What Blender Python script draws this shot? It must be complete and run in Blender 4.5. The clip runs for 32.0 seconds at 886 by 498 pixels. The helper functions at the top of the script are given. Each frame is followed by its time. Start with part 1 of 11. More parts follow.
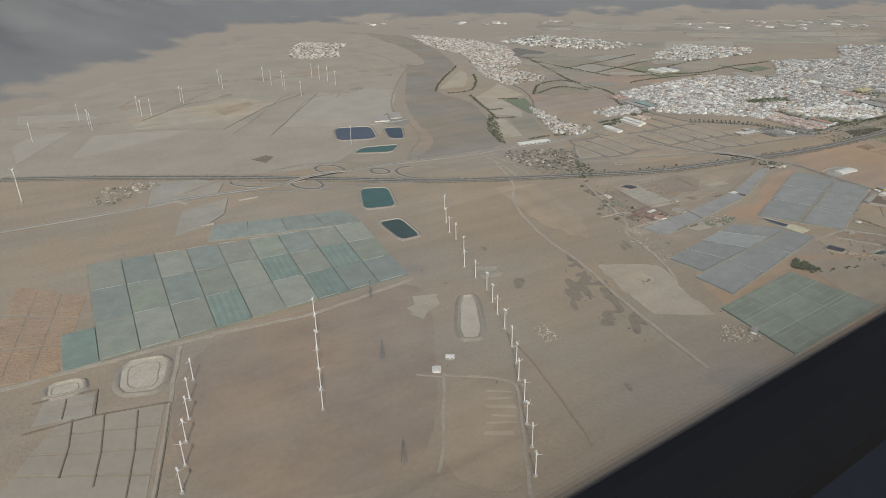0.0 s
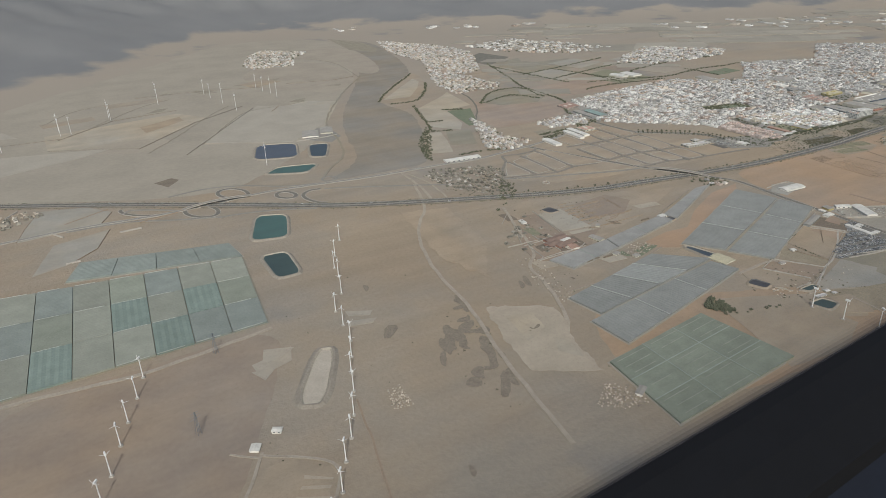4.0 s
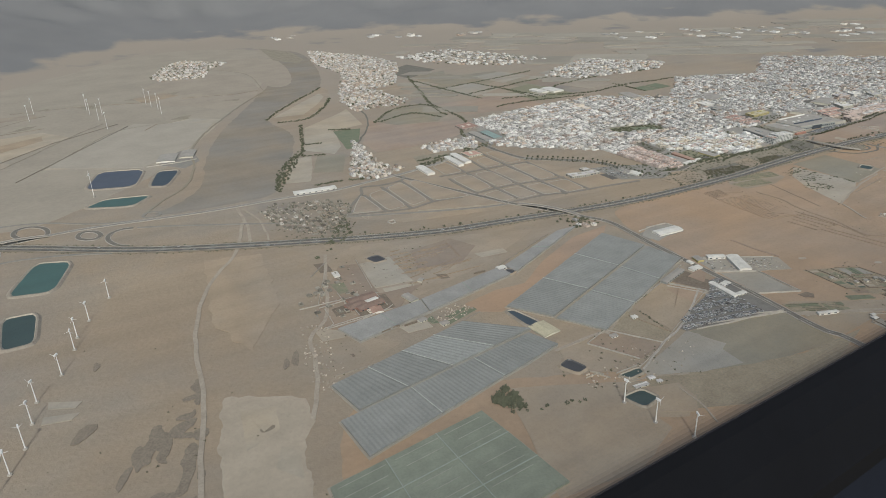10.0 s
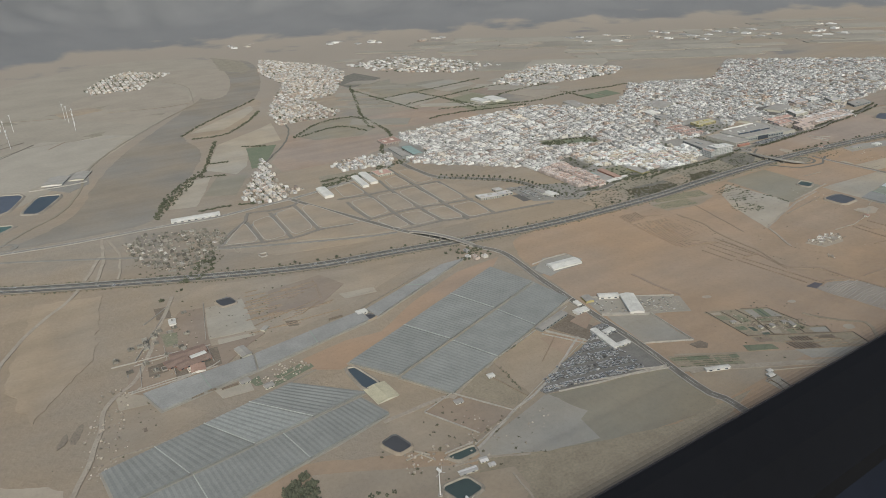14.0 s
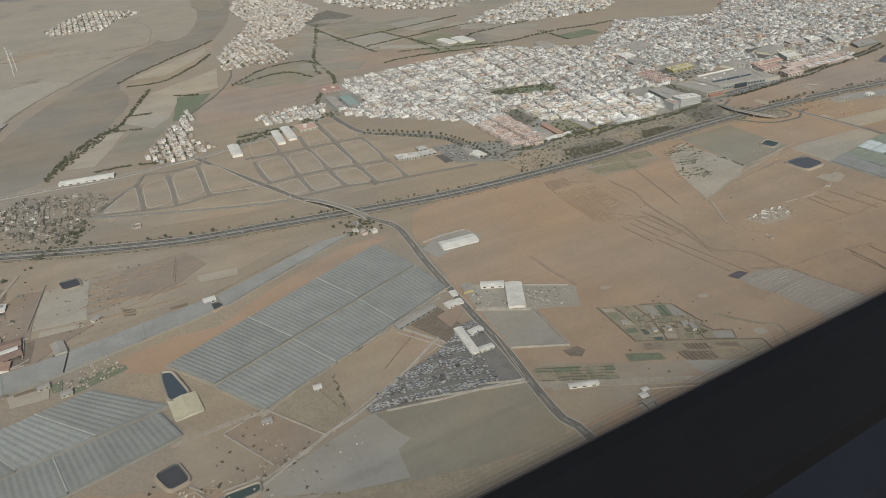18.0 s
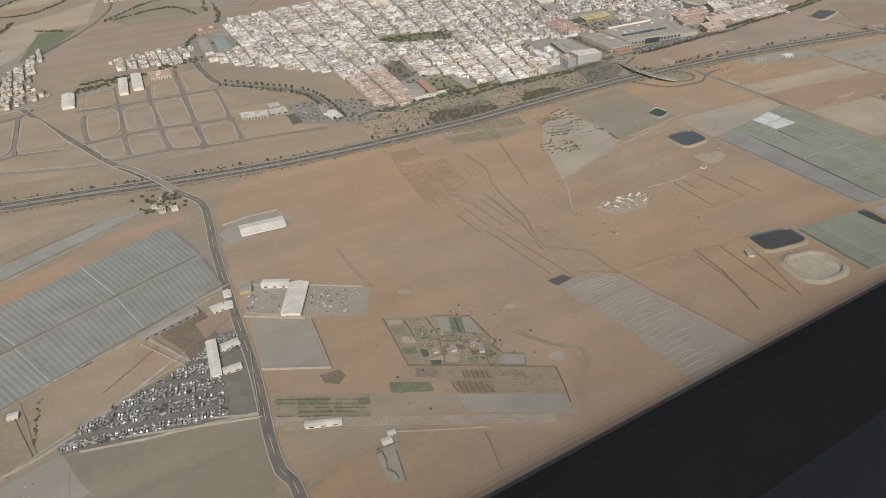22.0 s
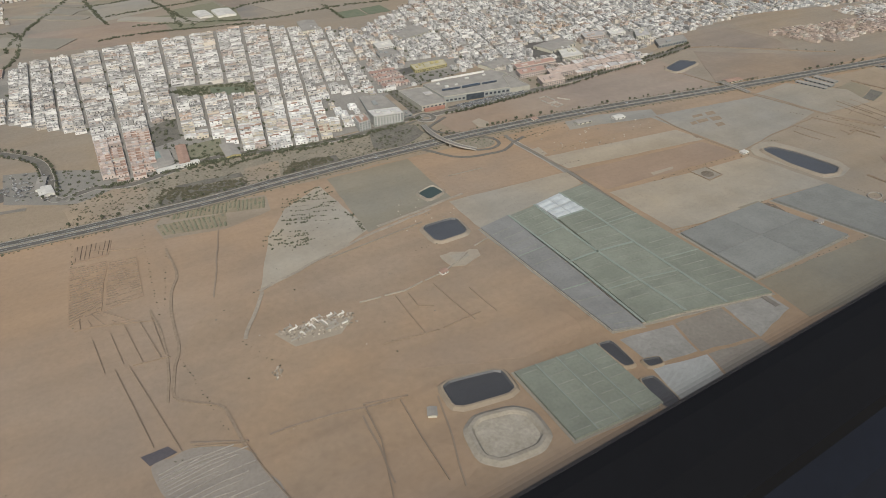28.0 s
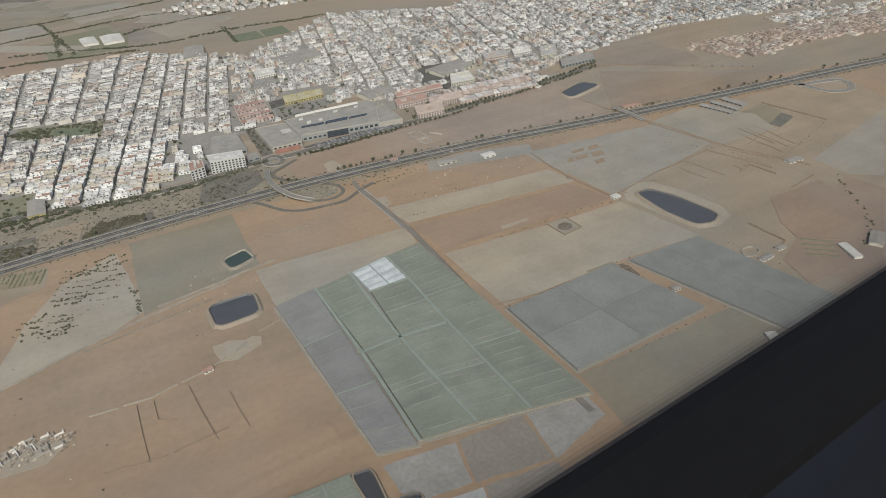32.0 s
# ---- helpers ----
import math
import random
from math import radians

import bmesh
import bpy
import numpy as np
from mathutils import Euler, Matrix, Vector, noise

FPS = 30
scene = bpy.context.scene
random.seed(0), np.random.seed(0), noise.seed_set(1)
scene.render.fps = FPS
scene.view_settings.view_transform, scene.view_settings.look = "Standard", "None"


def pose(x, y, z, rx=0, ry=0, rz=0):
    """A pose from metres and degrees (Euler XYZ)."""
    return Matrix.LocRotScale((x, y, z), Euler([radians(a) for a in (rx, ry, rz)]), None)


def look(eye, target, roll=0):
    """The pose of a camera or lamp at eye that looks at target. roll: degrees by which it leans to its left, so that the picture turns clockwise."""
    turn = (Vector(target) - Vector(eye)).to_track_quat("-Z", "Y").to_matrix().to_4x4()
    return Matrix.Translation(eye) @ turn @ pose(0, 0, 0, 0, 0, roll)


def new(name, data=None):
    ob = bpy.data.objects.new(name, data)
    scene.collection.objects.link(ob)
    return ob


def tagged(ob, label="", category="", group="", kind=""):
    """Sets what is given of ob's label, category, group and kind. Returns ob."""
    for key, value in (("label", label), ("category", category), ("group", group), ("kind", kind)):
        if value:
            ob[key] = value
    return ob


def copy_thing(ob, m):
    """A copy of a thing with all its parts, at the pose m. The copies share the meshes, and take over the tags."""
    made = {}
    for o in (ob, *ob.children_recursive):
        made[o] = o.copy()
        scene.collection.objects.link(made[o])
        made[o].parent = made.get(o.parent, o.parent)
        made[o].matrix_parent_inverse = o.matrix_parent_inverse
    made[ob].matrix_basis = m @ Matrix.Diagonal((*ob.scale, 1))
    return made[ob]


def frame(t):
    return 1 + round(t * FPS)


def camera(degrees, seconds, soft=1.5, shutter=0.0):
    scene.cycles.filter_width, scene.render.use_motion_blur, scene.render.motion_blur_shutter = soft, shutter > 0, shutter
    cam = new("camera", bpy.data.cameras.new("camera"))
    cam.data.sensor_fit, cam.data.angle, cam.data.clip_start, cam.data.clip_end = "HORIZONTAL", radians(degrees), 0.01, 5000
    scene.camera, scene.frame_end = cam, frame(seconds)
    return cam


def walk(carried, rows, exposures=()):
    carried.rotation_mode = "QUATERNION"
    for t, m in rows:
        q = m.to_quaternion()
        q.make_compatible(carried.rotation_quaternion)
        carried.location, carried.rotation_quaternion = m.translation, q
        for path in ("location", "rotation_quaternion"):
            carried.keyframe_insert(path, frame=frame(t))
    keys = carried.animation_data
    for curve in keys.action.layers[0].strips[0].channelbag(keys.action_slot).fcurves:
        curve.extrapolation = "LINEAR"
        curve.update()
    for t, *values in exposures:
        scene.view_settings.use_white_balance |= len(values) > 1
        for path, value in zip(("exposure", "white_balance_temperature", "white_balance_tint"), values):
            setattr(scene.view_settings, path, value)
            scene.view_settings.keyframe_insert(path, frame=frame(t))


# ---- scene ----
from mathutils import geometry

# ---- camera: a straight, gently descending flight, looking out to the side ----
cam = camera(65.4, 32.0, soft=0.8)


def eye(t):
    """The aircraft's way: nearly straight, sinking."""
    return Vector((8.720 + 34.44197 * t + 0.0661278 * t * t - 0.00130461 * t ** 3, 11.409 + 2.85522 * t + 0.0116957 * t * t + 0.00000418 * t ** 3, 279.041 - 0.36518 * t - 0.1284200 * t * t + 0.00259453 * t ** 3))


# seconds, turn about x, y, z
ROWS = [
    (0.0, 65.34, 0.98, -30.00), (0.5, 65.33, 1.13, -29.82), (1.0, 65.12, 1.64, -30.02),
    (1.5, 65.11, 1.83, -29.92), (2.0, 65.13, 2.03, -29.92), (2.5, 64.99, 2.03, -29.88),
    (3.0, 65.11, 1.47, -29.86), (3.5, 65.33, 1.71, -29.80), (5.5, 65.43, 2.78, -29.58),
    (6.0, 65.40, 2.50, -29.73), (6.5, 65.30, 2.26, -29.89), (7.0, 65.36, 1.94, -30.17),
    (7.5, 65.69, 1.82, -30.01), (8.0, 65.96, 1.71, -29.80), (8.5, 65.96, 0.96, -29.96),
    (9.0, 66.21, 1.05, -29.72), (9.5, 65.89, 1.69, -29.69), (10.0, 65.89, 1.85, -29.80),
    (10.5, 65.80, 2.08, -29.85), (11.0, 65.72, 2.09, -29.90), (11.5, 65.99, 2.11, -29.54),
    (12.0, 66.20, 1.93, -29.54), (12.5, 66.37, 2.11, -29.61), (13.0, 66.42, 2.45, -29.53),
    (13.5, 66.39, 2.60, -29.64), (14.0, 66.19, 2.64, -29.81), (14.5, 66.14, 2.56, -29.45),
    (16.5, 64.74, 3.72, -27.91), (17.0, 64.81, 3.76, -27.81), (17.5, 64.07, 4.58, -27.08),
    (18.0, 61.14, 3.53, -27.12), (18.5, 59.18, 3.08, -27.01), (19.0, 59.34, 3.21, -26.86),
    (19.5, 57.93, 3.13, -27.02), (20.0, 59.45, 0.08, -27.12), (20.5, 57.89, 0.30, -25.98),
    (21.0, 55.51, 1.35, -26.57), (21.5, 55.72, 1.65, -27.51), (22.0, 55.78, 1.80, -27.20),
    (22.5, 55.81, 1.84, -27.54), (23.0, 56.06, 2.60, -27.28), (23.5, 56.00, 2.85, -27.36),
    (24.0, 55.74, 2.64, -27.51), (24.5, 55.44, 2.96, -27.52), (25.0, 55.78, 3.72, -26.67),
    (25.5, 55.61, 2.83, -27.06), (27.5, 57.31, 1.36, -27.68), (28.0, 57.53, 1.13, -28.08),
    (28.5, 57.85, 1.39, -28.12), (29.0, 57.81, 1.27, -28.31), (29.5, 57.83, 1.40, -28.36),
    (30.0, 58.15, 2.03, -28.27), (30.5, 58.19, 2.33, -28.28), (31.0, 57.91, 2.59, -28.57),
    (31.5, 57.79, 2.63, -28.64), (32.0, 57.73, 2.62, -28.64),
]
walk(cam, [(t, pose(*eye(t), rx, ry, rz)) for t, rx, ry, rz in ROWS], [(0.0, 0.05, 6250, 8), (6.0, 0.04, 6210, 8), (12.0, 0.02, 6230, 7), (17.0, 0.01, 6340, 7), (18.0, 0.02, 6420, 6), (19.0, 0.17, 6450, 7), (20.5, 0.17, 6600, 9), (22.0, 0.12, 6740, 11), (25.0, 0.06, 6850, 11), (28.0, 0.04, 6470, 9), (32.0, 0.01, 6340, 8)])

# ---- light: the sun stands behind the flight, high and slightly warm ----
SUN_WAY = Vector((0.31, 0.653, -0.69))
world = bpy.data.worlds.new("sky")
scene.world = world
world.use_nodes = True
sky = world.node_tree.nodes.new("ShaderNodeTexSky")
sky.sky_type, sky.sun_disc = "NISHITA", False
sky.sun_elevation, sky.sun_rotation = radians(43.7), math.atan2(-SUN_WAY.x, -SUN_WAY.y)
sky.dust_density, sky.air_density = 5.0, 1.0
world.node_tree.links.new(sky.outputs[0], world.node_tree.nodes["Background"].inputs[0])
world.node_tree.nodes["Background"].inputs[1].default_value = 0.12
sun = new("sun", bpy.data.lights.new("sun", "SUN"))
sun.data.energy, sun.data.angle, sun.data.color = 2.6, radians(0.6), (1.0, 0.95, 0.88)
sun.matrix_world = look((0, 0, 600), Vector((0, 0, 600)) + SUN_WAY)
scene.view_settings.exposure = 0.0


# ---- materials ----
MATS = {}


def surface(name, colour, second=None, size=40.0, grain=2.0, rough=0.95, spread=0.25, rows=None, vary=0.0, metal=0.0, island=0.0, bump=0.0):
    """Two tones mixed by broad and fine noise at real-world size; rows: (pitch, turn, tone) of fine parallel furrows."""
    def greyed(c):
        """The whole view's haze cast, put into every colour: less red, more blue."""
        return (c[0] * 0.88, c[1] * 1.0, c[2] * 1.10)

    colour, second = greyed(colour), (greyed(second) if second else None)
    m = bpy.data.materials.new(name)
    m.use_nodes = True
    n, links = m.node_tree.nodes, m.node_tree.links
    b = n["Principled BSDF"]
    b.inputs["Roughness"].default_value, b.inputs["Metallic"].default_value = rough, metal
    b.inputs["Specular IOR Level"].default_value = 0.15 if rough > 0.6 else 0.5
    geo = n.new("ShaderNodeNewGeometry")

    def noise_at(scale, detail):
        t = n.new("ShaderNodeTexNoise")
        t.inputs["Scale"].default_value, t.inputs["Detail"].default_value, t.inputs["Roughness"].default_value = scale, detail, 0.62
        links.new(geo.outputs["Position"], t.inputs["Vector"])
        return t.outputs["Fac"]

    def ramp(fac, lo, hi):
        r = n.new("ShaderNodeMapRange")
        r.inputs["From Min"].default_value, r.inputs["From Max"].default_value = lo, hi
        links.new(fac, r.inputs["Value"])
        return r.outputs["Result"]

    def blend(fac, a, c, mode="MIX"):
        x = n.new("ShaderNodeMix")
        x.data_type, x.blend_type = "RGBA", mode
        for socket, value in ((x.inputs[0], fac), (x.inputs[6], a), (x.inputs[7], c)):
            if isinstance(value, (int, float)):
                socket.default_value = value
            elif isinstance(value, tuple):
                socket.default_value = (*value, 1)
            else:
                links.new(value, socket)
        return x.outputs[2]

    second = second or tuple(c * (1 - spread) for c in colour)
    broad = ramp(noise_at(1 / size, 6), 0.36, 0.64)
    col = blend(broad, colour, second)
    fine = ramp(noise_at(1 / grain, 4), 0.3, 0.7)
    grey = n.new("ShaderNodeMapRange")
    calm = 0.5 if size >= 25 else 1.0
    grey.inputs["To Min"].default_value, grey.inputs["To Max"].default_value = 1 - spread * 0.6 * calm, 1 + spread * 0.5 * calm
    links.new(fine, grey.inputs["Value"])
    col = blend(1.0, col, grey.outputs["Result"], "MULTIPLY")
    if size >= 30 and "upland" not in name and "far" not in name:
        # long faint streaks of wash and wheel tracks
        lay = n.new("ShaderNodeMapping")
        lay.inputs["Rotation"].default_value, lay.inputs["Scale"].default_value = (0, 0, radians(-28)), (0.006, 0.05, 0.05)
        links.new(geo.outputs["Position"], lay.inputs["Vector"])
        drift = n.new("ShaderNodeTexNoise")
        drift.inputs["Scale"].default_value, drift.inputs["Detail"].default_value = 1.0, 5
        links.new(lay.outputs[0], drift.inputs["Vector"])
        tone_ = n.new("ShaderNodeMapRange")
        tone_.inputs["From Min"].default_value, tone_.inputs["From Max"].default_value = 0.3, 0.7
        tone_.inputs["To Min"].default_value, tone_.inputs["To Max"].default_value = 0.93, 1.06
        links.new(drift.outputs["Fac"], tone_.inputs["Value"])
        col = blend(1.0, col, tone_.outputs["Result"], "MULTIPLY")
        # wide drifts of redder and greyer earth
        warm = ramp(noise_at(1 / 170, 4), 0.38, 0.62)
        col = blend(1.0, col, blend(warm, (1.05, 1.0, 0.93), (0.95, 0.985, 1.03)), "MULTIPLY")
    if rows:
        pitch, turn, tone = rows[0], rows[1], greyed(rows[2])
        mp = n.new("ShaderNodeMapping")
        mp.inputs["Rotation"].default_value = (0, 0, radians(turn))
        links.new(geo.outputs["Position"], mp.inputs["Vector"])
        w = n.new("ShaderNodeTexWave")
        w.inputs["Scale"].default_value, w.inputs["Distortion"].default_value, w.inputs["Detail Scale"].default_value = 0.314 / pitch, 0.6, 0.3
        links.new(mp.outputs[0], w.inputs["Vector"])
        col = blend(ramp(w.outputs["Fac"], 0.45, 0.9), col, tone)
    if vary or island:
        src = n.new("ShaderNodeObjectInfo").outputs["Random"] if vary else geo.outputs["Random Per Island"]
        r = n.new("ShaderNodeMapRange")
        k = vary or island
        r.inputs["To Min"].default_value, r.inputs["To Max"].default_value = 1 - k, 1 + k * 0.6
        links.new(src, r.inputs["Value"])
        col = blend(1.0, col, r.outputs["Result"], "MULTIPLY")
    links.new(col, b.inputs["Base Color"])
    if bump:
        bp = n.new("ShaderNodeBump")
        bp.inputs["Strength"].default_value, bp.inputs["Distance"].default_value = bump, grain * 0.2
        links.new(fine, bp.inputs["Height"])
        links.new(bp.outputs[0], b.inputs["Normal"])
    MATS[name] = m
    return m


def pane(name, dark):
    """A see-through dark film: blur and dimming beside the sill, put into a material."""
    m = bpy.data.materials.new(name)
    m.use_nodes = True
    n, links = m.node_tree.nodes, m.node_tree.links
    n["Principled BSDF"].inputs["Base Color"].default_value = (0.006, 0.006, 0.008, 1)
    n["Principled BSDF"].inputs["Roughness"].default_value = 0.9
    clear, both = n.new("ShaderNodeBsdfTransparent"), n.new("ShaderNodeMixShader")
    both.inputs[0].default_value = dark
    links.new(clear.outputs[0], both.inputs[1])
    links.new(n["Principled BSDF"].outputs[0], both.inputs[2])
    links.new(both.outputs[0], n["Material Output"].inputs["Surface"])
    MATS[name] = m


# graded opacities: the sill's soft edge and the dimming beyond it, painted in
FADES = [0.84, 0.7, 0.56, 0.45, 0.38] + [0.345 * 0.962 ** i for i in range(60)]
for i, dark in enumerate(FADES):
    pane("edge_fade_%d" % i, dark)

surface("earth", (0.277, 0.213, 0.15), (0.25, 0.19, 0.134), 120, 3.5, spread=0.22, bump=0.4)
surface("orange_soil", (0.326, 0.22, 0.141), (0.29, 0.199, 0.131), 45, 3, spread=0.2)
surface("rust_soil", (0.325, 0.216, 0.14), (0.29, 0.195, 0.13), 40, 3, spread=0.16)
surface("tan_soil", (0.302, 0.23, 0.16), (0.26, 0.197, 0.138), 35, 2, spread=0.22)
surface("brown_soil", (0.265, 0.195, 0.137), (0.225, 0.165, 0.12), 50, 4, spread=0.2)
surface("garden_soil", (0.272, 0.212, 0.142), (0.235, 0.182, 0.122), 12, 1.5, spread=0.3)
surface("estate_road", (0.178, 0.15, 0.12), (0.21, 0.17, 0.132), 12, 1, spread=0.2)
surface("warm_brown", (0.30, 0.218, 0.155), (0.265, 0.19, 0.138), 60, 5, spread=0.18)
surface("dark_scrub", (0.135, 0.115, 0.09), (0.175, 0.148, 0.112), 9, 1.2, spread=0.4)
surface("scrub_soil", (0.265, 0.212, 0.148), (0.21, 0.172, 0.122), 14, 1.5, spread=0.4)
surface("pale_sand", (0.352, 0.277, 0.197), (0.305, 0.239, 0.17), 25, 3, spread=0.2)
surface("upland_tan", (0.30, 0.24, 0.175), (0.265, 0.21, 0.155), 60, 5, spread=0.18)
surface("gully", (0.275, 0.194, 0.128), (0.24, 0.17, 0.114), 8, 1.5, spread=0.3)
surface("olive_crop", (0.185, 0.17, 0.105), (0.215, 0.182, 0.12), 6, 1.0, spread=0.3)
surface("sheet_soil", (0.29, 0.235, 0.182), (0.265, 0.213, 0.165), 14, 1.5, spread=0.16)
surface("sheet_ridge", (0.345, 0.29, 0.235), (0.30, 0.25, 0.20), 6, 1.0, spread=0.25)
surface("dark_riverbed", (0.235, 0.19, 0.142), (0.20, 0.163, 0.125), 70, 4, spread=0.18)
surface("stain", (0.15, 0.112, 0.078), (0.185, 0.14, 0.10), 10, 1.5, spread=0.35)
surface("dead_crop", (0.21, 0.152, 0.106), (0.24, 0.175, 0.122), 10, 1.5, spread=0.3)
surface("pale_soil", (0.345, 0.28, 0.205), (0.295, 0.238, 0.175), 35, 3, spread=0.18)
surface("grey_soil", (0.295, 0.25, 0.195), (0.26, 0.22, 0.172), 30, 3, spread=0.18)
surface("olive_soil", (0.245, 0.20, 0.14), (0.215, 0.178, 0.128), 35, 3, spread=0.18)
surface("crop_rows", (0.24, 0.195, 0.128), (0.21, 0.165, 0.11), 16, 2, spread=0.25)
surface("strip_rows", (0.26, 0.205, 0.13), (0.22, 0.17, 0.11), 16, 2, spread=0.25)
surface("dark_rows", (0.315, 0.212, 0.136), (0.28, 0.19, 0.125), 30, 2, spread=0.18)
surface("green_crop", (0.135, 0.142, 0.088), (0.165, 0.158, 0.10), 12, 1.2, spread=0.3)
surface("dark_green", (0.075, 0.09, 0.065), (0.10, 0.105, 0.08), 14, 1.5, spread=0.3)
surface("worn_sheet", (0.33, 0.29, 0.24), (0.25, 0.217, 0.178), 18, 2, rough=0.7, spread=0.22)
surface("grey_furrow", (0.25, 0.205, 0.158), (0.225, 0.182, 0.14), 18, 2, spread=0.2)
surface("white_sheet", (0.40, 0.37, 0.32), (0.30, 0.275, 0.235), 16, 2, rough=0.6, spread=0.25, rows=(3.0, 65, (0.345, 0.318, 0.275)))
surface("white_plastic", (0.52, 0.50, 0.45), (0.42, 0.40, 0.36), 6, 1, rough=0.5, spread=0.15)
surface("asphalt", (0.102, 0.088, 0.072), (0.126, 0.109, 0.09), 12, 1, spread=0.25)
surface("old_asphalt", (0.20, 0.175, 0.142), (0.235, 0.20, 0.16), 14, 1, spread=0.2)
surface("yard_soil", (0.185, 0.16, 0.132), (0.15, 0.13, 0.108), 8, 1.0, spread=0.3)
surface("town_soil", (0.24, 0.206, 0.167), (0.275, 0.235, 0.19), 10, 1.5, spread=0.3)
surface("street", (0.135, 0.115, 0.092), (0.17, 0.142, 0.11), 10, 1.5, spread=0.3)
surface("dirt_road", (0.33, 0.265, 0.195), (0.28, 0.22, 0.16), 14, 1.5, spread=0.22)
surface("line_paint", (0.56, 0.53, 0.47), None, 3, 0.5, spread=0.3)
surface("seam", (0.29, 0.272, 0.21), None, 8, 1, spread=0.2)
surface("clay_soil", (0.285, 0.20, 0.14), (0.25, 0.175, 0.125), 40, 3, spread=0.18)
surface("kerb", (0.385, 0.325, 0.26), None, 5, 1, spread=0.2)
surface("berm", (0.265, 0.215, 0.16), (0.225, 0.18, 0.135), 14, 1.6, spread=0.25)
surface("pale_berm", (0.345, 0.283, 0.21), (0.285, 0.23, 0.168), 10, 1.6, spread=0.22)
surface("basin_floor", (0.41, 0.34, 0.255), (0.34, 0.275, 0.20), 9, 1.6, spread=0.25)
surface("liner", (0.07, 0.065, 0.06), (0.09, 0.083, 0.076), 8, 1, rough=0.5, spread=0.25)
for key, tone in (("blue", (0.075, 0.08, 0.09)), ("dark", (0.05, 0.06, 0.065)), ("teal", (0.06, 0.10, 0.08)), ("deep", (0.045, 0.062, 0.052)), ("black", (0.058, 0.053, 0.05)), ("slate", (0.078, 0.075, 0.075))):
    surface("water_" + key, tone, None, 25, 3, rough=0.6, spread=0.15)
for key, tone in (("green", (0.215, 0.214, 0.155)), ("teal", (0.198, 0.22, 0.175)), ("grey", (0.22, 0.22, 0.18)), ("blue", (0.24, 0.222, 0.188)), ("pale", (0.28, 0.25, 0.212)), ("violet", (0.245, 0.222, 0.192)), ("slate", (0.247, 0.228, 0.192)), ("sage", (0.238, 0.231, 0.17))):
    surface("net_" + key, tone, None, 16, 1.5, rough=0.8, spread=0.16, vary=0.08)
surface("white_wall", (0.72, 0.625, 0.52), None, 5, 0.8, spread=0.1)
surface("cream_wall", (0.56, 0.48, 0.36), None, 5, 0.8, spread=0.12)
surface("grey_wall", (0.29, 0.27, 0.235), None, 5, 0.8, spread=0.15)
surface("yellow_wall", (0.44, 0.345, 0.155), None, 5, 0.8, spread=0.12)
surface("red_wall", (0.34, 0.17, 0.12), None, 5, 0.8, spread=0.15)
surface("white_roof", (0.60, 0.525, 0.43), (0.47, 0.41, 0.335), 7, 1, rough=0.6, spread=0.18)
surface("damp", (0.182, 0.141, 0.1), (0.212, 0.164, 0.117), 8, 1.2, spread=0.35)
surface("teal_roof", (0.24, 0.28, 0.235), (0.2, 0.235, 0.2), 8, 1, spread=0.2)
surface("grey_roof", (0.31, 0.265, 0.215), (0.255, 0.218, 0.178), 8, 1, spread=0.15)
surface("straw_roof", (0.46, 0.385, 0.25), None, 6, 0.6, spread=0.2)
surface("old_tile", (0.235, 0.155, 0.115), (0.19, 0.125, 0.092), 4, 0.5, spread=0.3)
surface("chalk_floor", (0.40, 0.325, 0.245), (0.345, 0.28, 0.21), 12, 1.6, spread=0.15)
surface("tile_roof", (0.36, 0.225, 0.16), (0.30, 0.18, 0.125), 4, 0.5, spread=0.25)
surface("flat_roof", (0.57, 0.50, 0.435), (0.43, 0.375, 0.32), 6, 0.8, spread=0.22, vary=0.35)
surface("house_white", (0.69, 0.62, 0.54), None, 6, 1, spread=0.12, vary=0.35)
surface("house_cream", (0.52, 0.43, 0.32), None, 6, 1, spread=0.15, vary=0.3)
surface("mall_wall", (0.40, 0.345, 0.27), None, 7, 0.8, spread=0.15)
surface("hotel_wall", (0.52, 0.47, 0.40), None, 5, 0.8, spread=0.14)
surface("joint", (0.265, 0.272, 0.215), (0.235, 0.245, 0.192), 8, 1, spread=0.2)
# dark tone painted for shaded roof openings; some crate covers share it
surface("awning", (0.15, 0.13, 0.105), None, 6, 1, spread=0.2, island=0.4)
surface("seam_pale", (0.40, 0.375, 0.31), (0.34, 0.315, 0.26), 8, 1, spread=0.2)
surface("net_mist", (0.252, 0.236, 0.178), None, 16, 1.5, rough=0.8, spread=0.14, vary=0.1)
surface("net_worn", (0.275, 0.256, 0.218), (0.24, 0.224, 0.19), 5, 1.2, rough=0.8, spread=0.2)
surface("tarp", (0.105, 0.085, 0.08), (0.085, 0.07, 0.067), 6, 1, rough=0.6, spread=0.2)
surface("upland_pale", (0.325, 0.268, 0.202), (0.29, 0.24, 0.182), 40, 4, spread=0.18)
surface("pink_wall", (0.53, 0.405, 0.32), None, 6, 1, spread=0.15, vary=0.2)
surface("pink_roof", (0.45, 0.33, 0.255), (0.38, 0.28, 0.215), 6, 0.8, spread=0.22, vary=0.25)
surface("red_tiles", (0.41, 0.25, 0.185), (0.34, 0.205, 0.15), 4, 0.5, spread=0.25, vary=0.2)
surface("house_terracotta", (0.52, 0.40, 0.325), None, 6, 1, spread=0.15, vary=0.3)
surface("mass_white", (0.615, 0.545, 0.472), None, 12, 1, spread=0.15, island=0.48)
surface("mass_cream", (0.56, 0.465, 0.37), None, 30, 1, spread=0.15, island=0.4)
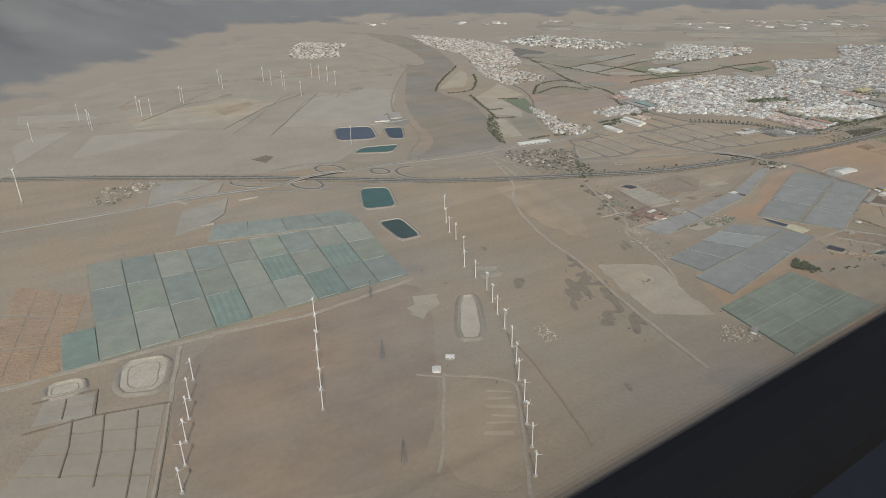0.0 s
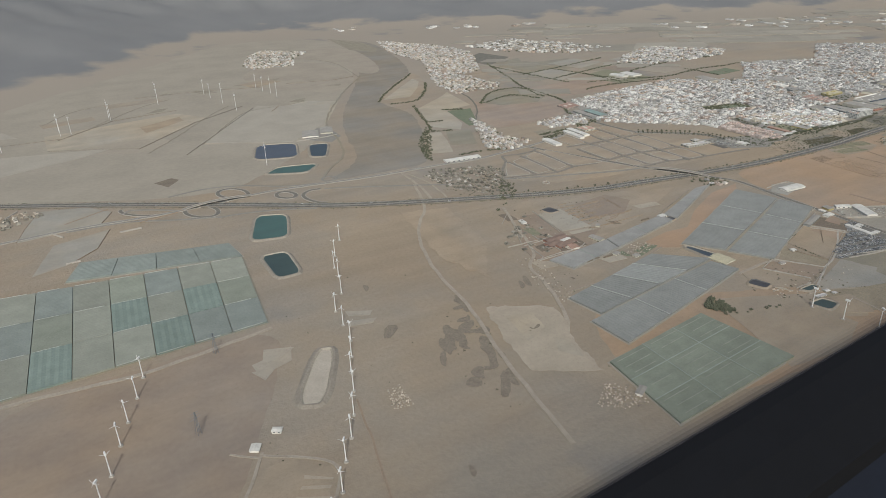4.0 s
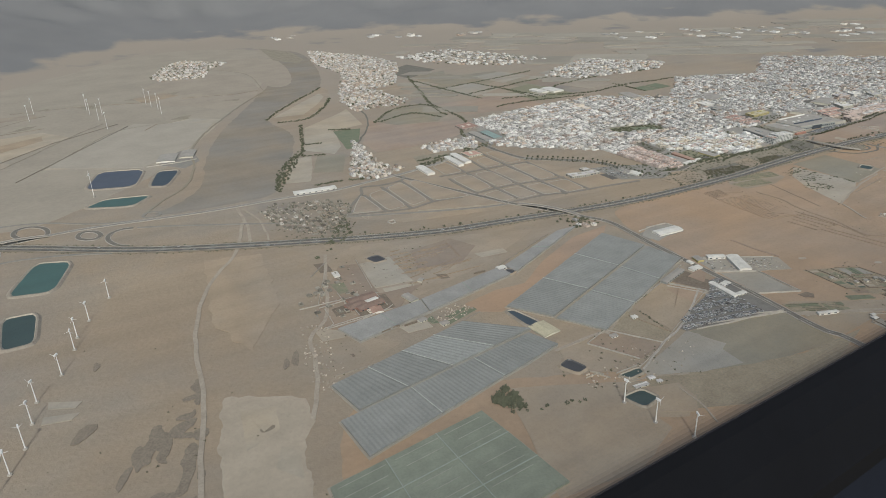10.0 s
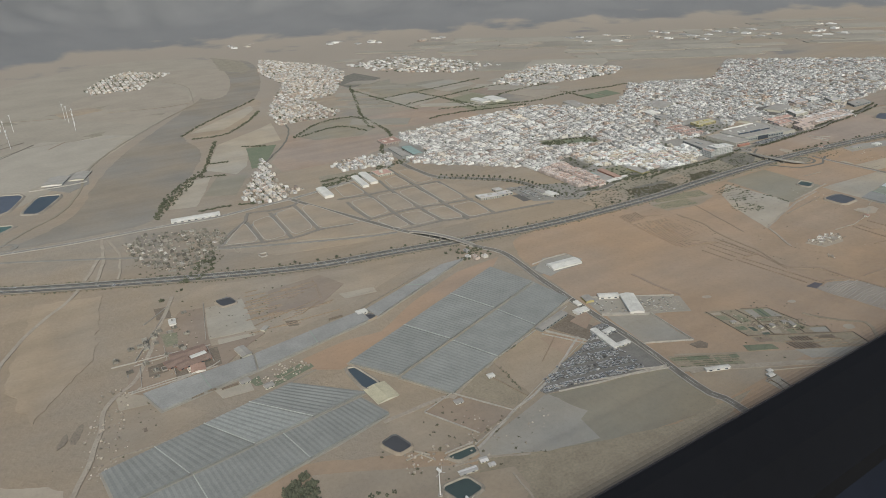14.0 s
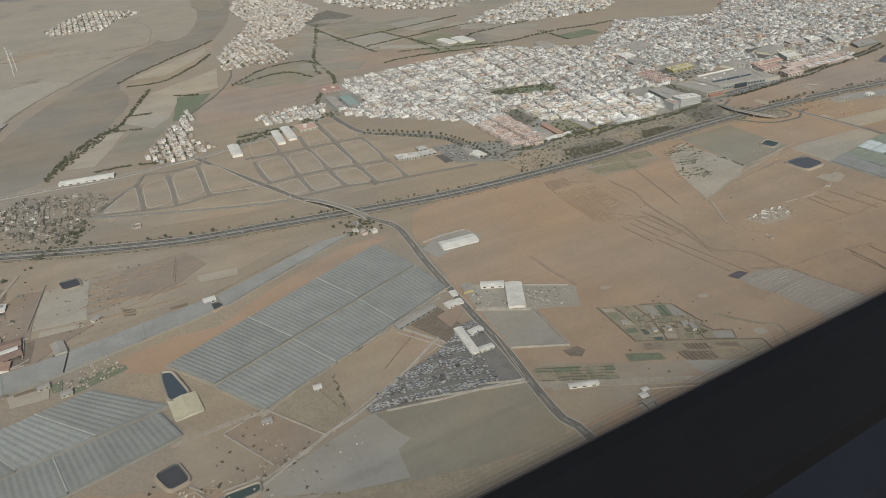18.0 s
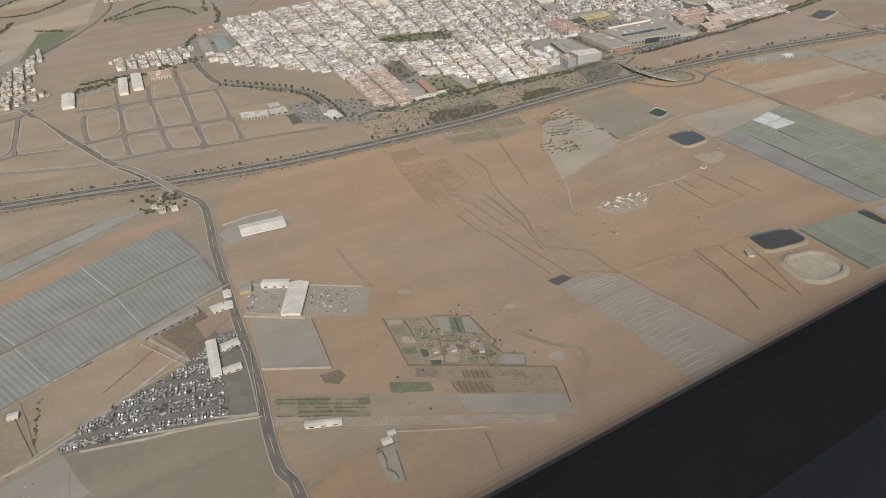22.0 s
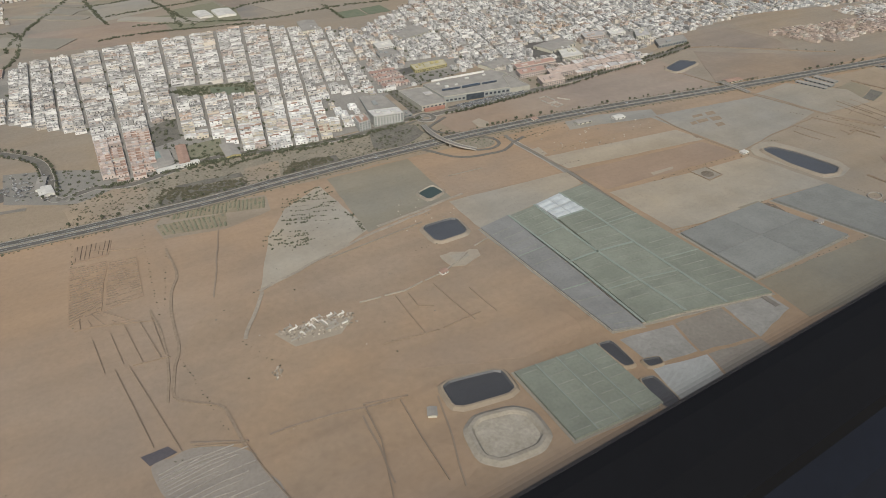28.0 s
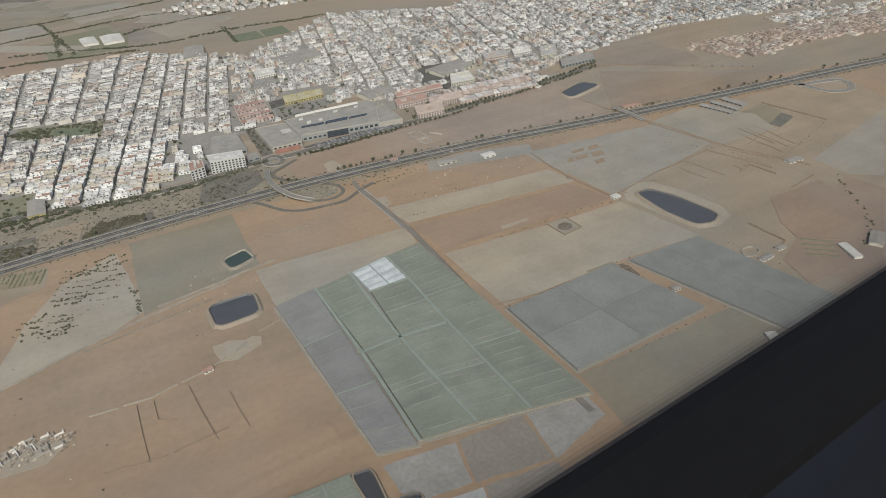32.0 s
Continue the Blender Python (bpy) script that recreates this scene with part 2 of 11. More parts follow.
surface("mass_terracotta", (0.47, 0.35, 0.27), None, 30, 1, spread=0.15, island=0.35)
surface("mass_shanty", (0.27, 0.228, 0.175), (0.225, 0.19, 0.145), 8, 1, spread=0.3, island=0.55)
surface("mass_roof", (0.50, 0.435, 0.37), (0.35, 0.305, 0.258), 6, 1, spread=0.25, island=0.55)
surface("window_glass", (0.06, 0.065, 0.07), None, 3, 1, rough=0.2, spread=0.2)
surface("leaf", (0.088, 0.088, 0.052), (0.115, 0.108, 0.068), 3, 0.5, spread=0.4)
surface("dry_bush", (0.12, 0.10, 0.062), (0.09, 0.08, 0.05), 3, 0.5, spread=0.4)
surface("bark", (0.14, 0.10, 0.07), None, 1, 0.2, spread=0.3)
surface("turbine_white", (0.70, 0.63, 0.555), None, 4, 0.8, rough=0.45, spread=0.06)
surface("pylon_steel", (0.20, 0.20, 0.20), None, 2, 0.4, rough=0.6, spread=0.2, metal=0.3)
surface("rubble", (0.49, 0.39, 0.29), (0.30, 0.235, 0.17), 4, 0.6, spread=0.35, island=0.5)
surface("car_paint", (0.36, 0.33, 0.295), None, 3, 1, rough=0.4, spread=0.1, vary=0.6)
surface("scrap_paint", (0.33, 0.30, 0.265), (0.18, 0.16, 0.14), 6, 1, rough=0.5, spread=0.3, island=0.8)
surface("tyre", (0.03, 0.03, 0.03), None, 1, 0.2, spread=0.2)
surface("far_soil", (0.292, 0.243, 0.182), (0.258, 0.214, 0.162), 90, 9, spread=0.15, island=0.14)
surface("upland", (0.298, 0.242, 0.178), (0.262, 0.212, 0.157), 90, 6, spread=0.2)
# near-black: the dim cabin's shade is put into the colour
surface("cabin_blue_shade", (0.0065, 0.008, 0.0125), (0.005, 0.006, 0.009), 0.3, 0.02, rough=0.75, spread=0.2)
surface("warm_soil", (0.322, 0.217, 0.137), (0.28, 0.192, 0.125), 55, 4, spread=0.24)
# the bar at the sill's edge, its unlit look mixed into the tone too
surface("cabin_panel_shade", (0.0035, 0.0037, 0.0046), (0.0025, 0.0026, 0.0034), 0.3, 0.02, rough=0.85, spread=0.2)


# ---- builders ----
def mesh_of(name, verts, faces, materials, indices=None):
    me = bpy.data.meshes.new(name)
    me.from_pydata([tuple(v) for v in verts], [], faces)
    for m in materials:
        me.materials.append(MATS[m])
    if indices is not None:
        me.polygons.foreach_set("material_index", indices)
    me.update()
    return me


def part(name, verts, faces, material, parent, label=""):
    ob = new(name, mesh_of(name, verts, faces, [material]))
    if parent:
        ob.parent = parent
    return tagged(ob, label)


def shared(name, me, parent, m=None, label=""):
    ob = new(name, me)
    ob.parent = parent
    if m is not None:
        ob.matrix_basis = m
    return tagged(ob, label)


def centre(pts):
    return Vector((sum(p[0] for p in pts) / len(pts), sum(p[1] for p in pts) / len(pts), 0))


def area(pts):
    return 0.5 * sum(a[0] * b[1] - b[0] * a[1] for a, b in zip(pts, pts[1:] + pts[:1]))


def rounded(pts, times=2, cut=0.25):
    """Corner cutting of a closed outline."""
    for _ in range(times):
        pts = [q for a, b in zip(pts, pts[1:] + pts[:1]) for q in ((a[0] + (b[0] - a[0]) * cut, a[1] + (b[1] - a[1]) * cut), (b[0] + (a[0] - b[0]) * cut, b[1] + (a[1] - b[1]) * cut))]
    return pts


def worn(pts, step=7.0, shake=0.7):
    """The outline in short steps, with a slightly uneven edge."""
    res = []
    for a, b in zip(pts, pts[1:] + pts[:1]):
        d = math.dist(a, b)
        k = max(1, min(60, int(d / step)))
        for i in range(k):
            x, y = a[0] + (b[0] - a[0]) * i / k, a[1] + (b[1] - a[1]) * i / k
            v = noise.noise_vector(Vector((x * 0.09, y * 0.09, 3.0))) + 0.5 * noise.noise_vector(Vector((x * 0.3, y * 0.3, 7.0)))
            res.append((x + v.x * shake, y + v.y * shake))
    return res


def grown(pts, d):
    """The outline moved outwards by d."""
    s = 1 if area(pts) > 0 else -1
    res = []
    n = len(pts)
    for i in range(n):
        a, b, c = Vector(pts[i - 1][:2]), Vector(pts[i][:2]), Vector(pts[(i + 1) % n][:2])
        u, v = (b - a).normalized(), (c - b).normalized()
        k = (Vector((u.y, -u.x)) + Vector((v.y, -v.x)))
        if k.length < 1e-6:
            k = Vector((u.y, -u.x))
        k.normalize()
        f = max(0.5, k.dot(Vector((u.y, -u.x))))
        res.append(tuple(b + k * (s * d / f)))
    return res


def inside(p, pts):
    hit = False
    for a, b in zip(pts, pts[1:] + pts[:1]):
        if (a[1] > p[1]) != (b[1] > p[1]) and p[0] < (b[0] - a[0]) * (p[1] - a[1]) / (b[1] - a[1]) + a[0]:
            hit = not hit
    return hit


def sheet(name, pts, z, material, label, kind="structure", parent=None, skirt=0.5):
    """A thin slab of ground with the given outline."""
    if area(pts) < 0:
        pts = pts[::-1]
    n = len(pts)
    verts = [(x, y, z) for x, y in pts] + [(x, y, z - skirt) for x, y in pts]
    faces = []
    for a, b, c in geometry.tessellate_polygon([[Vector((x, y, 0)) for x, y in pts]]):
        turn = (pts[b][0] - pts[a][0]) * (pts[c][1] - pts[a][1]) - (pts[b][1] - pts[a][1]) * (pts[c][0] - pts[a][0])
        faces.append((a, b, c) if turn > 0 else (a, c, b))
    faces += [(i, n + i, n + (i + 1) % n, (i + 1) % n) for i in range(n)]
    me = mesh_of(name, verts, faces, [material])
    ob = new(name, me)
    ob.parent = parent
    return tagged(ob, label, "field" if kind == "structure" else "", "", kind)


LEVEL = [0.10]


def level():
    LEVEL[0] += 0.001
    return LEVEL[0]


SOFT = {"warm_soil", "upland", "orange_soil", "dark_riverbed", "scrub_soil", "upland_tan", "sheet_soil"}


def soil(pts, material, label):
    pts = rounded(pts, 2) if "spot" in label else pts
    soft = (material in SOFT or "patch" in label or "plain" in label) and len(pts) > 4
    size = math.sqrt(abs(area(pts)))
    outline = worn(pts, 3.5, 3.4) if "patch" in label and soft else worn(rounded(pts, 2), 6, min(2.2, 0.05 * size)) if soft else worn(pts, max(1.5, min(7, size / 4)), min(0.8, 0.03 * size))
    ob = sheet("field", outline, level(), material, label)
    if len(pts) == 4 and material in ("crop_rows", "dark_rows"):
        crops = "leaf" if material == "crop_rows" else "dead_crop"
        rows_on(ob, pts, 2.4 if material == "crop_rows" else 2.6, 0.5 if material == "crop_rows" else 0.26, crops, material == "dark_rows")
    if material == "strip_rows":
        rows_on(ob, pts, 2.7, 1.6, "olive_crop", True)
    return ob


STAINS = []


def stain(pts):
    STAINS.append(pts)
    return sheet("damp_patch", worn(rounded(grown(pts, 1.2), 1), 1.0, min(1.1, 0.12 * math.sqrt(abs(area(pts))))), level(), "damp", "dark brown scrub-stained patch in the river bed")


def lerp2(q, u, v):
    a, b, c, d = (Vector(p[:2]) for p in q)
    return a.lerp(b, u).lerp(d.lerp(c, u), v)


def rows_on(ob, q, pitch, width, material, across=False):
    """Low planted ridges across a four-cornered plot, with gaps."""
    rnd = random.Random(int(q[0][0] * 7 + q[0][1]))
    q = list(q)
    if ((Vector(q[1]) - Vector(q[0])).length < (Vector(q[3]) - Vector(q[0])).length) != across:
        q = q[1:] + q[:1]
    n = max(2, int((Vector(q[3]) - Vector(q[0])).length / pitch))
    verts, faces = [], []
    z = LEVEL[0]
    for i in range(n):
        v = (i + 0.5) / n
        u = 0.03
        while u < 0.95:
            run = rnd.uniform(0.08, 0.35)
            e = min(0.97, u + run)
            if rnd.random() < (0.78 if material == "leaf" else 0.85):
                a, b = lerp2(q, u, v), lerp2(q, e, v)
                s = Vector((-(b - a).y, (b - a).x)).normalized() * width * rnd.uniform(0.3, 0.6)
                k = len(verts)
                h = rnd.uniform(0.3, 0.6)
                for p in (a - s, b - s, b + s, a + s):
                    verts.append((p.x, p.y, z - 0.01))
                for p in (a - s * 0.5, b - s * 0.5, b + s * 0.5, a + s * 0.5):
                    verts.append((p.x, p.y, z + h))
                faces += [(k + 4, k + 5, k + 6, k + 7), (k, k + 1, k + 5, k + 4), (k + 1, k + 2, k + 6, k + 5), (k + 2, k + 3, k + 7, k + 6), (k + 3, k, k + 4, k + 7)]
            u = e + rnd.uniform(0.01, 0.06)
    if verts:
        r = part("crop_rows", verts, faces, material, ob)
        tagged(r, "", "", "", "stuff")


def plots(q, nu, nv, material, label):
    for i in range(nu):
        for j in range(nv):
            c = [lerp2(q, (i + a) / nu, (j + b) / nv) for a, b in ((0.04, 0.04), (0.96, 0.04), (0.96, 0.96), (0.04, 0.96))]
            soil([tuple(p) for p in c], material, label)


def curve_points(pts, step=8.0):
    """A smooth line through the points (Catmull-Rom), about step apart."""
    p = [Vector((*a[:2], 0)) for a in pts]
    p = [p[0] * 2 - p[1]] + p + [p[-1] * 2 - p[-2]]
    res = []
    for i in range(1, len(p) - 2):
        a, b, c, d = p[i - 1:i + 3]
        k = max(2, int((c - b).length / step))
        for j in range(k):
            t = j / k
            res.append(0.5 * (2 * b + (c - a) * t + (2 * a - 5 * b + 4 * c - d) * t * t + (3 * b - a - 3 * c + d) * t ** 3))
    res.append(p[-2])
    return res


def side_of(line, i):
    t = (line[min(i + 1, len(line) - 1)] - line[max(i - 1, 0)]).normalized()
    return Vector((-t.y, t.x, 0))


def ribbon(name, line, left, right, z, material, parent=None, label="", kind="", drop=0.6):
    """A strip along a line from left to right of it (metres), with sides."""
    verts, faces = [], []
    zs = z if callable(z) else (lambda i: z)
    for i, p in enumerate(line):
        s = side_of(line, i)
        a, b = p + s * left, p + s * right
        verts += [(a.x, a.y, zs(i)), (b.x, b.y, zs(i)), (a.x, a.y, zs(i) - drop), (b.x, b.y, zs(i) - drop)]
    for i in range(len(line) - 1):
        k = 4 * i
        faces += [(k, k + 1, k + 5, k + 4), (k, k + 4, k + 6, k + 2), (k + 1, k + 3, k + 7, k + 5)]
    ob = part(name, verts, faces, material, parent, label)
    return tagged(ob, "", "road" if kind == "structure" else "", "", kind)


def dashes(name, line, offset, width, z, parent, on=3, off=5):
    verts, faces = [], []
    for i in range(0, len(line) - 1):
        if i % (on + off) < on:
            s, s2 = side_of(line, i), side_of(line, i + 1)
            k = len(verts)
            for p in (line[i] + s * (offset - width), line[i] + s * (offset + width), line[i + 1] + s2 * (offset + width), line[i + 1] + s2 * (offset - width)):
                verts.append((p.x, p.y, z))
            faces.append((k, k + 1, k + 2, k + 3))
    return part(name, verts, faces, "line_paint", parent)


def kerbed_plot(pts, label):
    """A bare building plot with rounded corners inside a closed pale kerb."""
    if area(pts) < 0:
        pts = pts[::-1]
    soft = rounded(pts, 2, 0.12)
    ob = sheet("field", worn(soft, 5, 0.3), 0.62, "tan_soil", label, skirt=0.6)
    v, f = rings_mesh([(grown(soft, 0.45), 0.4), (grown(soft, 0.45), 0.72), (grown(soft, -0.35), 0.72), (grown(soft, -0.35), 0.6)], False)
    part("kerb", v, f, "kerb", ob)
    return ob


LANE_Z = [0.0]


def lane_top():
    return 0.5 + LANE_Z[0] * 0.08


def lane(pts, width, material="old_asphalt", label="narrow worn asphalt road"):
    LANE_Z[0] += 0.012
    line = curve_points(pts)
    z = lane_top()
    road = ribbon("road", line, -width / 2, width / 2, z, material, None, label, "structure", 0.7)
    if width >= 4:
        for s in (-1, 1):
            ribbon("kerb", line, s * width / 2, s * (width / 2 + 0.5 * s * s), z + 0.08, "kerb", road) if s > 0 else ribbon("kerb", line, -width / 2 - 0.5, -width / 2, z + 0.08, "kerb", road)
    return road


def track(pts, width, material="dirt_road", label="pale dusty dirt track"):
    LANE_Z[0] += 0.012
    line = curve_points(pts, 6)
    line = [p + Vector((noise.noise(p * 0.05), noise.noise(p * 0.05 + Vector((9, 9, 9))), 0)) * 1.6 for p in line]
    return ribbon("track", line, -width / 2, width / 2, 0.46 + LANE_Z[0] * 0.02, material, None, label, "structure", 0.6)


def ring(pts, width):
    c, r = Vector(pts[0]), math.dist(*pts)
    line = [Vector((c.x + r * math.cos(a), c.y + r * math.sin(a), 0)) for a in np.linspace(0, 2 * math.pi, 40)]
    LANE_Z[0] += 0.012
    return ribbon("road", line, -width / 2, width / 2, lane_top(), "old_asphalt", None, "looped asphalt slip road", "structure", 0.7)


NET_STYLE = {"net_blue": (3.0, 0.2, "v", 0), "net_pale": (7.0, 0.08, "v", 0), "net_green": (7.5, 0.10, "u", 1), "net_teal": (2.2, 0.16, "u", 0), "net_violet": (7.5, 0.12, "u", 1), "net_slate": (9.0, 0.08, "u", 0), "net_grey": (3.0, 0.2, "u", 0), "net_sage": (6.5, 0.09, "u", 1), "white_plastic": (5.0, 0.4, "u", 0), "mixed": (2.8, 0.12, "u", 0)}


def nets(q, nu, nv, material, label):
    """A greenhouse of stretched netting: separate bays with a ridged or seamed roof on low walls."""
    c = centre(q)
    rnd = random.Random(int(c.x))
    mixed = material == "mixed"
    sheet("field", worn([tuple(p) for p in grown(q, 1.2)], 9, 0.6), level(), "olive_soil" if mixed else "grey_soil", "beaten earth lanes between shade nets")
    house = tagged(new("shade_net_greenhouse"), label, "greenhouse", "shade nets")
    house.location = c
    high = 1.6
    pitch, ridge, way, seams = NET_STYLE[material]
    for i in range(nu):
        for j in range(nv):
            size_u = (Vector(q[1]) - Vector(q[0])).length / nu
            size_v = (Vector(q[3]) - Vector(q[0])).length / nv
            gap = 0.1 if seams or material == "net_slate" else 0.28
            eu, ev = min(0.12, gap / size_u), min(0.12, gap / size_v)
            bay = [lerp2(q, (i + a) / nu, (j + b) / nv) for a, b in ((eu, ev), (1 - eu, ev), (1 - eu, 1 - ev), (eu, 1 - ev))]
            cover, step, bump = material, pitch, ridge
            turned = way == "v"
            if mixed:
                cover = rnd.choice(("net_mist", "net_mist", "net_sage", "net_grey", "net_mist", "net_sage"))
                if rnd.random() < 0.12:
                    turned, bump, step, cover = True, 0.4, 5.0, "net_teal"
                elif rnd.random() < 0.55:
                    bump = 0.0
            if "worn bay" in label and i == 2:
                cover = "net_worn"
            if turned:
                bay = bay[1:] + bay[:1]
            length = (bay[3] - bay[0]).length
            along = (bay[1] - bay[0]).length
            k, m = max(2, int(length / step)), max(2, int(along / 9))
            verts, faces = [], []
            for a in range(2 * k + 1):
                for b in range(m + 1):
                    p = lerp2(bay, b / m, a / (2 * k))
                    sag = noise.noise(Vector((p.x * 0.12, p.y * 0.12, 1.0))) * 0.12
                    verts.append((p.x - c.x, p.y - c.y, high + (bump if a % 2 else 0.0) + sag))
            w = m + 1
            for a in range(2 * k):
                for b in range(m):
                    faces.append((a * w + b, a * w + b + 1, a * w + w + b + 1, a * w + w + b))
            edge = [b for b in range(w)] + [a * w + m for a in range(1, 2 * k + 1)] + [2 * k * w + b for b in range(m - 1, -1, -1)] + [a * w for a in range(2 * k - 1, 0, -1)]
            n0 = len(verts)
            verts += [(verts[e][0], verts[e][1], 0.0) for e in edge]
            for e in range(len(edge)):
                g = (e + 1) % len(edge)
                faces.append((edge[e], n0 + e, n0 + g, edge[g]))
            roof = part("net_bay", verts, faces, cover, house)
            if seams:
                for a in range(1, 2 * k, 2):
                    if rnd.random() < 0.7:
                        u0, u1 = rnd.uniform(0.0, 0.25), rnd.uniform(0.75, 1.0)
                        ends = [lerp2(bay, u0 + (u1 - u0) * b / 4, a / (2 * k)) - Vector((c.x, c.y)) for b in range(5)]
                        line = [Vector((*e, 0)) for e in ends]
                        ribbon("seam", line, -0.22, 0.22, high + bump + 0.16, "seam", roof, "", "", 0.1)
    if material in ("net_blue", "net_sage", "net_green", "net_pale", "net_violet"):
        # pale taped joints over the lanes between the bays
        tape = "seam_pale" if material == "net_blue" else "joint"
        for j in range(1, nv):
            ends = [lerp2(q, e / 8, j / nv) - Vector((c.x, c.y)) for e in range(9)]
            ribbon("joint", [Vector((*e, 0)) for e in ends], -0.35, 0.35, high + ridge + 0.2, tape, house, "", "", 0.25)
        for i in range(1, nu):
            ends = [lerp2(q, i / nu, e / 8) - Vector((c.x, c.y)) for e in range(9)]
            ribbon("joint", [Vector((*e, 0)) for e in ends], -0.3, 0.3, high + ridge + 0.23, tape, house, "", "", 0.28)
    if mixed:
        # pale gutters along the rows, broken in places
        for j in range(nv + 1):
            for i in range(nu):
                if rnd.random() < 0.8:
                    a, b = lerp2(q, (i + 0.04) / nu, j / nv), lerp2(q, (i + rnd.uniform(0.6, 0.97)) / nu, j / nv)
                    ribbon("gutter", [Vector((*(a.lerp(b, e / 3)), 0)) - c for e in range(4)], -0.3, 0.3, high + 0.3, "seam_pale", house, "", "", 0.2)
    return house


def rings_mesh(loops, close):
    """Skin between closed outlines of equal count; close: cap the last one."""
    verts, faces = [], []
    n = len(loops[0][0])
    for pts, z in loops:
        verts += [(p[0], p[1], z) for p in pts]
    for r in range(len(loops) - 1):
        for i in range(n):
            j = (i + 1) % n
            faces.append((r * n + i, r * n + j, r * n + n + j, r * n + n + i))
    if close:
        faces.append(tuple(range((len(loops) - 1) * n, len(loops) * n)))
    return verts, faces


def basin_parts(q, thing, fill, lining, bank, rim, width, deep):
    if area(q) < 0:
        q = q[::-1]
    c = centre(q)
    local = [(p[0] - c.x, p[1] - c.y) for p in q]
    soft = rounded(local, 2, 0.13)
    thing.location = c
    v, f = rings_mesh([(grown(soft, width * 2.2), 0.05), (grown(soft, width * 1.2), rim), (grown(soft, width * 0.5), rim)], False)
    part("bank", v, f, bank, thing)
    v, f = rings_mesh([(grown(soft, width * 0.5), rim), (soft, rim - deep)], False)
    part("lining", v, f, lining, thing)
    v, f = rings_mesh([(grown(soft, 0.05), rim - deep + 0.02)], True)
    part("water" if fill.startswith("water") else "floor", v, f, fill, thing)


def reservoir(q, key, label):
    thing = tagged(new("reservoir"), label, "reservoir", "reservoirs")
    size = math.sqrt(abs(area(q)))
    w = min(1.9, 0.055 * size + 0.35)
    black = key in ("black", "slate")
    wide = "wide" in label
    if wide:
        w = 4.2
    basin_parts(q, thing, "water_" + key, "liner" if black else "pale_berm", "pale_berm" if wide else "tan_soil" if black else "berm", 1.5, w, 0.9)


def dry_basin(q, label):
    """An empty reservoir: earth banks, a paler inner slope, a stained floor with a low inner step."""
    thing = tagged(new("dry_reservoir"), label, "reservoir", "dry reservoirs")
    big = "big" in label
    size = math.sqrt(abs(area(q)))
    inner = rounded(grown(q if area(q) > 0 else q[::-1], -min(4.5, 0.11 * size)), 1, 0.2)
    basin_parts(inner, thing, "basin_floor" if big else "chalk_floor" if "white" in label else "basin_floor", "pale_berm", "pale_berm" if big else "berm", 1.5, min(3.2 if big else 2.4, 0.08 * size), 1.3)
    c = centre(inner)
    local = rounded([(p[0] - c.x, p[1] - c.y) for p in inner], 1, 0.2)
    if "long" in label or big:
        return
    step = worn(grown(local, -0.1 * size), 3, 0.9)
    v, f = rings_mesh([(grown(step, 0.5), 0.15), (step, 0.5), (grown(step, -0.5), 0.3)], False)
    part("inner_step", v, f, "berm", thing)


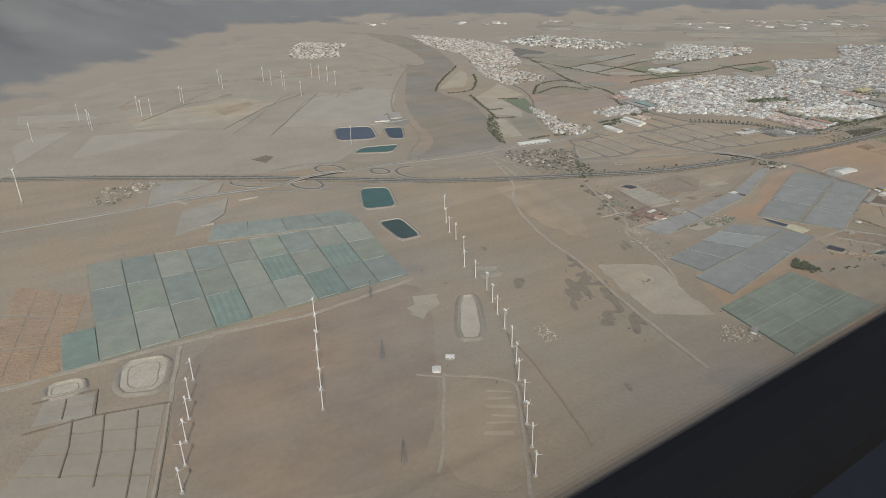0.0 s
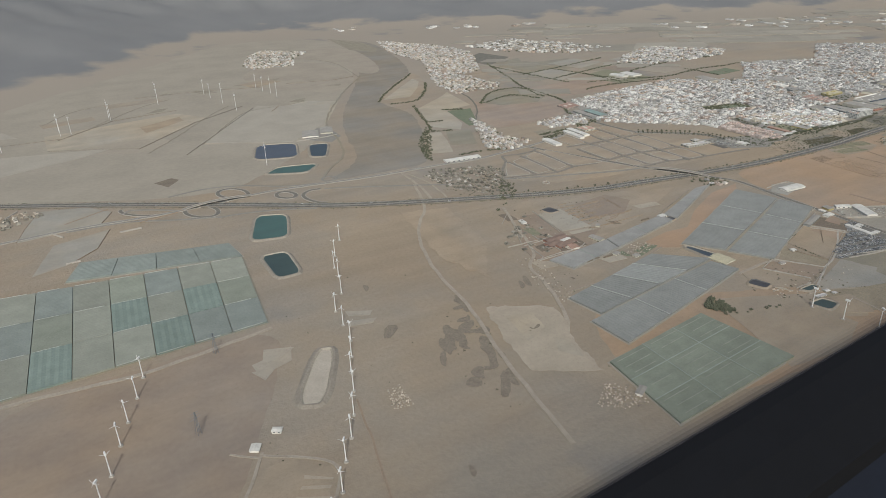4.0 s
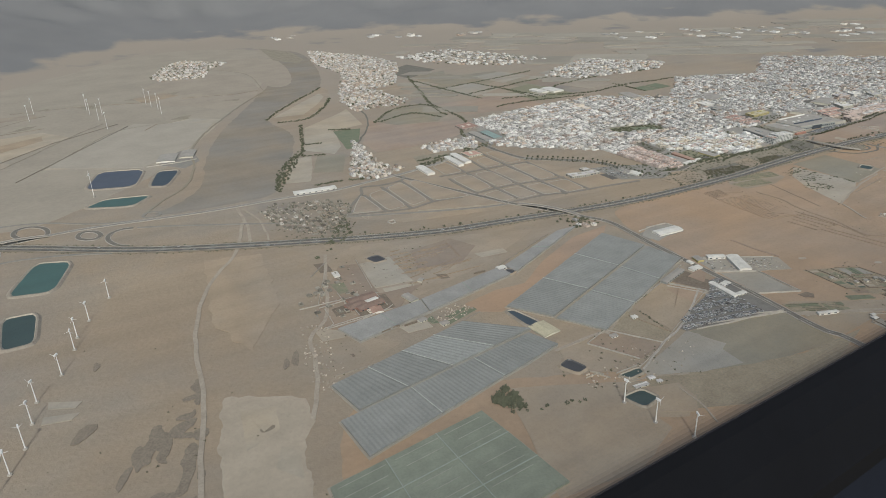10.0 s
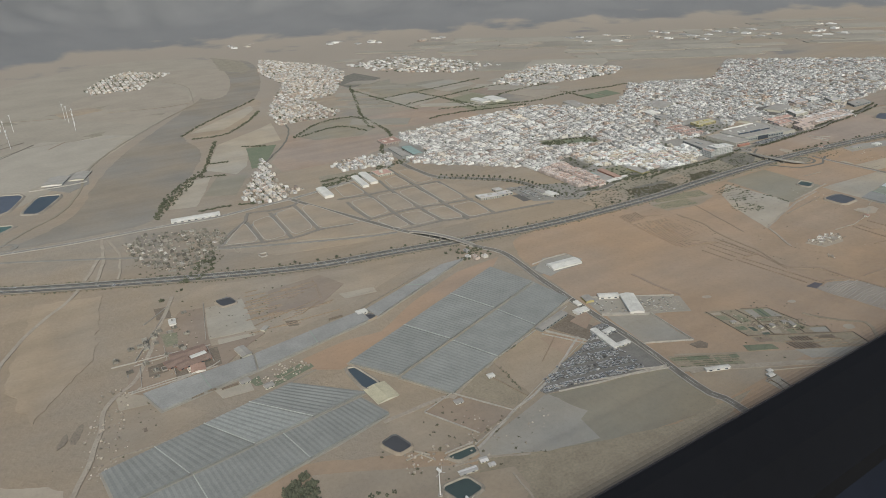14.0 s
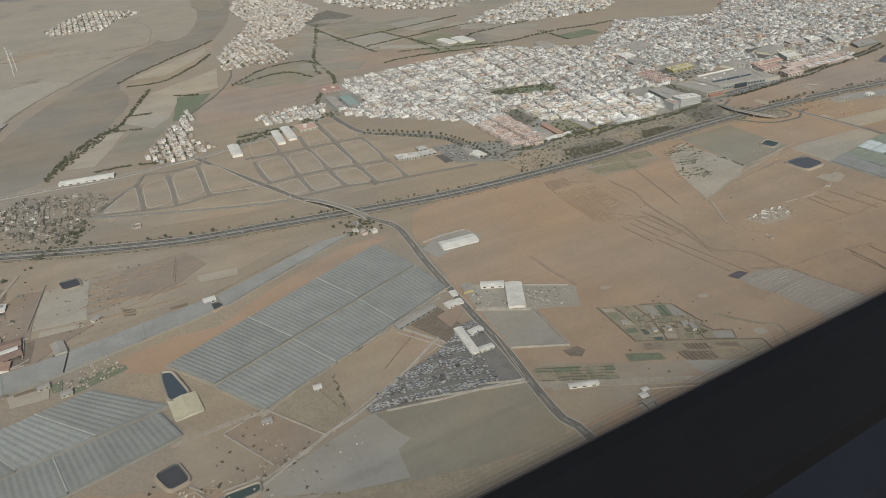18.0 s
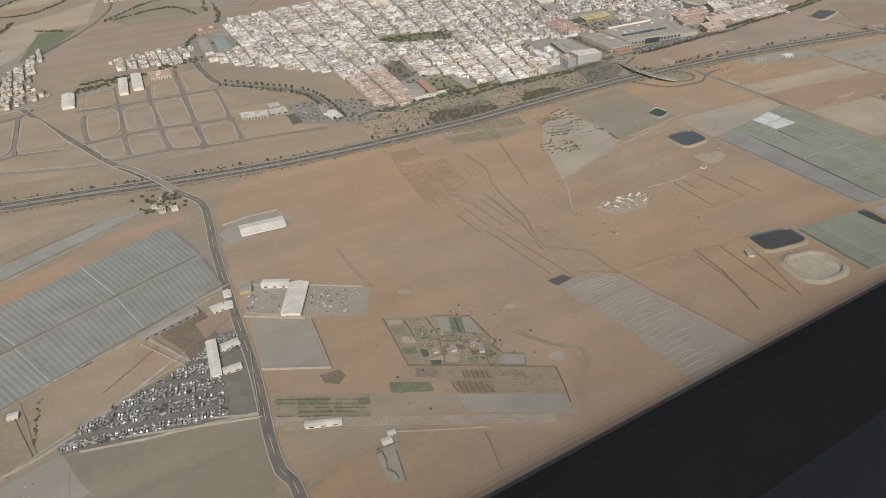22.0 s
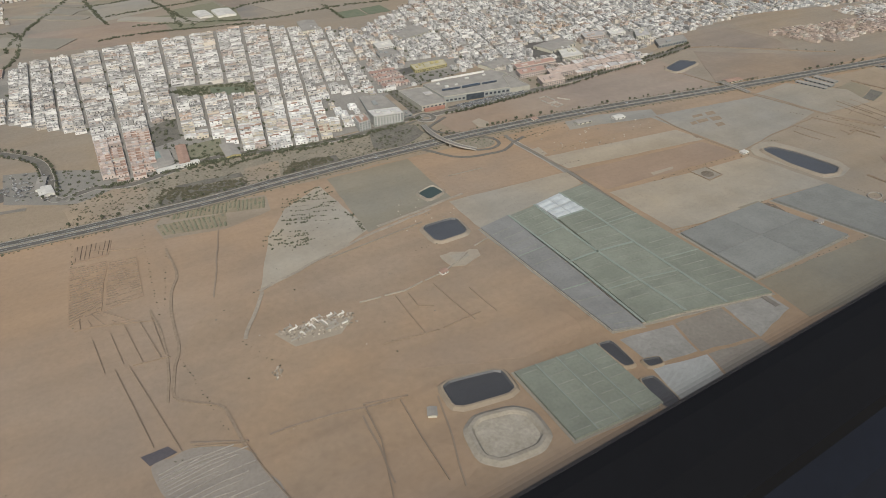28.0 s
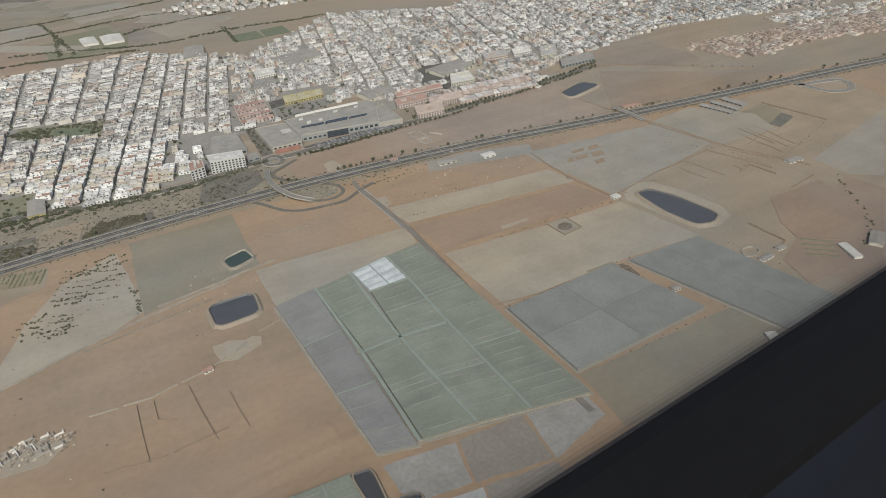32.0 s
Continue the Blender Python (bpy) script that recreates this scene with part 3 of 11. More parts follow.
def hall(q, high, wall, roof, label):
    """A shed or hall: walls, a low gabled roof with eaves, doors and a row of windows."""
    high *= 0.55
    if area(q) < 0:
        q = q[::-1]
    c = centre(q)
    e = [Vector(b) - Vector(a) for a, b in zip(q, q[1:] + q[:1])]
    if (e[0].length + e[2].length) < (e[1].length + e[3].length):
        e = e[1:] + e[:1]
    u, half, wide = (e[0] - e[2]).normalized(), (e[0].length + e[2].length) / 4, abs(area(q)) / ((e[0].length + e[2].length) / 2) / 2
    n = Vector((-u.y, u.x))
    m0 = Vector((c.x, c.y))
    q = [tuple(m0 + u * (a * half) + n * (b * wide)) for a, b in ((-1, -1), (1, -1), (1, 1), (-1, 1))]
    thing = tagged(new("hall"), label, "building", "sheds and halls")
    thing.location = c
    p = [Vector((a[0] - c.x, a[1] - c.y)) for a in q]
    if (p[1] - p[0]).length < (p[2] - p[1]).length:
        p = p[1:] + p[:1]
    v = [(*a, 0) for a in p] + [(*a, high) for a in p]
    m1, m2 = (p[0] + p[3]) / 2, (p[1] + p[2]) / 2
    up = min(0.9, 0.08 * (p[3] - p[0]).length)
    v += [(*m1, high + up), (*m2, high + up)]
    part("wall", v, [(0, 1, 5, 4), (1, 2, 6, 9, 5), (2, 3, 7, 6), (3, 0, 4, 8, 7)], wall, thing)
    g = grown([tuple(a) for a in p], 0.4)
    e1, e2 = (Vector(g[0]) + Vector(g[3])) / 2, (Vector(g[1]) + Vector(g[2])) / 2
    for a, b in ((g[0], g[1]), (g[2], g[3])):
        r1, r2 = (e1, e2) if a == g[0] else (e2, e1)
        r = [(*a, high + 0.05), (*b, high + 0.05), (*r2, high + up + 0.12), (*r1, high + up + 0.12)]
        part("roof", r + [(x, y, z - 0.1) for x, y, z in r], [(0, 1, 2, 3), (7, 6, 5, 4), (0, 4, 5, 1), (1, 5, 6, 2), (2, 6, 7, 3), (3, 7, 4, 0)], roof, thing)
    long = (p[1] - p[0]).length
    n = max(2, min(7, int(long / 4)))
    u = (p[1] - p[0]) / long
    out = Vector((u.y, -u.x)) * 0.05
    for i in range(n):
        for z in ([0.4, 1.6] if high > 2.7 else [high * 0.35]):
            a = p[0] + u * (long * (i + 0.3) / n) + out
            b = a + u * (long * 0.4 / n)
            part("window", [(*a, z), (*b, z), (*b, z + 0.8), (*a, z + 0.8), (*(a - out), z), (*(b - out), z), (*(b - out), z + 0.8), (*(a - out), z + 0.8)], [(0, 1, 2, 3), (4, 5, 1, 0), (3, 2, 6, 7)], "window_glass", thing)
    return thing


# ---- ground: one sheet to the horizon, with hills inland ----
def fold(x, a, b):
    t = min(1.0, max(0.0, (x - a) / (b - a)))
    return t * t * (3 - 2 * t)


def height(x, y):
    """Flat plain; hills rise beyond a line in the north-west and far inland."""
    d = (y - 1400) * 0.663 - (x + 81) * 0.749
    e = (y - 2180) + 0.5 * (x - 1000)
    n = noise.fractal(Vector((x * 0.0016, y * 0.0016, 0.3)), 1.0, 2.1, 5)
    r = 1.0 - abs(noise.fractal(Vector((x * 0.0026 + 5, y * 0.0026, 1.7)), 0.9, 2.0, 5))
    h = 0.0
    if d > 0:
        h += fold(d, 0, 900) * (120 + 130 * r + 60 * n)
    if e > 0:
        h += fold(e, 0, 1800) * (150 + 190 * r + 110 * n)
    return max(0.0, h)


xs = np.concatenate([np.arange(-4200, -400, 90), np.arange(-400, 2400, 40), np.arange(2400, 5200, 100)])
ys = np.concatenate([np.arange(-2500, -100, 150), np.arange(-100, 1300, 70), np.arange(1300, 3400, 32), np.arange(3400, 5600, 70)])
verts = [(x, y, height(x, y)) for y in ys for x in xs]
w = len(xs)
faces = [(j * w + i, j * w + i + 1, j * w + w + i + 1, j * w + w + i) for j in range(len(ys) - 1) for i in range(w - 1)]
earth = MATS["earth"].node_tree
shader = earth.nodes["Principled BSDF"]
plain = shader.inputs["Base Color"].links[0].from_socket
place = earth.nodes.new("ShaderNodeNewGeometry")
axis = earth.nodes.new("ShaderNodeSeparateXYZ")
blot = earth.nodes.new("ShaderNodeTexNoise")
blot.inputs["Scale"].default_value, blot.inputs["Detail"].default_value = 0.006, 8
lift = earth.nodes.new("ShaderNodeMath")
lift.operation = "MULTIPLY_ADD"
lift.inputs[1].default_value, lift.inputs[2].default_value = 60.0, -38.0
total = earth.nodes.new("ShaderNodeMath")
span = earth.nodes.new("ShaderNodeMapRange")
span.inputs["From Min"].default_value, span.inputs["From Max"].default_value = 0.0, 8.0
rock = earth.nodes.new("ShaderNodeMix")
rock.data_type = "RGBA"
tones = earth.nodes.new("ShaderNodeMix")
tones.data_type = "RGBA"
# hill tones with cloud shade and distance haze put into the colour
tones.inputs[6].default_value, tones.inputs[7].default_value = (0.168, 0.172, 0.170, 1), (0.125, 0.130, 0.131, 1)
# painted haze: the plain's colour turns greyer with y, far from the flight
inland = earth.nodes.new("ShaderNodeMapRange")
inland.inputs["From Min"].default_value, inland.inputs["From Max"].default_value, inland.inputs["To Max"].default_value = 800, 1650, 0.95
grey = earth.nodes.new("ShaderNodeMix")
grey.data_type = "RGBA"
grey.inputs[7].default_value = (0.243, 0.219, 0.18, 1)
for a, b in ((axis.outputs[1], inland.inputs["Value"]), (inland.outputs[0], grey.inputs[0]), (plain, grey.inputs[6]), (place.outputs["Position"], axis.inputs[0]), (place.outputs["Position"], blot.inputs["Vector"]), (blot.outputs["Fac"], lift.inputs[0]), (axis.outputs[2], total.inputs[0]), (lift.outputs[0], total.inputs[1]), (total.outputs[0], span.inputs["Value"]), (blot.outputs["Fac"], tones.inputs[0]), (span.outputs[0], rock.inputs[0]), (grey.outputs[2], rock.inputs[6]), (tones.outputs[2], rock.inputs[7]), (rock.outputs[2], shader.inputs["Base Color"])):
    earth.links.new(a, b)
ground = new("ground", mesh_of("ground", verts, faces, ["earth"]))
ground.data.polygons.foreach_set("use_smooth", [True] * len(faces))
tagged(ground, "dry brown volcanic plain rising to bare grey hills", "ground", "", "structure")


# ---- the plan: fields, roads, nets, reservoirs, buildings ----
# soil regions
soil([(800.1, 149.5), (1095.7, 160.5), (1397.1, 169.2), (1745.1, 247.4), (1893.3, 475.4), (1696.7, 537.7), (1248.9, 543.3), (900.1, 544.7), (829.8, 518.9), (811.7, 399.1), (799.8, 278.9)], 'warm_soil', 'wide tan and orange farmland plain')
soil([(831.1, 548.9), (905.1, 549.7), (1012.8, 543.5), (1081.2, 520.2), (1054.7, 438.3), (1071, 379.6), (1184.6, 321.8), (1171.4, 290.6), (1037.2, 241.3), (956.3, 215.5), (918.7, 240), (805.6, 313.7), (816.5, 437.1)], 'orange_soil', 'bare orange-brown fallow plain')
soil([(606.6, 457.1), (640.4, 463.1), (667.8, 460.6), (708.9, 488.4), (764.5, 514.4), (810.9, 519.7), (787.7, 498.2), (693.7, 461.4), (624.4, 430.2), (608.5, 441.2)], 'rust_soil', 'strip of bare rust-orange soil between the nets')
soil([(471.5, 411.2), (487.4, 465.6), (506.5, 500.2), (544.4, 598.3), (577.4, 614.3), (668.9, 581.8), (745.1, 551.4), (663.5, 512), (505.5, 468.5), (537.4, 432.7)], 'tan_soil', 'dusty smallholding ground with scattered rubble')
soil([(54.3, 493.3), (161.7, 495.1), (260, 501), (238.3, 432.3), (173.2, 310), (123.6, 272.7), (15.4, 338.2)], 'brown_soil', 'bare brown plain with wind turbines')
soil([(600.4, 687.7), (646.4, 732.5), (715.4, 770.5), (851.6, 820.2), (880.6, 720.6), (950.7, 606.2), (850.3, 606.3), (760.7, 613.1), (647.3, 641.1)], 'tan_soil', 'empty serviced building land')
soil([(-243.2, 1139.9), (-57.6, 1032.2), (108.6, 934.1), (294.6, 834.3), (374.4, 897.9), (475.1, 990.8), (547.9, 1156.1), (652, 1313.7), (780.3, 1569.3), (927.3, 2026.2), (733.3, 2193.9), (587.2, 2166), (347.2, 1939.8), (71.8, 1570), (-116.8, 1367.6)], 'upland', 'pale dry upland with bare fields')
soil([(959.3, 541.6), (959.5, 568.8), (1010, 573.7), (1062, 580.2), (1104.8, 581), (1211.9, 585.8), (1202.7, 562.5), (1140.2, 560.7), (1060.8, 554.7), (990.7, 550.2)], 'scrub_soil', 'dry verge strip between the town and the motorway')
soil([(989.1, 249.6), (1058.5, 300.5), (1126.8, 250.9), (1191.5, 301.7), (1188.2, 422.1), (1149, 472.2), (1059.5, 420.4), (1010, 429.7), (984.6, 329.3)], 'warm_soil', 'tan fallow fields with faint tracks')
soil([(429.8, 251.8), (639.2, 240), (799.9, 263.9), (699.5, 299.3), (559.5, 360.6), (469.6, 400.3)], 'warm_soil', 'dry tan farmland')
soil([(1397.4, 249.7), (1696, 327.7), (1745.9, 497.1), (1557.9, 504.4), (1418, 420.6)], 'tan_soil', 'dry grey-tan farmland')
soil([(1254.1, 559.5), (1249.7, 604.1), (1398.7, 624.1), (1528.5, 630.2), (1518.2, 545), (1378.5, 553.9)], 'warm_brown', 'brown field between the avenue and the motorway')
soil([(962.4, 555.7), (960.7, 600.1), (1068.3, 613.9), (1123.9, 602.6), (1239.9, 604), (1224.6, 563.4), (1140.2, 562.7), (1060.8, 562.8)], 'scrub_soil', 'dry verge with scattered shrubs')
# dry river bed and pale sand
soil([(948.7, 2007.3), (795.6, 1558.8), (656.5, 1294.9), (569.6, 1133.9), (521.9, 1004.6), (495.9, 887.3), (460.3, 839.9), (411.9, 810), (510.8, 801.3), (557.4, 803.3), (572.5, 831.3), (638.2, 969.6), (674.3, 1077.4), (652.3, 1183.1), (755.5, 1316.8), (857.9, 1410.7), (974.1, 1854.5)], 'dark_riverbed', 'dry grey-brown gravel river bed')
soil([(409.7, 434.3), (424.6, 428.3), (456.5, 405.2), (452.6, 384.5), (438.7, 356.8), (430.7, 316.2), (388.8, 342.3), (395.8, 383.9)], 'pale_sand', 'large scraped patch of pale sand')
soil([(415.6, 414.5), (436.6, 407.3), (432.6, 384.5), (409.7, 374.8)], 'pale_soil', 'paler scraped patch of sand')
soil([(428.6, 368.7), (436.7, 358.8), (430.7, 336), (419.7, 352.9)], 'pale_soil', 'paler scraped patch of sand')
stain([(466.5, 460.6), (469.5, 462.6), (464.5, 445.8), (461.5, 447.8)])
stain([(422.6, 390.6), (429.6, 389.5), (428.6, 387.5), (422.6, 387.6)])
soil([(326.1, 1085), (383.2, 1189.7), (433.1, 1254.7), (515.7, 1267), (555.2, 1279.3), (604.9, 1236.8), (541.3, 1119.9), (513.3, 1070.2), (478.5, 1081.8), (442.5, 1008.6)], 'pale_soil', 'broad pale bare upland field')
soil([(527.9, 1676.5), (691.9, 1741.3), (750.2, 1640.7), (729.2, 1425.6), (625.2, 1293.3), (573.5, 1393.2), (507.6, 1438.6)], 'upland_tan', 'tan upland field below the hill village')
soil([(119.8, 1199.5), (242.1, 1122.2), (369.1, 1262.6), (332.9, 1328), (207.9, 1310.5), (118.4, 1296)], 'pale_soil', 'pale sloping upland field')
soil([(163.3, 1184), (251.6, 1181.8), (298.9, 1143.8), (246.7, 1084.5), (163, 1143.1)], 'upland_tan', 'tan upland field with a low wall')
soil([(232.5, 935.1), (255.3, 943.5), (263, 930.5), (245.1, 908)], 'stain', 'small dark pit with bushes')
soil([(731.1, 1920.1), (865.1, 1892.4), (880.3, 1766.7), (811.6, 1473.5), (748.8, 1444.5), (761.2, 1671.9), (707.5, 1793.2)], 'upland_tan', 'bare tan slope beside the river bed')
soil([(391.5, 1513.1), (421.8, 1514.9), (437.4, 1472.4), (407.2, 1478.9)], 'scrub_soil', 'dark scrubby patch on the upland')
soil([(478.6, 1521.8), (531.5, 1535.9), (591.7, 1546), (574.9, 1520.2), (495.6, 1507.5)], 'scrub_soil', 'dark scrubby patch on the upland')
soil([(281.2, 1361), (307.5, 1387.6), (327.6, 1387), (311.3, 1362.7)], 'scrub_soil', 'dark scrubby patch on the upland')
soil([(524.2, 1288.9), (547.6, 1305.1), (563.8, 1303.3), (551.2, 1277.1)], 'scrub_soil', 'dark scrubby patch on the upland')
soil([(637.4, 1393.8), (672.9, 1391.5), (662.3, 1371.4)], 'scrub_soil', 'dark scrubby patch on the upland')
soil([(331.2, 1525), (351.4, 1535), (347.2, 1518.1)], 'scrub_soil', 'dark scrubby patch on the upland')
soil([(903.4, 2067.9), (953.2, 1947.6), (937.1, 1786.4), (905.1, 1727.7), (869.3, 1818)], 'scrub_soil', 'dark scrubby patch on the upland')
track([(326.1, 1085), (392.3, 1196.1), (433.1, 1254.7), (475.5, 1268.1), (515.7, 1267), (555.2, 1279.3)], 2.0, 'scrub_soil', 'dark overgrown field edge on the upland')
track([(246.7, 1084.5), (301, 1158.2), (369.1, 1262.6), (425.2, 1332.3)], 2.0, 'scrub_soil', 'dark overgrown field edge on the upland')
track([(119.8, 1192.3), (184.9, 1156.8), (242.1, 1122.2)], 2.0, 'scrub_soil', 'dark overgrown field edge on the upland')
track([(191, 1314.3), (237.3, 1372.3), (289, 1431.9), (341.5, 1464.6)], 2.0, 'scrub_soil', 'dark overgrown field edge on the upland')
track([(117.8, 1383.8), (169.1, 1465.2), (236.5, 1499.4)], 2.0, 'scrub_soil', 'dark overgrown field edge on the upland')
track([(696.4, 1804.7), (755.7, 1655.8), (731.4, 1432)], 2.0, 'scrub_soil', 'dark overgrown field edge on the upland')
track([(731.4, 1432), (653.2, 1322.1), (559.2, 1164.5), (515.2, 1060), (503, 982.5), (478.4, 904.2), (437.2, 852.6), (414.9, 817.1)], 3.0, 'olive_soil', 'worn track along the river bank')
soil([(1095.1, 1115.2), (1203.5, 1123.7), (1193.8, 1031.8), (1108.3, 1027.4)], 'olive_crop', 'dull green sports ground')
soil([(651.8, 964.8), (696.1, 1090.5), (776, 1150.2), (802.9, 1176.8), (781.1, 1056.1), (729.4, 1046.9), (702.9, 954.4), (680.8, 922.7)], 'pale_soil', 'pale field beside the river bed')
soil([(582.4, 836), (622.8, 929.2), (651.3, 934.5), (628.9, 870.2), (611.7, 827.3)], 'pale_soil', 'pale plot beside the river bed')
soil([(625.8, 859.2), (657.1, 927.1), (692.7, 912.2), (659.6, 840.6)], 'olive_soil', 'weedy olive plot')
soil([(725.4, 1042.9), (768, 1033.9), (722.8, 938.4), (703.8, 934.2)], 'green_crop', 'small dull green irrigated field')
soil([(660.1, 1186.3), (699.6, 1239.8), (767.6, 1328.1), (838.6, 1399.9), (841.4, 1366), (821.3, 1305.2), (779.6, 1226.4), (723.7, 1153.1), (665.6, 1158.3)], 'tan_soil', 'sandy oval track with a hedge round it')
soil([(676, 1191.7), (755.7, 1279.1), (813.6, 1340.6), (809.7, 1305.1), (778.6, 1251.2), (727.3, 1183.6)], 'pale_soil', 'pale sandy oval')
soil([(734.7, 948.4), (801.1, 1078.1), (823, 1017.5), (885.8, 996.5), (921.2, 986.8), (874.8, 909), (842.1, 895.1), (775.6, 890.1), (731.6, 894.7)], 'warm_brown', 'brown fallow field outside the town')
soil([(944.6, 1108), (1105.6, 1109.7), (1096.2, 987.9), (949.8, 1011.1)], 'warm_brown', 'brown fallow field outside the town')
soil([(802.1, 1059.3), (862.6, 1125), (931.8, 1124.1), (921, 1029.2), (888.8, 1002.6), (824, 1020.5)], 'olive_soil', 'laid-out garden with dark hedges')
soil([(908.1, 1310.3), (978, 1315.7), (953.1, 1187.2), (915.1, 1158.6)], 'tan_soil', 'tan field beside the village')
soil([(981.6, 1214.1), (1105.7, 1326.5), (1026, 1165.3)], 'olive_soil', 'olive far field between the villages')
soil([(1114.3, 1333.1), (1217.3, 1323.7), (1146.8, 1221.5), (1035.7, 1174.1)], 'olive_soil', 'olive far field between the villages')
soil([(1041.8, 1381.2), (1129.7, 1403.7), (1107, 1356.4), (1029.5, 1323.4)], 'olive_soil', 'olive far field between the villages')
soil([(1193.2, 1260.2), (1226.8, 1149.9), (1170.3, 1118.1), (1150.3, 1185.2)], 'olive_soil', 'olive far field between the villages')
soil([(763.3, 846.2), (816.8, 838.8), (811.6, 807.5), (749.1, 798.3)], 'scrub_soil', 'roadside plot with trees')
track([(981.1, 1634.5), (888.5, 1373.5), (827.6, 1179.8), (805.2, 1092.1), (771.9, 1019.2), (739.8, 971.3), (718.7, 935.2)], 2.6, 'street', 'narrow village street')
lane([(847.2, 817.6), (843.3, 749.5), (840, 676.8), (836.1, 611.7)], 3, 'street', 'narrow estate road')
# fields of the middle stretch
soil([(565.8, 573.5), (591.2, 573.7), (591.6, 514.7), (557.5, 512.9)], 'tan_soil', 'square tan field beside a farm')
soil([(598.4, 567.6), (654.6, 573.2), (654.8, 549.9), (606.2, 526.9), (594.3, 534.8)], 'tan_soil', 'fallow plot with faint furrows')
soil([(722.5, 332.3), (803.6, 312.7), (799.9, 267.9), (704.5, 279.5), (694.5, 291.4)], 'olive_soil', 'grey-olive ploughed field')
soil([(653.2, 307.9), (721.5, 333.3), (730.5, 307.2), (694.5, 291.4)], 'grey_soil', 'pale grey field corner')
soil([(572.3, 344.6), (630.3, 315.5), (659.2, 299.8), (689.5, 291.4), (646.2, 263.9), (569.3, 306.7)], 'tan_soil', 'tan fallow field below a grove')
soil([(817.8, 322.7), (900.8, 274), (949.6, 280.2), (797.8, 269.9)], 'tan_soil', 'dry strip fields')
soil([(815.7, 385.1), (844.9, 369.8), (840.8, 327.7), (811.6, 342.9)], 'grey_soil', 'square grey field beside the road')
soil([(811.6, 321.7), (850.8, 300.6), (845.8, 288.7), (808.6, 308.8)], 'crop_rows', 'vegetable beds in green rows')
soil([(762.5, 324), (800.6, 313.9), (800.9, 272.9), (757.6, 289.1)], 'olive_soil', 'grey-olive ploughed field')
# fields of the last stretch
soil([(1008.2, 532.1), (1021.2, 550.6), (1084.3, 539.3), (1081.5, 515.7), (1049.6, 505.8), (1011.4, 512.5)], 'tan_soil', 'abandoned crop beds beside the motorway')
soil([(1019.8, 535.6), (1023.8, 548.2), (1083.6, 536.8), (1079.1, 520.7)], 'strip_rows', 'abandoned crop beds beside the motorway')
soil([(1011.5, 517.2), (1009.7, 532.9), (1053, 526.8), (1051.1, 509)], 'strip_rows', 'abandoned crop beds beside the motorway')
soil([(1049.6, 427.2), (1070, 481.7), (1090.1, 512.3), (1121.1, 533), (1129.2, 459.9), (1105.3, 446.3)], 'pale_soil', 'pale sandy field with rows of dry bushes')
soil([(1130, 540.3), (1195.6, 542.1), (1194.6, 470.4), (1127.2, 455.9)], 'olive_soil', 'olive-grey field beside the motorway')
soil([(1199.5, 542.1), (1284.1, 516.7), (1290.8, 459.3), (1200.6, 471.5)], 'orange_soil', 'orange-brown fallow field')
soil([(1190.6, 466.3), (1288.8, 462.3), (1284.7, 442.2), (1191.2, 424.1)], 'pale_soil', 'pale cream field')
soil([(1286, 515.8), (1341.3, 533.3), (1408.3, 498.2), (1299, 501.6)], 'orange_soil', 'bare orange ground beside the slip road')
soil([(1289.9, 491.6), (1410.2, 480.1), (1415.1, 454.9), (1290.8, 466.4)], 'pale_soil', 'long pale strip field')
soil([(1290.8, 460.3), (1410.1, 451.9), (1420, 421.6), (1294.7, 426)], 'clay_soil', 'rust-brown fallow strip')
soil([(1292.7, 422), (1365.9, 416.2), (1421, 414.6), (1431.8, 357.1), (1380.8, 360.6), (1295.5, 360.4)], 'pale_soil', 'large pale cream field')
soil([(1296.3, 297.8), (1402.6, 298), (1403.5, 269.8), (1334.3, 259.2), (1293.1, 262.6)], 'olive_soil', 'tan-olive field')
soil([(1410.3, 513.3), (1537, 499.7), (1541.8, 449.4), (1424, 422.6)], 'grey_soil', 'grey covered field')
soil([(1540, 499.6), (1618.4, 498.7), (1656.8, 430.1), (1600.2, 408.7), (1537.7, 436.4)], 'tan_soil', 'tan field with market plots')
soil([(1479.9, 410.9), (1542.7, 430.4), (1565.4, 391), (1530.4, 339.2), (1484.6, 335.6), (1469.8, 365.8)], 'tan_soil', 'tan fallow field')
soil([(1481.6, 332.6), (1570.3, 359.9), (1576.2, 335.8), (1466.4, 264.3), (1456.5, 295.6)], 'clay_soil', 'rust-brown field with farm buildings')
soil([(1575.4, 388.9), (1703.2, 419.6), (1591.1, 345.7), (1574.3, 361.8)], 'grey_soil', 'grey field')
soil([(1383.5, 574), (1505.5, 602.4), (1515.2, 540.1), (1365.4, 552.1)], 'warm_brown', 'brown field between the avenue and the motorway')
soil([(1580.1, 630.4), (1718.4, 525.4), (1638.3, 522.4), (1522.2, 542)], 'brown_soil', 'brown field beside the motorway')
soil([(1577.3, 680.6), (1683.4, 688.9), (1692, 615.7), (1674.1, 583), (1580.2, 648.5)], 'brown_soil', 'brown field at the edge of the town')
soil([(1195.5, 296.6), (1226.8, 292.3), (1222.7, 271.1), (1197.4, 274.4)], 'worn_sheet', 'field under worn grey plastic sheet')
soil([(1228.8, 292.3), (1259, 291.1), (1256.9, 264.8), (1223.7, 270.1)], 'grey_furrow', 'grey-brown furrowed field')
soil([(1261, 291.1), (1290.2, 287.8), (1290.1, 272.7), (1257.9, 263.8)], 'worn_sheet', 'field under worn grey plastic sheet')
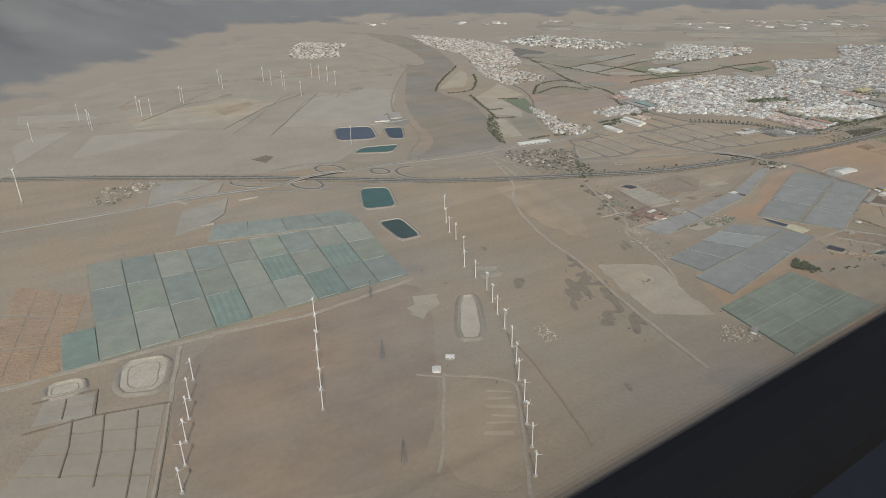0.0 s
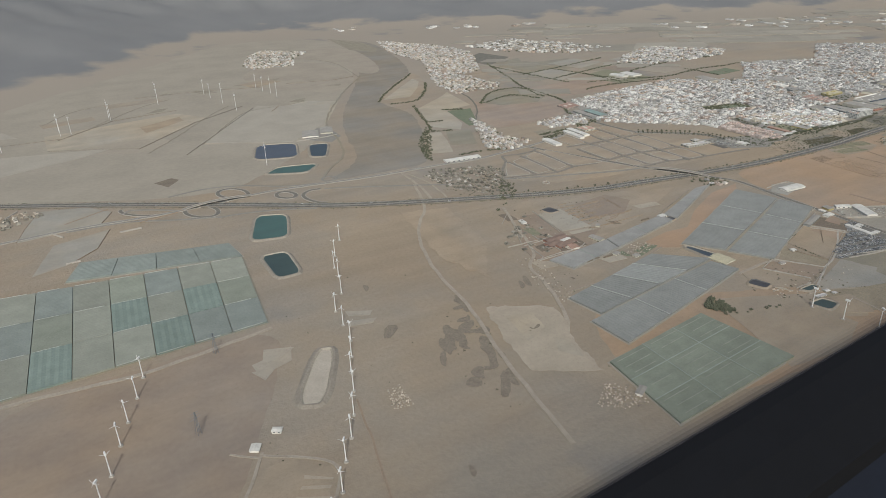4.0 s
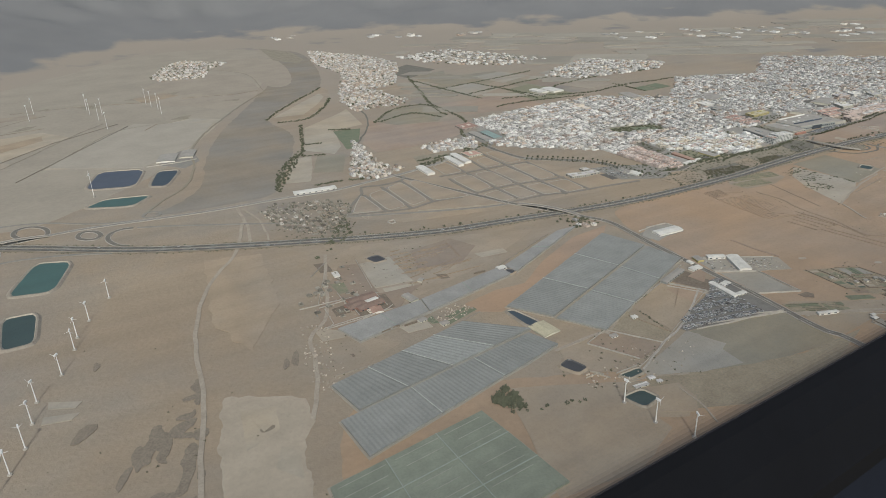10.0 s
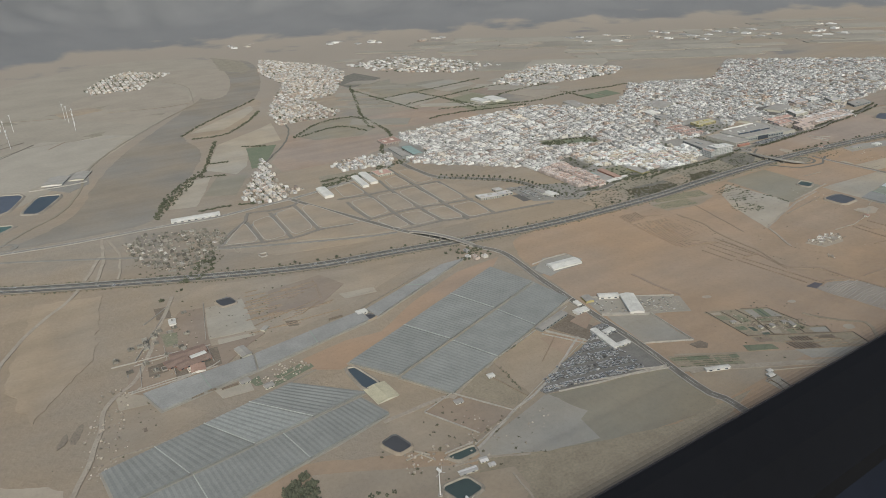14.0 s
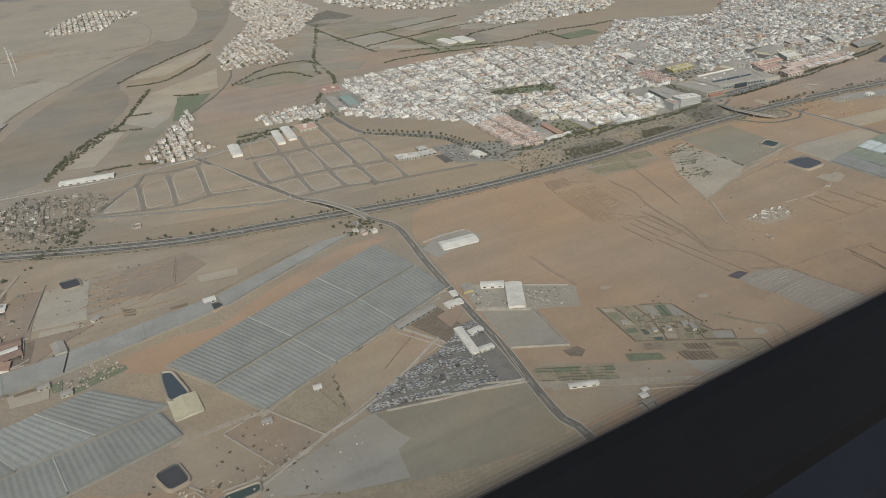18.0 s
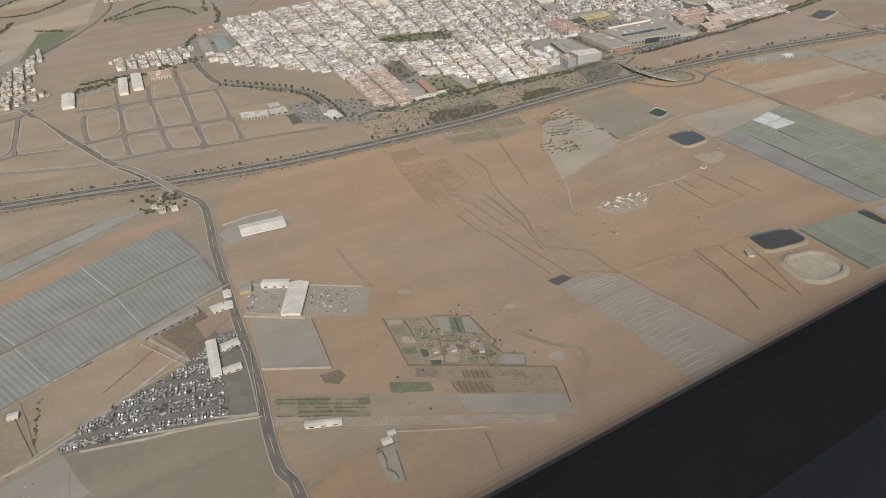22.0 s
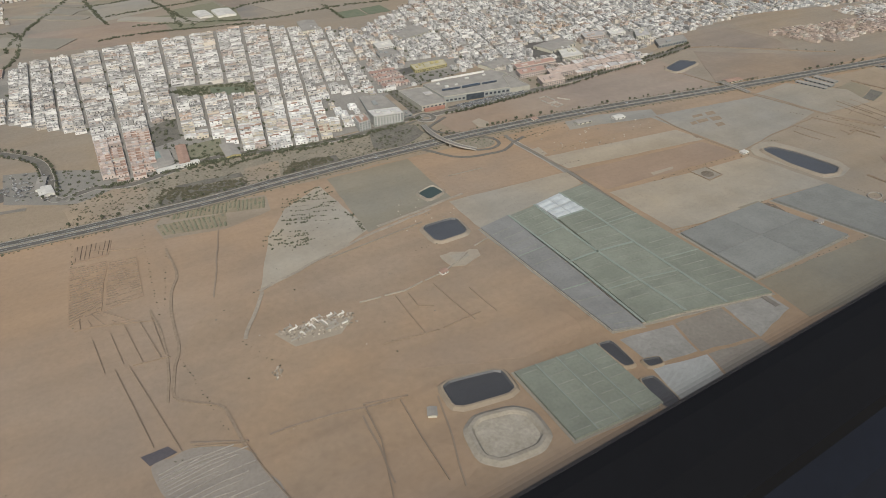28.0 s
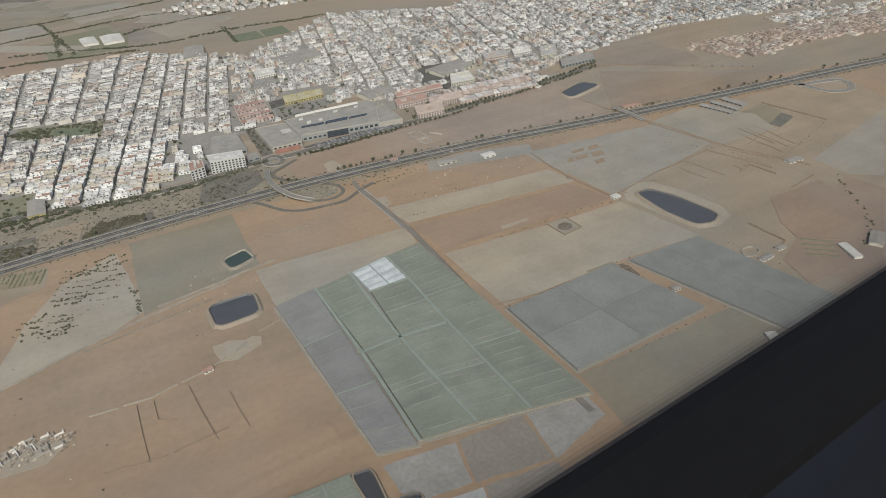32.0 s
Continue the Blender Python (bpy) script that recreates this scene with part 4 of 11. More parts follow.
soil([(1195.4, 272.4), (1224.7, 267.1), (1220.6, 247.9), (1191.3, 247.1)], 'white_sheet', 'field under whitish plastic sheet')
soil([(1225.7, 267.1), (1256.9, 262.8), (1254.8, 234.6), (1222.6, 247.9)], 'grey_furrow', 'grey-brown furrowed field')
soil([(1077.6, 341.7), (1135.9, 338.2), (1183, 339.6), (1188.5, 306.8), (1144.4, 308.3), (1093.2, 327.8)], 'orange_soil', 'orange-brown fallow field')
soil([(1605.4, 479.8), (1629.2, 479.5), (1630.2, 465.5), (1601.4, 448.8)], 'stain', 'dark fallow plot')
soil([(1603.4, 450.8), (1630.1, 457.5), (1628.1, 447.5), (1604.3, 439.7)], 'olive_crop', 'dull olive plot')
soil([(462.5, 1014.1), (486.3, 1069.7), (518.4, 1071.3), (515.3, 1004), (490.8, 978.9)], 'old_asphalt', 'yard of a pump house')
soil([(498.5, 504.2), (528.4, 529.9), (556.5, 523.1), (553.5, 484.4), (507.5, 477.5)], 'old_asphalt', 'farm yard with dark pens')
soil([(1045.4, 386.1), (1069.2, 386.5), (1086.8, 380), (1075.8, 369.7), (1052.2, 371.2)], 'pale_sand', 'pale rubble heap ground')
soil([(203.7, 358.8), (237.9, 324.5), (207.5, 265.9), (182.1, 237.6), (152.7, 276.9)], 'tan_soil', 'fenced tan plot on the plain')
soil([(220.4, 329.3), (234, 318.6), (233, 317.6), (219.4, 326.4)], 'pale_soil', 'pale scraped streak of sand')
soil([(216.4, 321.5), (231, 313.7), (229.1, 311.8), (214.5, 319.5)], 'pale_soil', 'pale scraped streak of sand')
soil([(210.6, 315.6), (227.1, 305.9), (226.1, 302), (209.6, 312.7)], 'pale_soil', 'pale scraped streak of sand')
soil([(208.6, 305.8), (221.2, 297.1), (220.3, 295.2), (207.6, 303.9)], 'pale_soil', 'pale scraped streak of sand')
soil([(201.7, 301), (218.3, 292.2), (217.3, 290.3), (200.7, 299.1)], 'pale_soil', 'pale scraped streak of sand')
soil([(195.9, 294.2), (211.4, 285.3), (209.5, 281.4), (193.9, 291.3)], 'pale_soil', 'pale scraped streak of sand')
soil([(225.4, 455.3), (257, 464.8), (252.1, 446.1), (226.4, 438.9)], 'pale_soil', 'pale scraped streak of sand')
soil([(820.7, 484.8), (849.9, 488.4), (861.9, 485.1), (861.8, 466.1), (832.7, 465.2), (818.6, 470)], 'old_asphalt', 'asphalt yard of a warehouse')
soil([(820.8, 415.1), (854, 398.8), (840.8, 372.7), (813.7, 388.1)], 'old_asphalt', 'paved yard')
soil([(851.8, 397.8), (882.9, 378.6), (871.8, 356.6), (842.9, 372.8)], 'grey_soil', 'grey lot with rubble')
soil([(770.6, 398), (795.5, 399), (799.6, 376), (782.5, 367)], 'stain', 'dark yard with stored timber')
soil([(912.5, 644.7), (950.5, 642.2), (952.8, 619.3), (912.6, 621.7)], 'asphalt', 'asphalt car park')
soil([(1222.1, 609.3), (1247.7, 600), (1225.3, 561.4), (1168.1, 566.3), (1143.2, 569.8)], 'scrub_soil', 'dry roadside garden')
# roads
HIGHWAY = [(-66.4, 1026), (58.7, 953.5), (182.8, 873.9), (302, 790.2), (410.1, 714.6), (546.4, 645.9), (654.2, 600.4), (733.4, 582.8), (879.2, 554.9), (1024.8, 548.6), (1098.5, 552.7), (1181.8, 556.5), (1276.3, 555.9), (1381.4, 547.9), (1527.1, 527.9), (1701.8, 507.3), (1748, 502.5), (1816.7, 493.6), (1907.7, 480.4)]
OLD_ROAD = [(-65.3, 825.2), (43.7, 820.7), (130.6, 821.9), (221.6, 811.2), (280.6, 812), (352.5, 815), (476.7, 793), (560.2, 786.1), (618.5, 777.9), (672.5, 783.2), (729.4, 789.4), (805.6, 809.6), (857.7, 831.3)]
lane([(323, 822.6), (320, 816.5), (314.1, 813.4), (307.2, 814.3), (300.3, 819.3), (295.5, 827.2), (291.7, 836.2), (291.8, 845.3), (294.8, 852.4), (300.7, 855.5), (307.6, 854.6), (314.5, 849.6), (320.3, 841.7), (323.2, 831.6), (323, 822.6)], 4.5, 'street', 'looped asphalt slip road')
lane([(278.3, 782.9), (275.3, 775.8), (270.4, 772.7), (263.5, 773.7), (255.7, 778.6), (249.9, 786.5), (246, 796.5), (246.1, 806.5), (249.1, 814.5), (254.1, 817.6), (261, 817.7), (268.8, 811.8), (274.6, 802.9), (278.4, 792.9), (278.3, 782.9)], 4.5, 'street', 'looped asphalt slip road')
lane([(369.9, 784.1), (366.9, 780), (363.9, 778), (359, 778.9), (355.1, 781.9), (351.2, 786.8), (349.3, 792.8), (350.4, 798.9), (352.4, 802.9), (356.4, 805), (360.3, 804), (365.2, 801.1), (368.1, 796.1), (370, 790.1), (369.9, 784.1)], 4.5, 'street', 'looped asphalt slip road')
lane([(391.2, 738.6), (383.3, 745.4), (378.4, 755.1), (375.6, 765.1), (375.7, 775.1), (378.8, 783.2), (384.8, 788.3), (392.7, 790.4), (401.7, 787.8)], 4.5, 'street', 'looped asphalt slip road')
lane([(215.7, 813.1), (208.9, 816), (202.1, 820.9), (196.2, 825.9), (190.4, 832.8), (185.5, 839.7), (183.6, 845.7), (182.7, 850.7), (184.7, 854.8)], 4, 'street', 'looped asphalt slip road')
lane([(183.6, 837.7), (192.5, 845.9), (216.9, 832.2), (248.1, 806.5)], 3, 'old_asphalt', 'narrow worn asphalt slip road')
lane([(273.2, 763.8), (298.7, 761.1), (337.9, 748.6), (375.2, 728.3)], 3, 'old_asphalt', 'narrow worn asphalt slip road')
lane([(405.7, 786.1), (434.5, 772.1), (491.6, 738.8), (559.4, 697.8)], 3, 'old_asphalt', 'narrow worn asphalt slip road')
lane([(237.8, 867.6), (281.2, 872.3), (324.4, 856.8), (369.4, 823.2), (409.9, 809)], 3, 'old_asphalt', 'narrow worn asphalt slip road')
lane([(124.7, 815.9), (156, 814.3), (192.2, 806.8), (229.3, 786.2), (276.2, 764.8)], 3, 'old_asphalt', 'narrow worn asphalt slip road')
ring([(425, 818.5), (432.7, 813.3)], 3)
EAST_ROAD = [(768, 635.4), (765.8, 629.2), (789.8, 582.7), (806.8, 548.4), (818, 524.7), (816.8, 493.2), (813.7, 464.8), (811.5, 426.1), (809.7, 386.1), (808.6, 351.8), (806.6, 326.9), (803.6, 300.8), (802.8, 279.9), (805.9, 271.9), (805.9, 253.9), (804.9, 216), (803, 178.3)]
lane([(686.6, 841.9), (712.4, 768.5), (740.1, 696.2), (765.8, 629.2)], 5, 'street', 'dark two-lane asphalt road')
lane([(870.6, 840.2), (872.3, 789.5), (881.6, 749.6), (914.8, 717.9), (943, 685.6), (950.5, 650.2), (950.8, 611.2), (956.7, 603.1)], 6.5, 'street', 'tree-lined asphalt avenue')
lane([(601.4, 689.6), (645.4, 729.4), (688.5, 754.4)], 3.5)
lane([(601.4, 689.6), (656.3, 664), (727.8, 633.9), (761.9, 624.3)], 3.5)
lane([(958.7, 602.1), (979.8, 611.3), (1004.9, 603.7), (1068.4, 619.9), (1123.9, 606.7), (1181.5, 605.1), (1245, 616.2)], 6, 'street', 'tree-lined asphalt avenue')
lane([(1252.8, 612.2), (1263.7, 612.2), (1295.6, 614.3), (1353.6, 617.7), (1418.7, 622.8), (1491.6, 630.7), (1578.2, 645.5)], 7, 'street', 'tree-lined asphalt avenue')
ring([(1246, 608.1), (1250.7, 605.1)], 5)
ring([(957.7, 605.1), (962.8, 602.1)], 4)
ring([(875.3, 835.8), (880.1, 832.6)], 4)
ring([(883.6, 748.6), (887.8, 745.9)], 4)
lane([(1283.1, 525.8), (1285.9, 491.6), (1286.8, 461.4)], 4)
lane([(1251.7, 606.1), (1249.7, 603), (1246.6, 601), (1243.9, 602), (1240.9, 603), (1238.9, 606.1), (1238.9, 610.1), (1239.2, 614.2), (1241.3, 617.2), (1244, 618.3), (1247, 618.2), (1250, 616.2), (1251.7, 613.2), (1252.7, 609.1), (1251.7, 606.1)], 4, 'street', 'looped asphalt slip road')
lane([(1284.2, 541.8), (1283.1, 523.8), (1287.8, 460.3), (1285.4, 356.5), (1286.1, 276.7)], 3, 'estate_road', 'narrow dusty field road')
track([(1522.1, 534), (1528.8, 511.3), (1535.2, 489.6), (1542.6, 442.7), (1559.7, 399.9), (1565.5, 383.8)], 2.6, 'gully', 'worn brown field road')
lane([(1697.6, 502.7), (1703.4, 469.6), (1725.1, 463.4), (1737, 483.2), (1693.6, 495.7)], 5)
track([(503.4, 737), (476.2, 661.6), (437.2, 600.6), (410.1, 520.6), (399.9, 444.3), (384.8, 380), (372.9, 319.7), (364.9, 269.3)], 3.2)
track([(508.7, 783.5), (505.3, 726.2), (494, 673.6)], 3)
track([(513.7, 780.8), (520.2, 732.4), (512.8, 674.3)], 2)
track([(205.7, 360.7), (164.4, 291.5), (152.7, 276.9)], 2)
track([(203.7, 358.8), (238.9, 325.5), (216.3, 283.4), (187, 234.6)], 2)
track([(54.3, 493.3), (32.9, 420.9), (10.6, 340.1)], 3)
track([(452.6, 381.5), (470.6, 423), (484.5, 474.5), (506.5, 500.2), (529.4, 561.6), (546.4, 609.1)], 3)
track([(1050.6, 426.2), (1039.6, 406.1), (1031.6, 388.8)], 2)
track([(1049.6, 427.2), (1105.3, 446.3), (1174.8, 463.1)], 2)
track([(802.6, 310.7), (855.8, 281.7), (919.7, 249)], 5)
track([(1135.1, 459), (1204.6, 471.5)], 2)
track([(1063.5, 311.5), (1061, 270.5)], 0.8, 'brown_soil', 'faint worn field track')
track([(1097.9, 305.8), (1085.6, 256.6)], 0.8, 'brown_soil', 'faint worn field track')
track([(1024.1, 320.9), (1040.8, 320.2), (1086.1, 312.7)], 0.8, 'brown_soil', 'faint worn field track')
track([(1045.5, 511.4), (1026, 433.9)], 0.8, 'brown_soil', 'faint worn field track')
track([(-63.2, 500.3), (-25.7, 499.6), (69.7, 497.4), (159.7, 488.2), (253, 498.7)], 4)
track([(669.3, 361.9), (760.6, 406.3), (806.5, 420)], 3)
track([(624.5, 363.7), (654.4, 365.3), (671.3, 364.9)], 3)
soil([(578.2, 440.5), (609.5, 449.2), (610.5, 444.2), (579.3, 435.5)], 'green_crop', 'strip of green hedge plants beside the nets')
soil([(583.2, 447.5), (603.4, 452.8), (604.6, 449.2), (585.3, 443.5)], 'green_crop', 'strip of green hedge plants beside the nets')
soil([(568.2, 451.5), (575.1, 454.4), (575.1, 442.5), (570.1, 443.5)], 'green_crop', 'strip of green hedge plants beside the nets')
soil([(633.4, 431.1), (663.8, 450.6), (682.8, 454.5), (675.9, 449.7), (643.6, 428.4)], 'rust_soil', 'rust-orange strip of bare soil')
soil([(696.3, 376.4), (701.2, 377.4), (702.2, 370.3), (697.2, 368.5)], 'stain', 'small dark pit')
soil([(790.5, 376), (803.6, 384.1), (807.7, 379.1), (795.6, 372)], 'clay_soil', 'red-brown paved forecourt')
soil([(797.7, 364), (809.7, 361.8), (803.6, 315.7), (790.7, 321.8), (792.7, 345)], 'asphalt', 'asphalt yard beside the scrapped cars')
soil([(773.6, 400), (794.5, 405.9), (798.6, 391), (793.6, 379), (781.5, 375.9)], 'stain', 'dark yard with stored scrap')
soil([(877.9, 350.6), (898.9, 340.8), (920.8, 328.9), (921.8, 304), (920.8, 296), (929.8, 290), (925.8, 283), (891.9, 301.9), (875.9, 310.7), (876.8, 327.7)], 'garden_soil', 'brown ground of small market gardens')
soil([(877.8, 323.7), (884.8, 321.7), (883.8, 316.7), (877.9, 318.7)], 'green_crop', 'small garden bed')
soil([(909.9, 334), (915.9, 331), (911.9, 317.9), (905.9, 321)], 'green_crop', 'small garden bed')
soil([(911.9, 332), (912.9, 332), (909.9, 318.9), (908.9, 319.9)], 'dark_green', 'small garden bed')
soil([(889.9, 335.7), (895.9, 333.8), (894.9, 322.8), (888.8, 324.8)], 'olive_crop', 'small garden bed')
soil([(885.8, 318.8), (888.9, 316.8), (887.9, 311.8), (884.9, 312.8)], 'dark_green', 'small garden bed')
soil([(886.9, 308.8), (891.9, 306.9), (889.9, 302.9), (885.8, 304.8)], 'dark_green', 'small garden bed')
soil([(900.9, 321.9), (908.9, 318.9), (906.9, 312.9), (899.9, 316.9)], 'olive_crop', 'small garden bed')
soil([(879.9, 341.6), (885.8, 338.7), (884.9, 331.7), (878.9, 334.7)], 'olive_crop', 'small garden bed')
soil([(903.9, 336.9), (908.9, 334), (905.9, 321), (900.9, 323.9)], 'grey_soil', 'small garden bed')
soil([(915.9, 330), (919.8, 327.9), (918.8, 314.9), (911.9, 317.9)], 'grey_soil', 'small garden bed')
soil([(918.8, 295), (929.8, 290), (925.8, 284), (916.8, 288)], 'grey_soil', 'small garden bed')
soil([(912.8, 307.9), (918.8, 304.9), (915.8, 296), (910.8, 298.9)], 'olive_crop', 'small garden bed')
soil([(901.9, 313), (906.9, 310.9), (905.9, 307.9), (901.9, 309)], 'stain', 'small garden bed')
soil([(889.9, 320.8), (893.9, 320.8), (892.9, 315.9), (889.9, 316.8)], 'dead_crop', 'small garden bed')
soil([(886.9, 309.8), (893.9, 308.9), (892.9, 305.9), (886.9, 308.8)], 'pale_sand', 'small garden bed')
soil([(881.8, 329.7), (887.9, 327.7), (886.8, 323.7), (881.9, 325.7)], 'pale_sand', 'small garden bed')
soil([(897.9, 312.9), (902.9, 311), (901.9, 305.9), (896.9, 307.9)], 'pale_sand', 'small garden bed')
soil([(907.8, 306), (913.8, 302.9), (912.8, 299.9), (906.8, 302)], 'stain', 'small garden bed')
soil([(879.8, 347.6), (886.9, 343.7), (885.8, 340.7), (879.9, 343.6)], 'pale_sand', 'small garden bed')
soil([(893.9, 308.9), (900.9, 305), (898.9, 301), (892.9, 303.9)], 'pale_sand', 'small garden bed')
soil([(921.8, 311), (922.8, 311), (921.8, 306), (919.8, 306)], 'pale_soil', 'small garden bed')
soil([(903.8, 301.9), (908.8, 300.9), (906.8, 294.9), (902.8, 297)], 'olive_crop', 'small garden bed')
soil([(875.9, 309.7), (937.7, 275.1), (931.7, 258.1), (898.8, 277), (889.9, 291), (874.8, 302.7)], 'garden_soil', 'rows of low dry crop beds')
soil([(877.8, 307.7), (886.8, 302.8), (884.9, 296.9), (875.8, 301.8)], 'dead_crop', 'dark fallow beds')
soil([(896.9, 294.9), (907.8, 289), (906.8, 284), (895.8, 289.9)], 'dead_crop', 'dark fallow beds')
soil([(889.9, 291), (904.8, 283), (903.7, 274), (890.9, 282)], 'dead_crop', 'dark fallow beds')
soil([(886.9, 283), (931.7, 258.1), (928.7, 247.1), (886.8, 271)], 'grey_soil', 'pale grey field beside the gardens')
soil([(939.7, 285), (947.6, 283.2), (945.6, 277.2), (938.7, 279)], 'pale_soil', 'pale scraped spot of ground')
soil([(939.8, 328), (946.8, 327), (945.8, 323), (940.8, 324)], 'pale_soil', 'pale scraped spot of ground')
soil([(894.9, 368.7), (901.9, 366.8), (901.9, 362.8), (894.9, 363.7)], 'pale_soil', 'pale scraped spot of ground')
soil([(948.6, 282.2), (954.6, 280.2), (949.6, 267.2), (939.6, 250.2), (933.6, 244.2), (938.6, 257.2)], 'warm_soil', 'dusty hollow patch')
soil([(967.6, 311.2), (976.6, 311.3), (980.6, 304.3), (969.6, 303.2)], 'warm_soil', 'dusty hollow patch')
soil([(973.7, 328.2), (983.6, 329.3), (994.6, 329.4), (1014.2, 319.7), (1017, 303.8), (1023.7, 278), (1032.3, 243.2), (1038.9, 221.4), (995.6, 209), (988, 239.7), (986.3, 265.5), (985.4, 290.4), (978.6, 310.3)], 'sheet_soil', 'long field under worn pale plastic mulch')
soil([(530.4, 595.2), (541.3, 593.3), (540.3, 572.5), (529.4, 574.5)], 'stain', 'dark pen or stained yard')
soil([(542.4, 539.9), (550.4, 536.9), (549.4, 521), (541.4, 524)], 'stain', 'dark pen or stained yard')
soil([(511.4, 516), (526.4, 514.1), (525.4, 502.2), (511.4, 505.2)], 'stain', 'dark pen or stained yard')
soil([(520.4, 470.4), (536.5, 467.7), (534.5, 461.8), (521.5, 462.6)], 'stain', 'dark pen or stained yard')
soil([(613.2, 516), (621.3, 512), (620.5, 503.5), (613.1, 506)], 'stain', 'dark pen or stained yard')
soil([(628.6, 488), (646.5, 491.1), (646.5, 484.1), (629.5, 481.1)], 'stain', 'dark pen or stained yard')
soil([(500.5, 437.8), (502.5, 437.8), (502.5, 433.8), (500.5, 433.8)], 'stain', 'dark pen or stained yard')
soil([(489.5, 483.4), (506.5, 479.4), (506.5, 461.6), (490.5, 464.6)], 'pale_soil', 'pale scraped yard')
soil([(562.5, 517.1), (588.3, 512), (587.3, 501.1), (561.5, 504.3)], 'pale_soil', 'pale scraped yard')
soil([(546.4, 453.5), (568.2, 452.4), (568.1, 439.5), (548.4, 441.6)], 'pale_soil', 'pale scraped yard')
soil([(664.6, 534.1), (693, 529.4), (691.9, 520.4), (665.6, 524)], 'pale_soil', 'pale scraped yard')
soil([(1342.3, 540.3), (1375.4, 538.9), (1424.4, 525.2), (1418.3, 509.2), (1362.3, 520.9), (1336.3, 524.3)], 'grey_soil', 'grey roadside yards')
soil([(1443.3, 495.8), (1454.2, 495.6), (1452.2, 491.6), (1441.2, 491.8)], 'gully', 'small walled pen in a field')
soil([(1458.2, 495.6), (1467.2, 495.5), (1465.2, 489.5), (1455.2, 489.6)], 'gully', 'small walled pen in a field')
soil([(1439.2, 486.8), (1450.2, 485.6), (1447.2, 480.6), (1437.2, 480.8)], 'gully', 'small walled pen in a field')
soil([(1453.2, 485.6), (1463.2, 484.5), (1460.2, 477.5), (1450.2, 478.6)], 'gully', 'small walled pen in a field')
soil([(1447.2, 473.6), (1455.2, 473.5), (1453.1, 467.5), (1444.2, 467.6)], 'gully', 'small walled pen in a field')
soil([(1431.2, 485.9), (1437.2, 485.8), (1435.2, 480.8), (1429.2, 480.9)], 'gully', 'small walled pen in a field')
soil([(1366.7, 358.7), (1373.7, 357.7), (1373.7, 343.6), (1364.7, 343.6)], 'stain', 'dark ditch beside a shade net')
soil([(1351.7, 362.9), (1369.8, 362.7), (1370.7, 354.7), (1352.7, 354.8)], 'olive_soil', 'olive strip beside a shade net')
soil([(1284.9, 483.6), (1316, 478.2), (1314, 472.1), (1282.8, 476.5)], 'pale_soil', 'pale scraped streak of ground')
soil([(1283, 507.8), (1294, 508.7), (1293, 495.6), (1283.9, 492.7)], 'pale_soil', 'pale scraped streak of ground')
soil([(1337.9, 430.5), (1359, 430.3), (1357, 427.3), (1336.9, 426.5)], 'pale_soil', 'pale scraped streak of ground')
# shade nets and greenhouses: corner, along, across, back; counts; material
nets([(-0.7, 502.7), (253.1, 508.5), (268.1, 643.1), (6.4, 685)], 9, 3, 'mixed', 'pale green and grey shade-net greenhouse')
nets([(-24.8, 502.6), (-0.7, 502.7), (1.3, 556.7), (-22.8, 555.5)], 1, 1, 'net_teal', 'teal shade-net greenhouse bay')
nets([(117.1, 680.2), (269.1, 646.1), (265.6, 683.9), (131.9, 719.2)], 4, 1, 'net_grey', 'worn grey-green shade-net greenhouse strip')
plots([(-83.4, 505.1), (-26.7, 501.6), (1.4, 619.7), (-51.7, 673.4)], 3, 3, 'dark_rows', 'brown field plot with furrows')
nets([(474.6, 408.2), (590.4, 432.9), (627.5, 396.5), (479.6, 374.5)], 4, 1, 'net_blue', 'blue-grey shade-net greenhouse with a worn bay')
nets([(465.6, 370.5), (622.4, 392.4), (630.6, 368.7), (467.7, 332)], 3, 1, 'net_blue', 'blue-grey shade-net greenhouse with ridges')
nets([(631.4, 434.1), (791.7, 504.3), (804.7, 460.7), (652.7, 401.7)], 3, 1, 'net_blue', 'blue-grey shade-net greenhouse with ridges')
nets([(652.7, 398.7), (804.7, 457.7), (810.5, 422.1), (672.3, 364.9)], 3, 1, 'net_blue', 'blue-grey shade-net greenhouse with ridges')
nets([(505.5, 474.5), (579.2, 480.2), (576.2, 460.4), (513.4, 448.7)], 2, 1, 'net_pale', 'long smooth pale shade-net strip')
nets([(580.2, 481.2), (666.7, 496.2), (667.8, 479.4), (577.1, 460.3)], 2, 1, 'net_pale', 'long smooth pale shade-net strip')
nets([(671.6, 496.2), (758.7, 532.7), (782.7, 532.3), (673.8, 480.4)], 2, 1, 'net_pale', 'long smooth pale shade-net strip')
nets([(439.7, 321.1), (543.4, 333.5), (550.3, 258), (430.8, 248.7)], 3, 3, 'net_green', 'green shade-net greenhouse of nine bays')
soil([(1189.2, 423.1), (1286.7, 441.2), (1292.2, 284.8), (1213.7, 298.5), (1195.5, 301.7)], 'grey_soil', 'beaten earth under the big net blocks')
nets([(1190.2, 423.1), (1213.6, 428.1), (1212.7, 298.5), (1196.5, 302.7)], 1, 3, 'net_violet', 'violet-grey shade-net greenhouse strip')
nets([(1217, 363.1), (1236.1, 364), (1239.9, 296.3), (1215.7, 299.5)], 1, 2, 'net_sage', 'green shade-net greenhouse with pale seams')
nets([(1237.1, 364), (1262.3, 361.7), (1264, 291), (1239.9, 296.3)], 1, 2, 'net_sage', 'green shade-net greenhouse with pale seams')
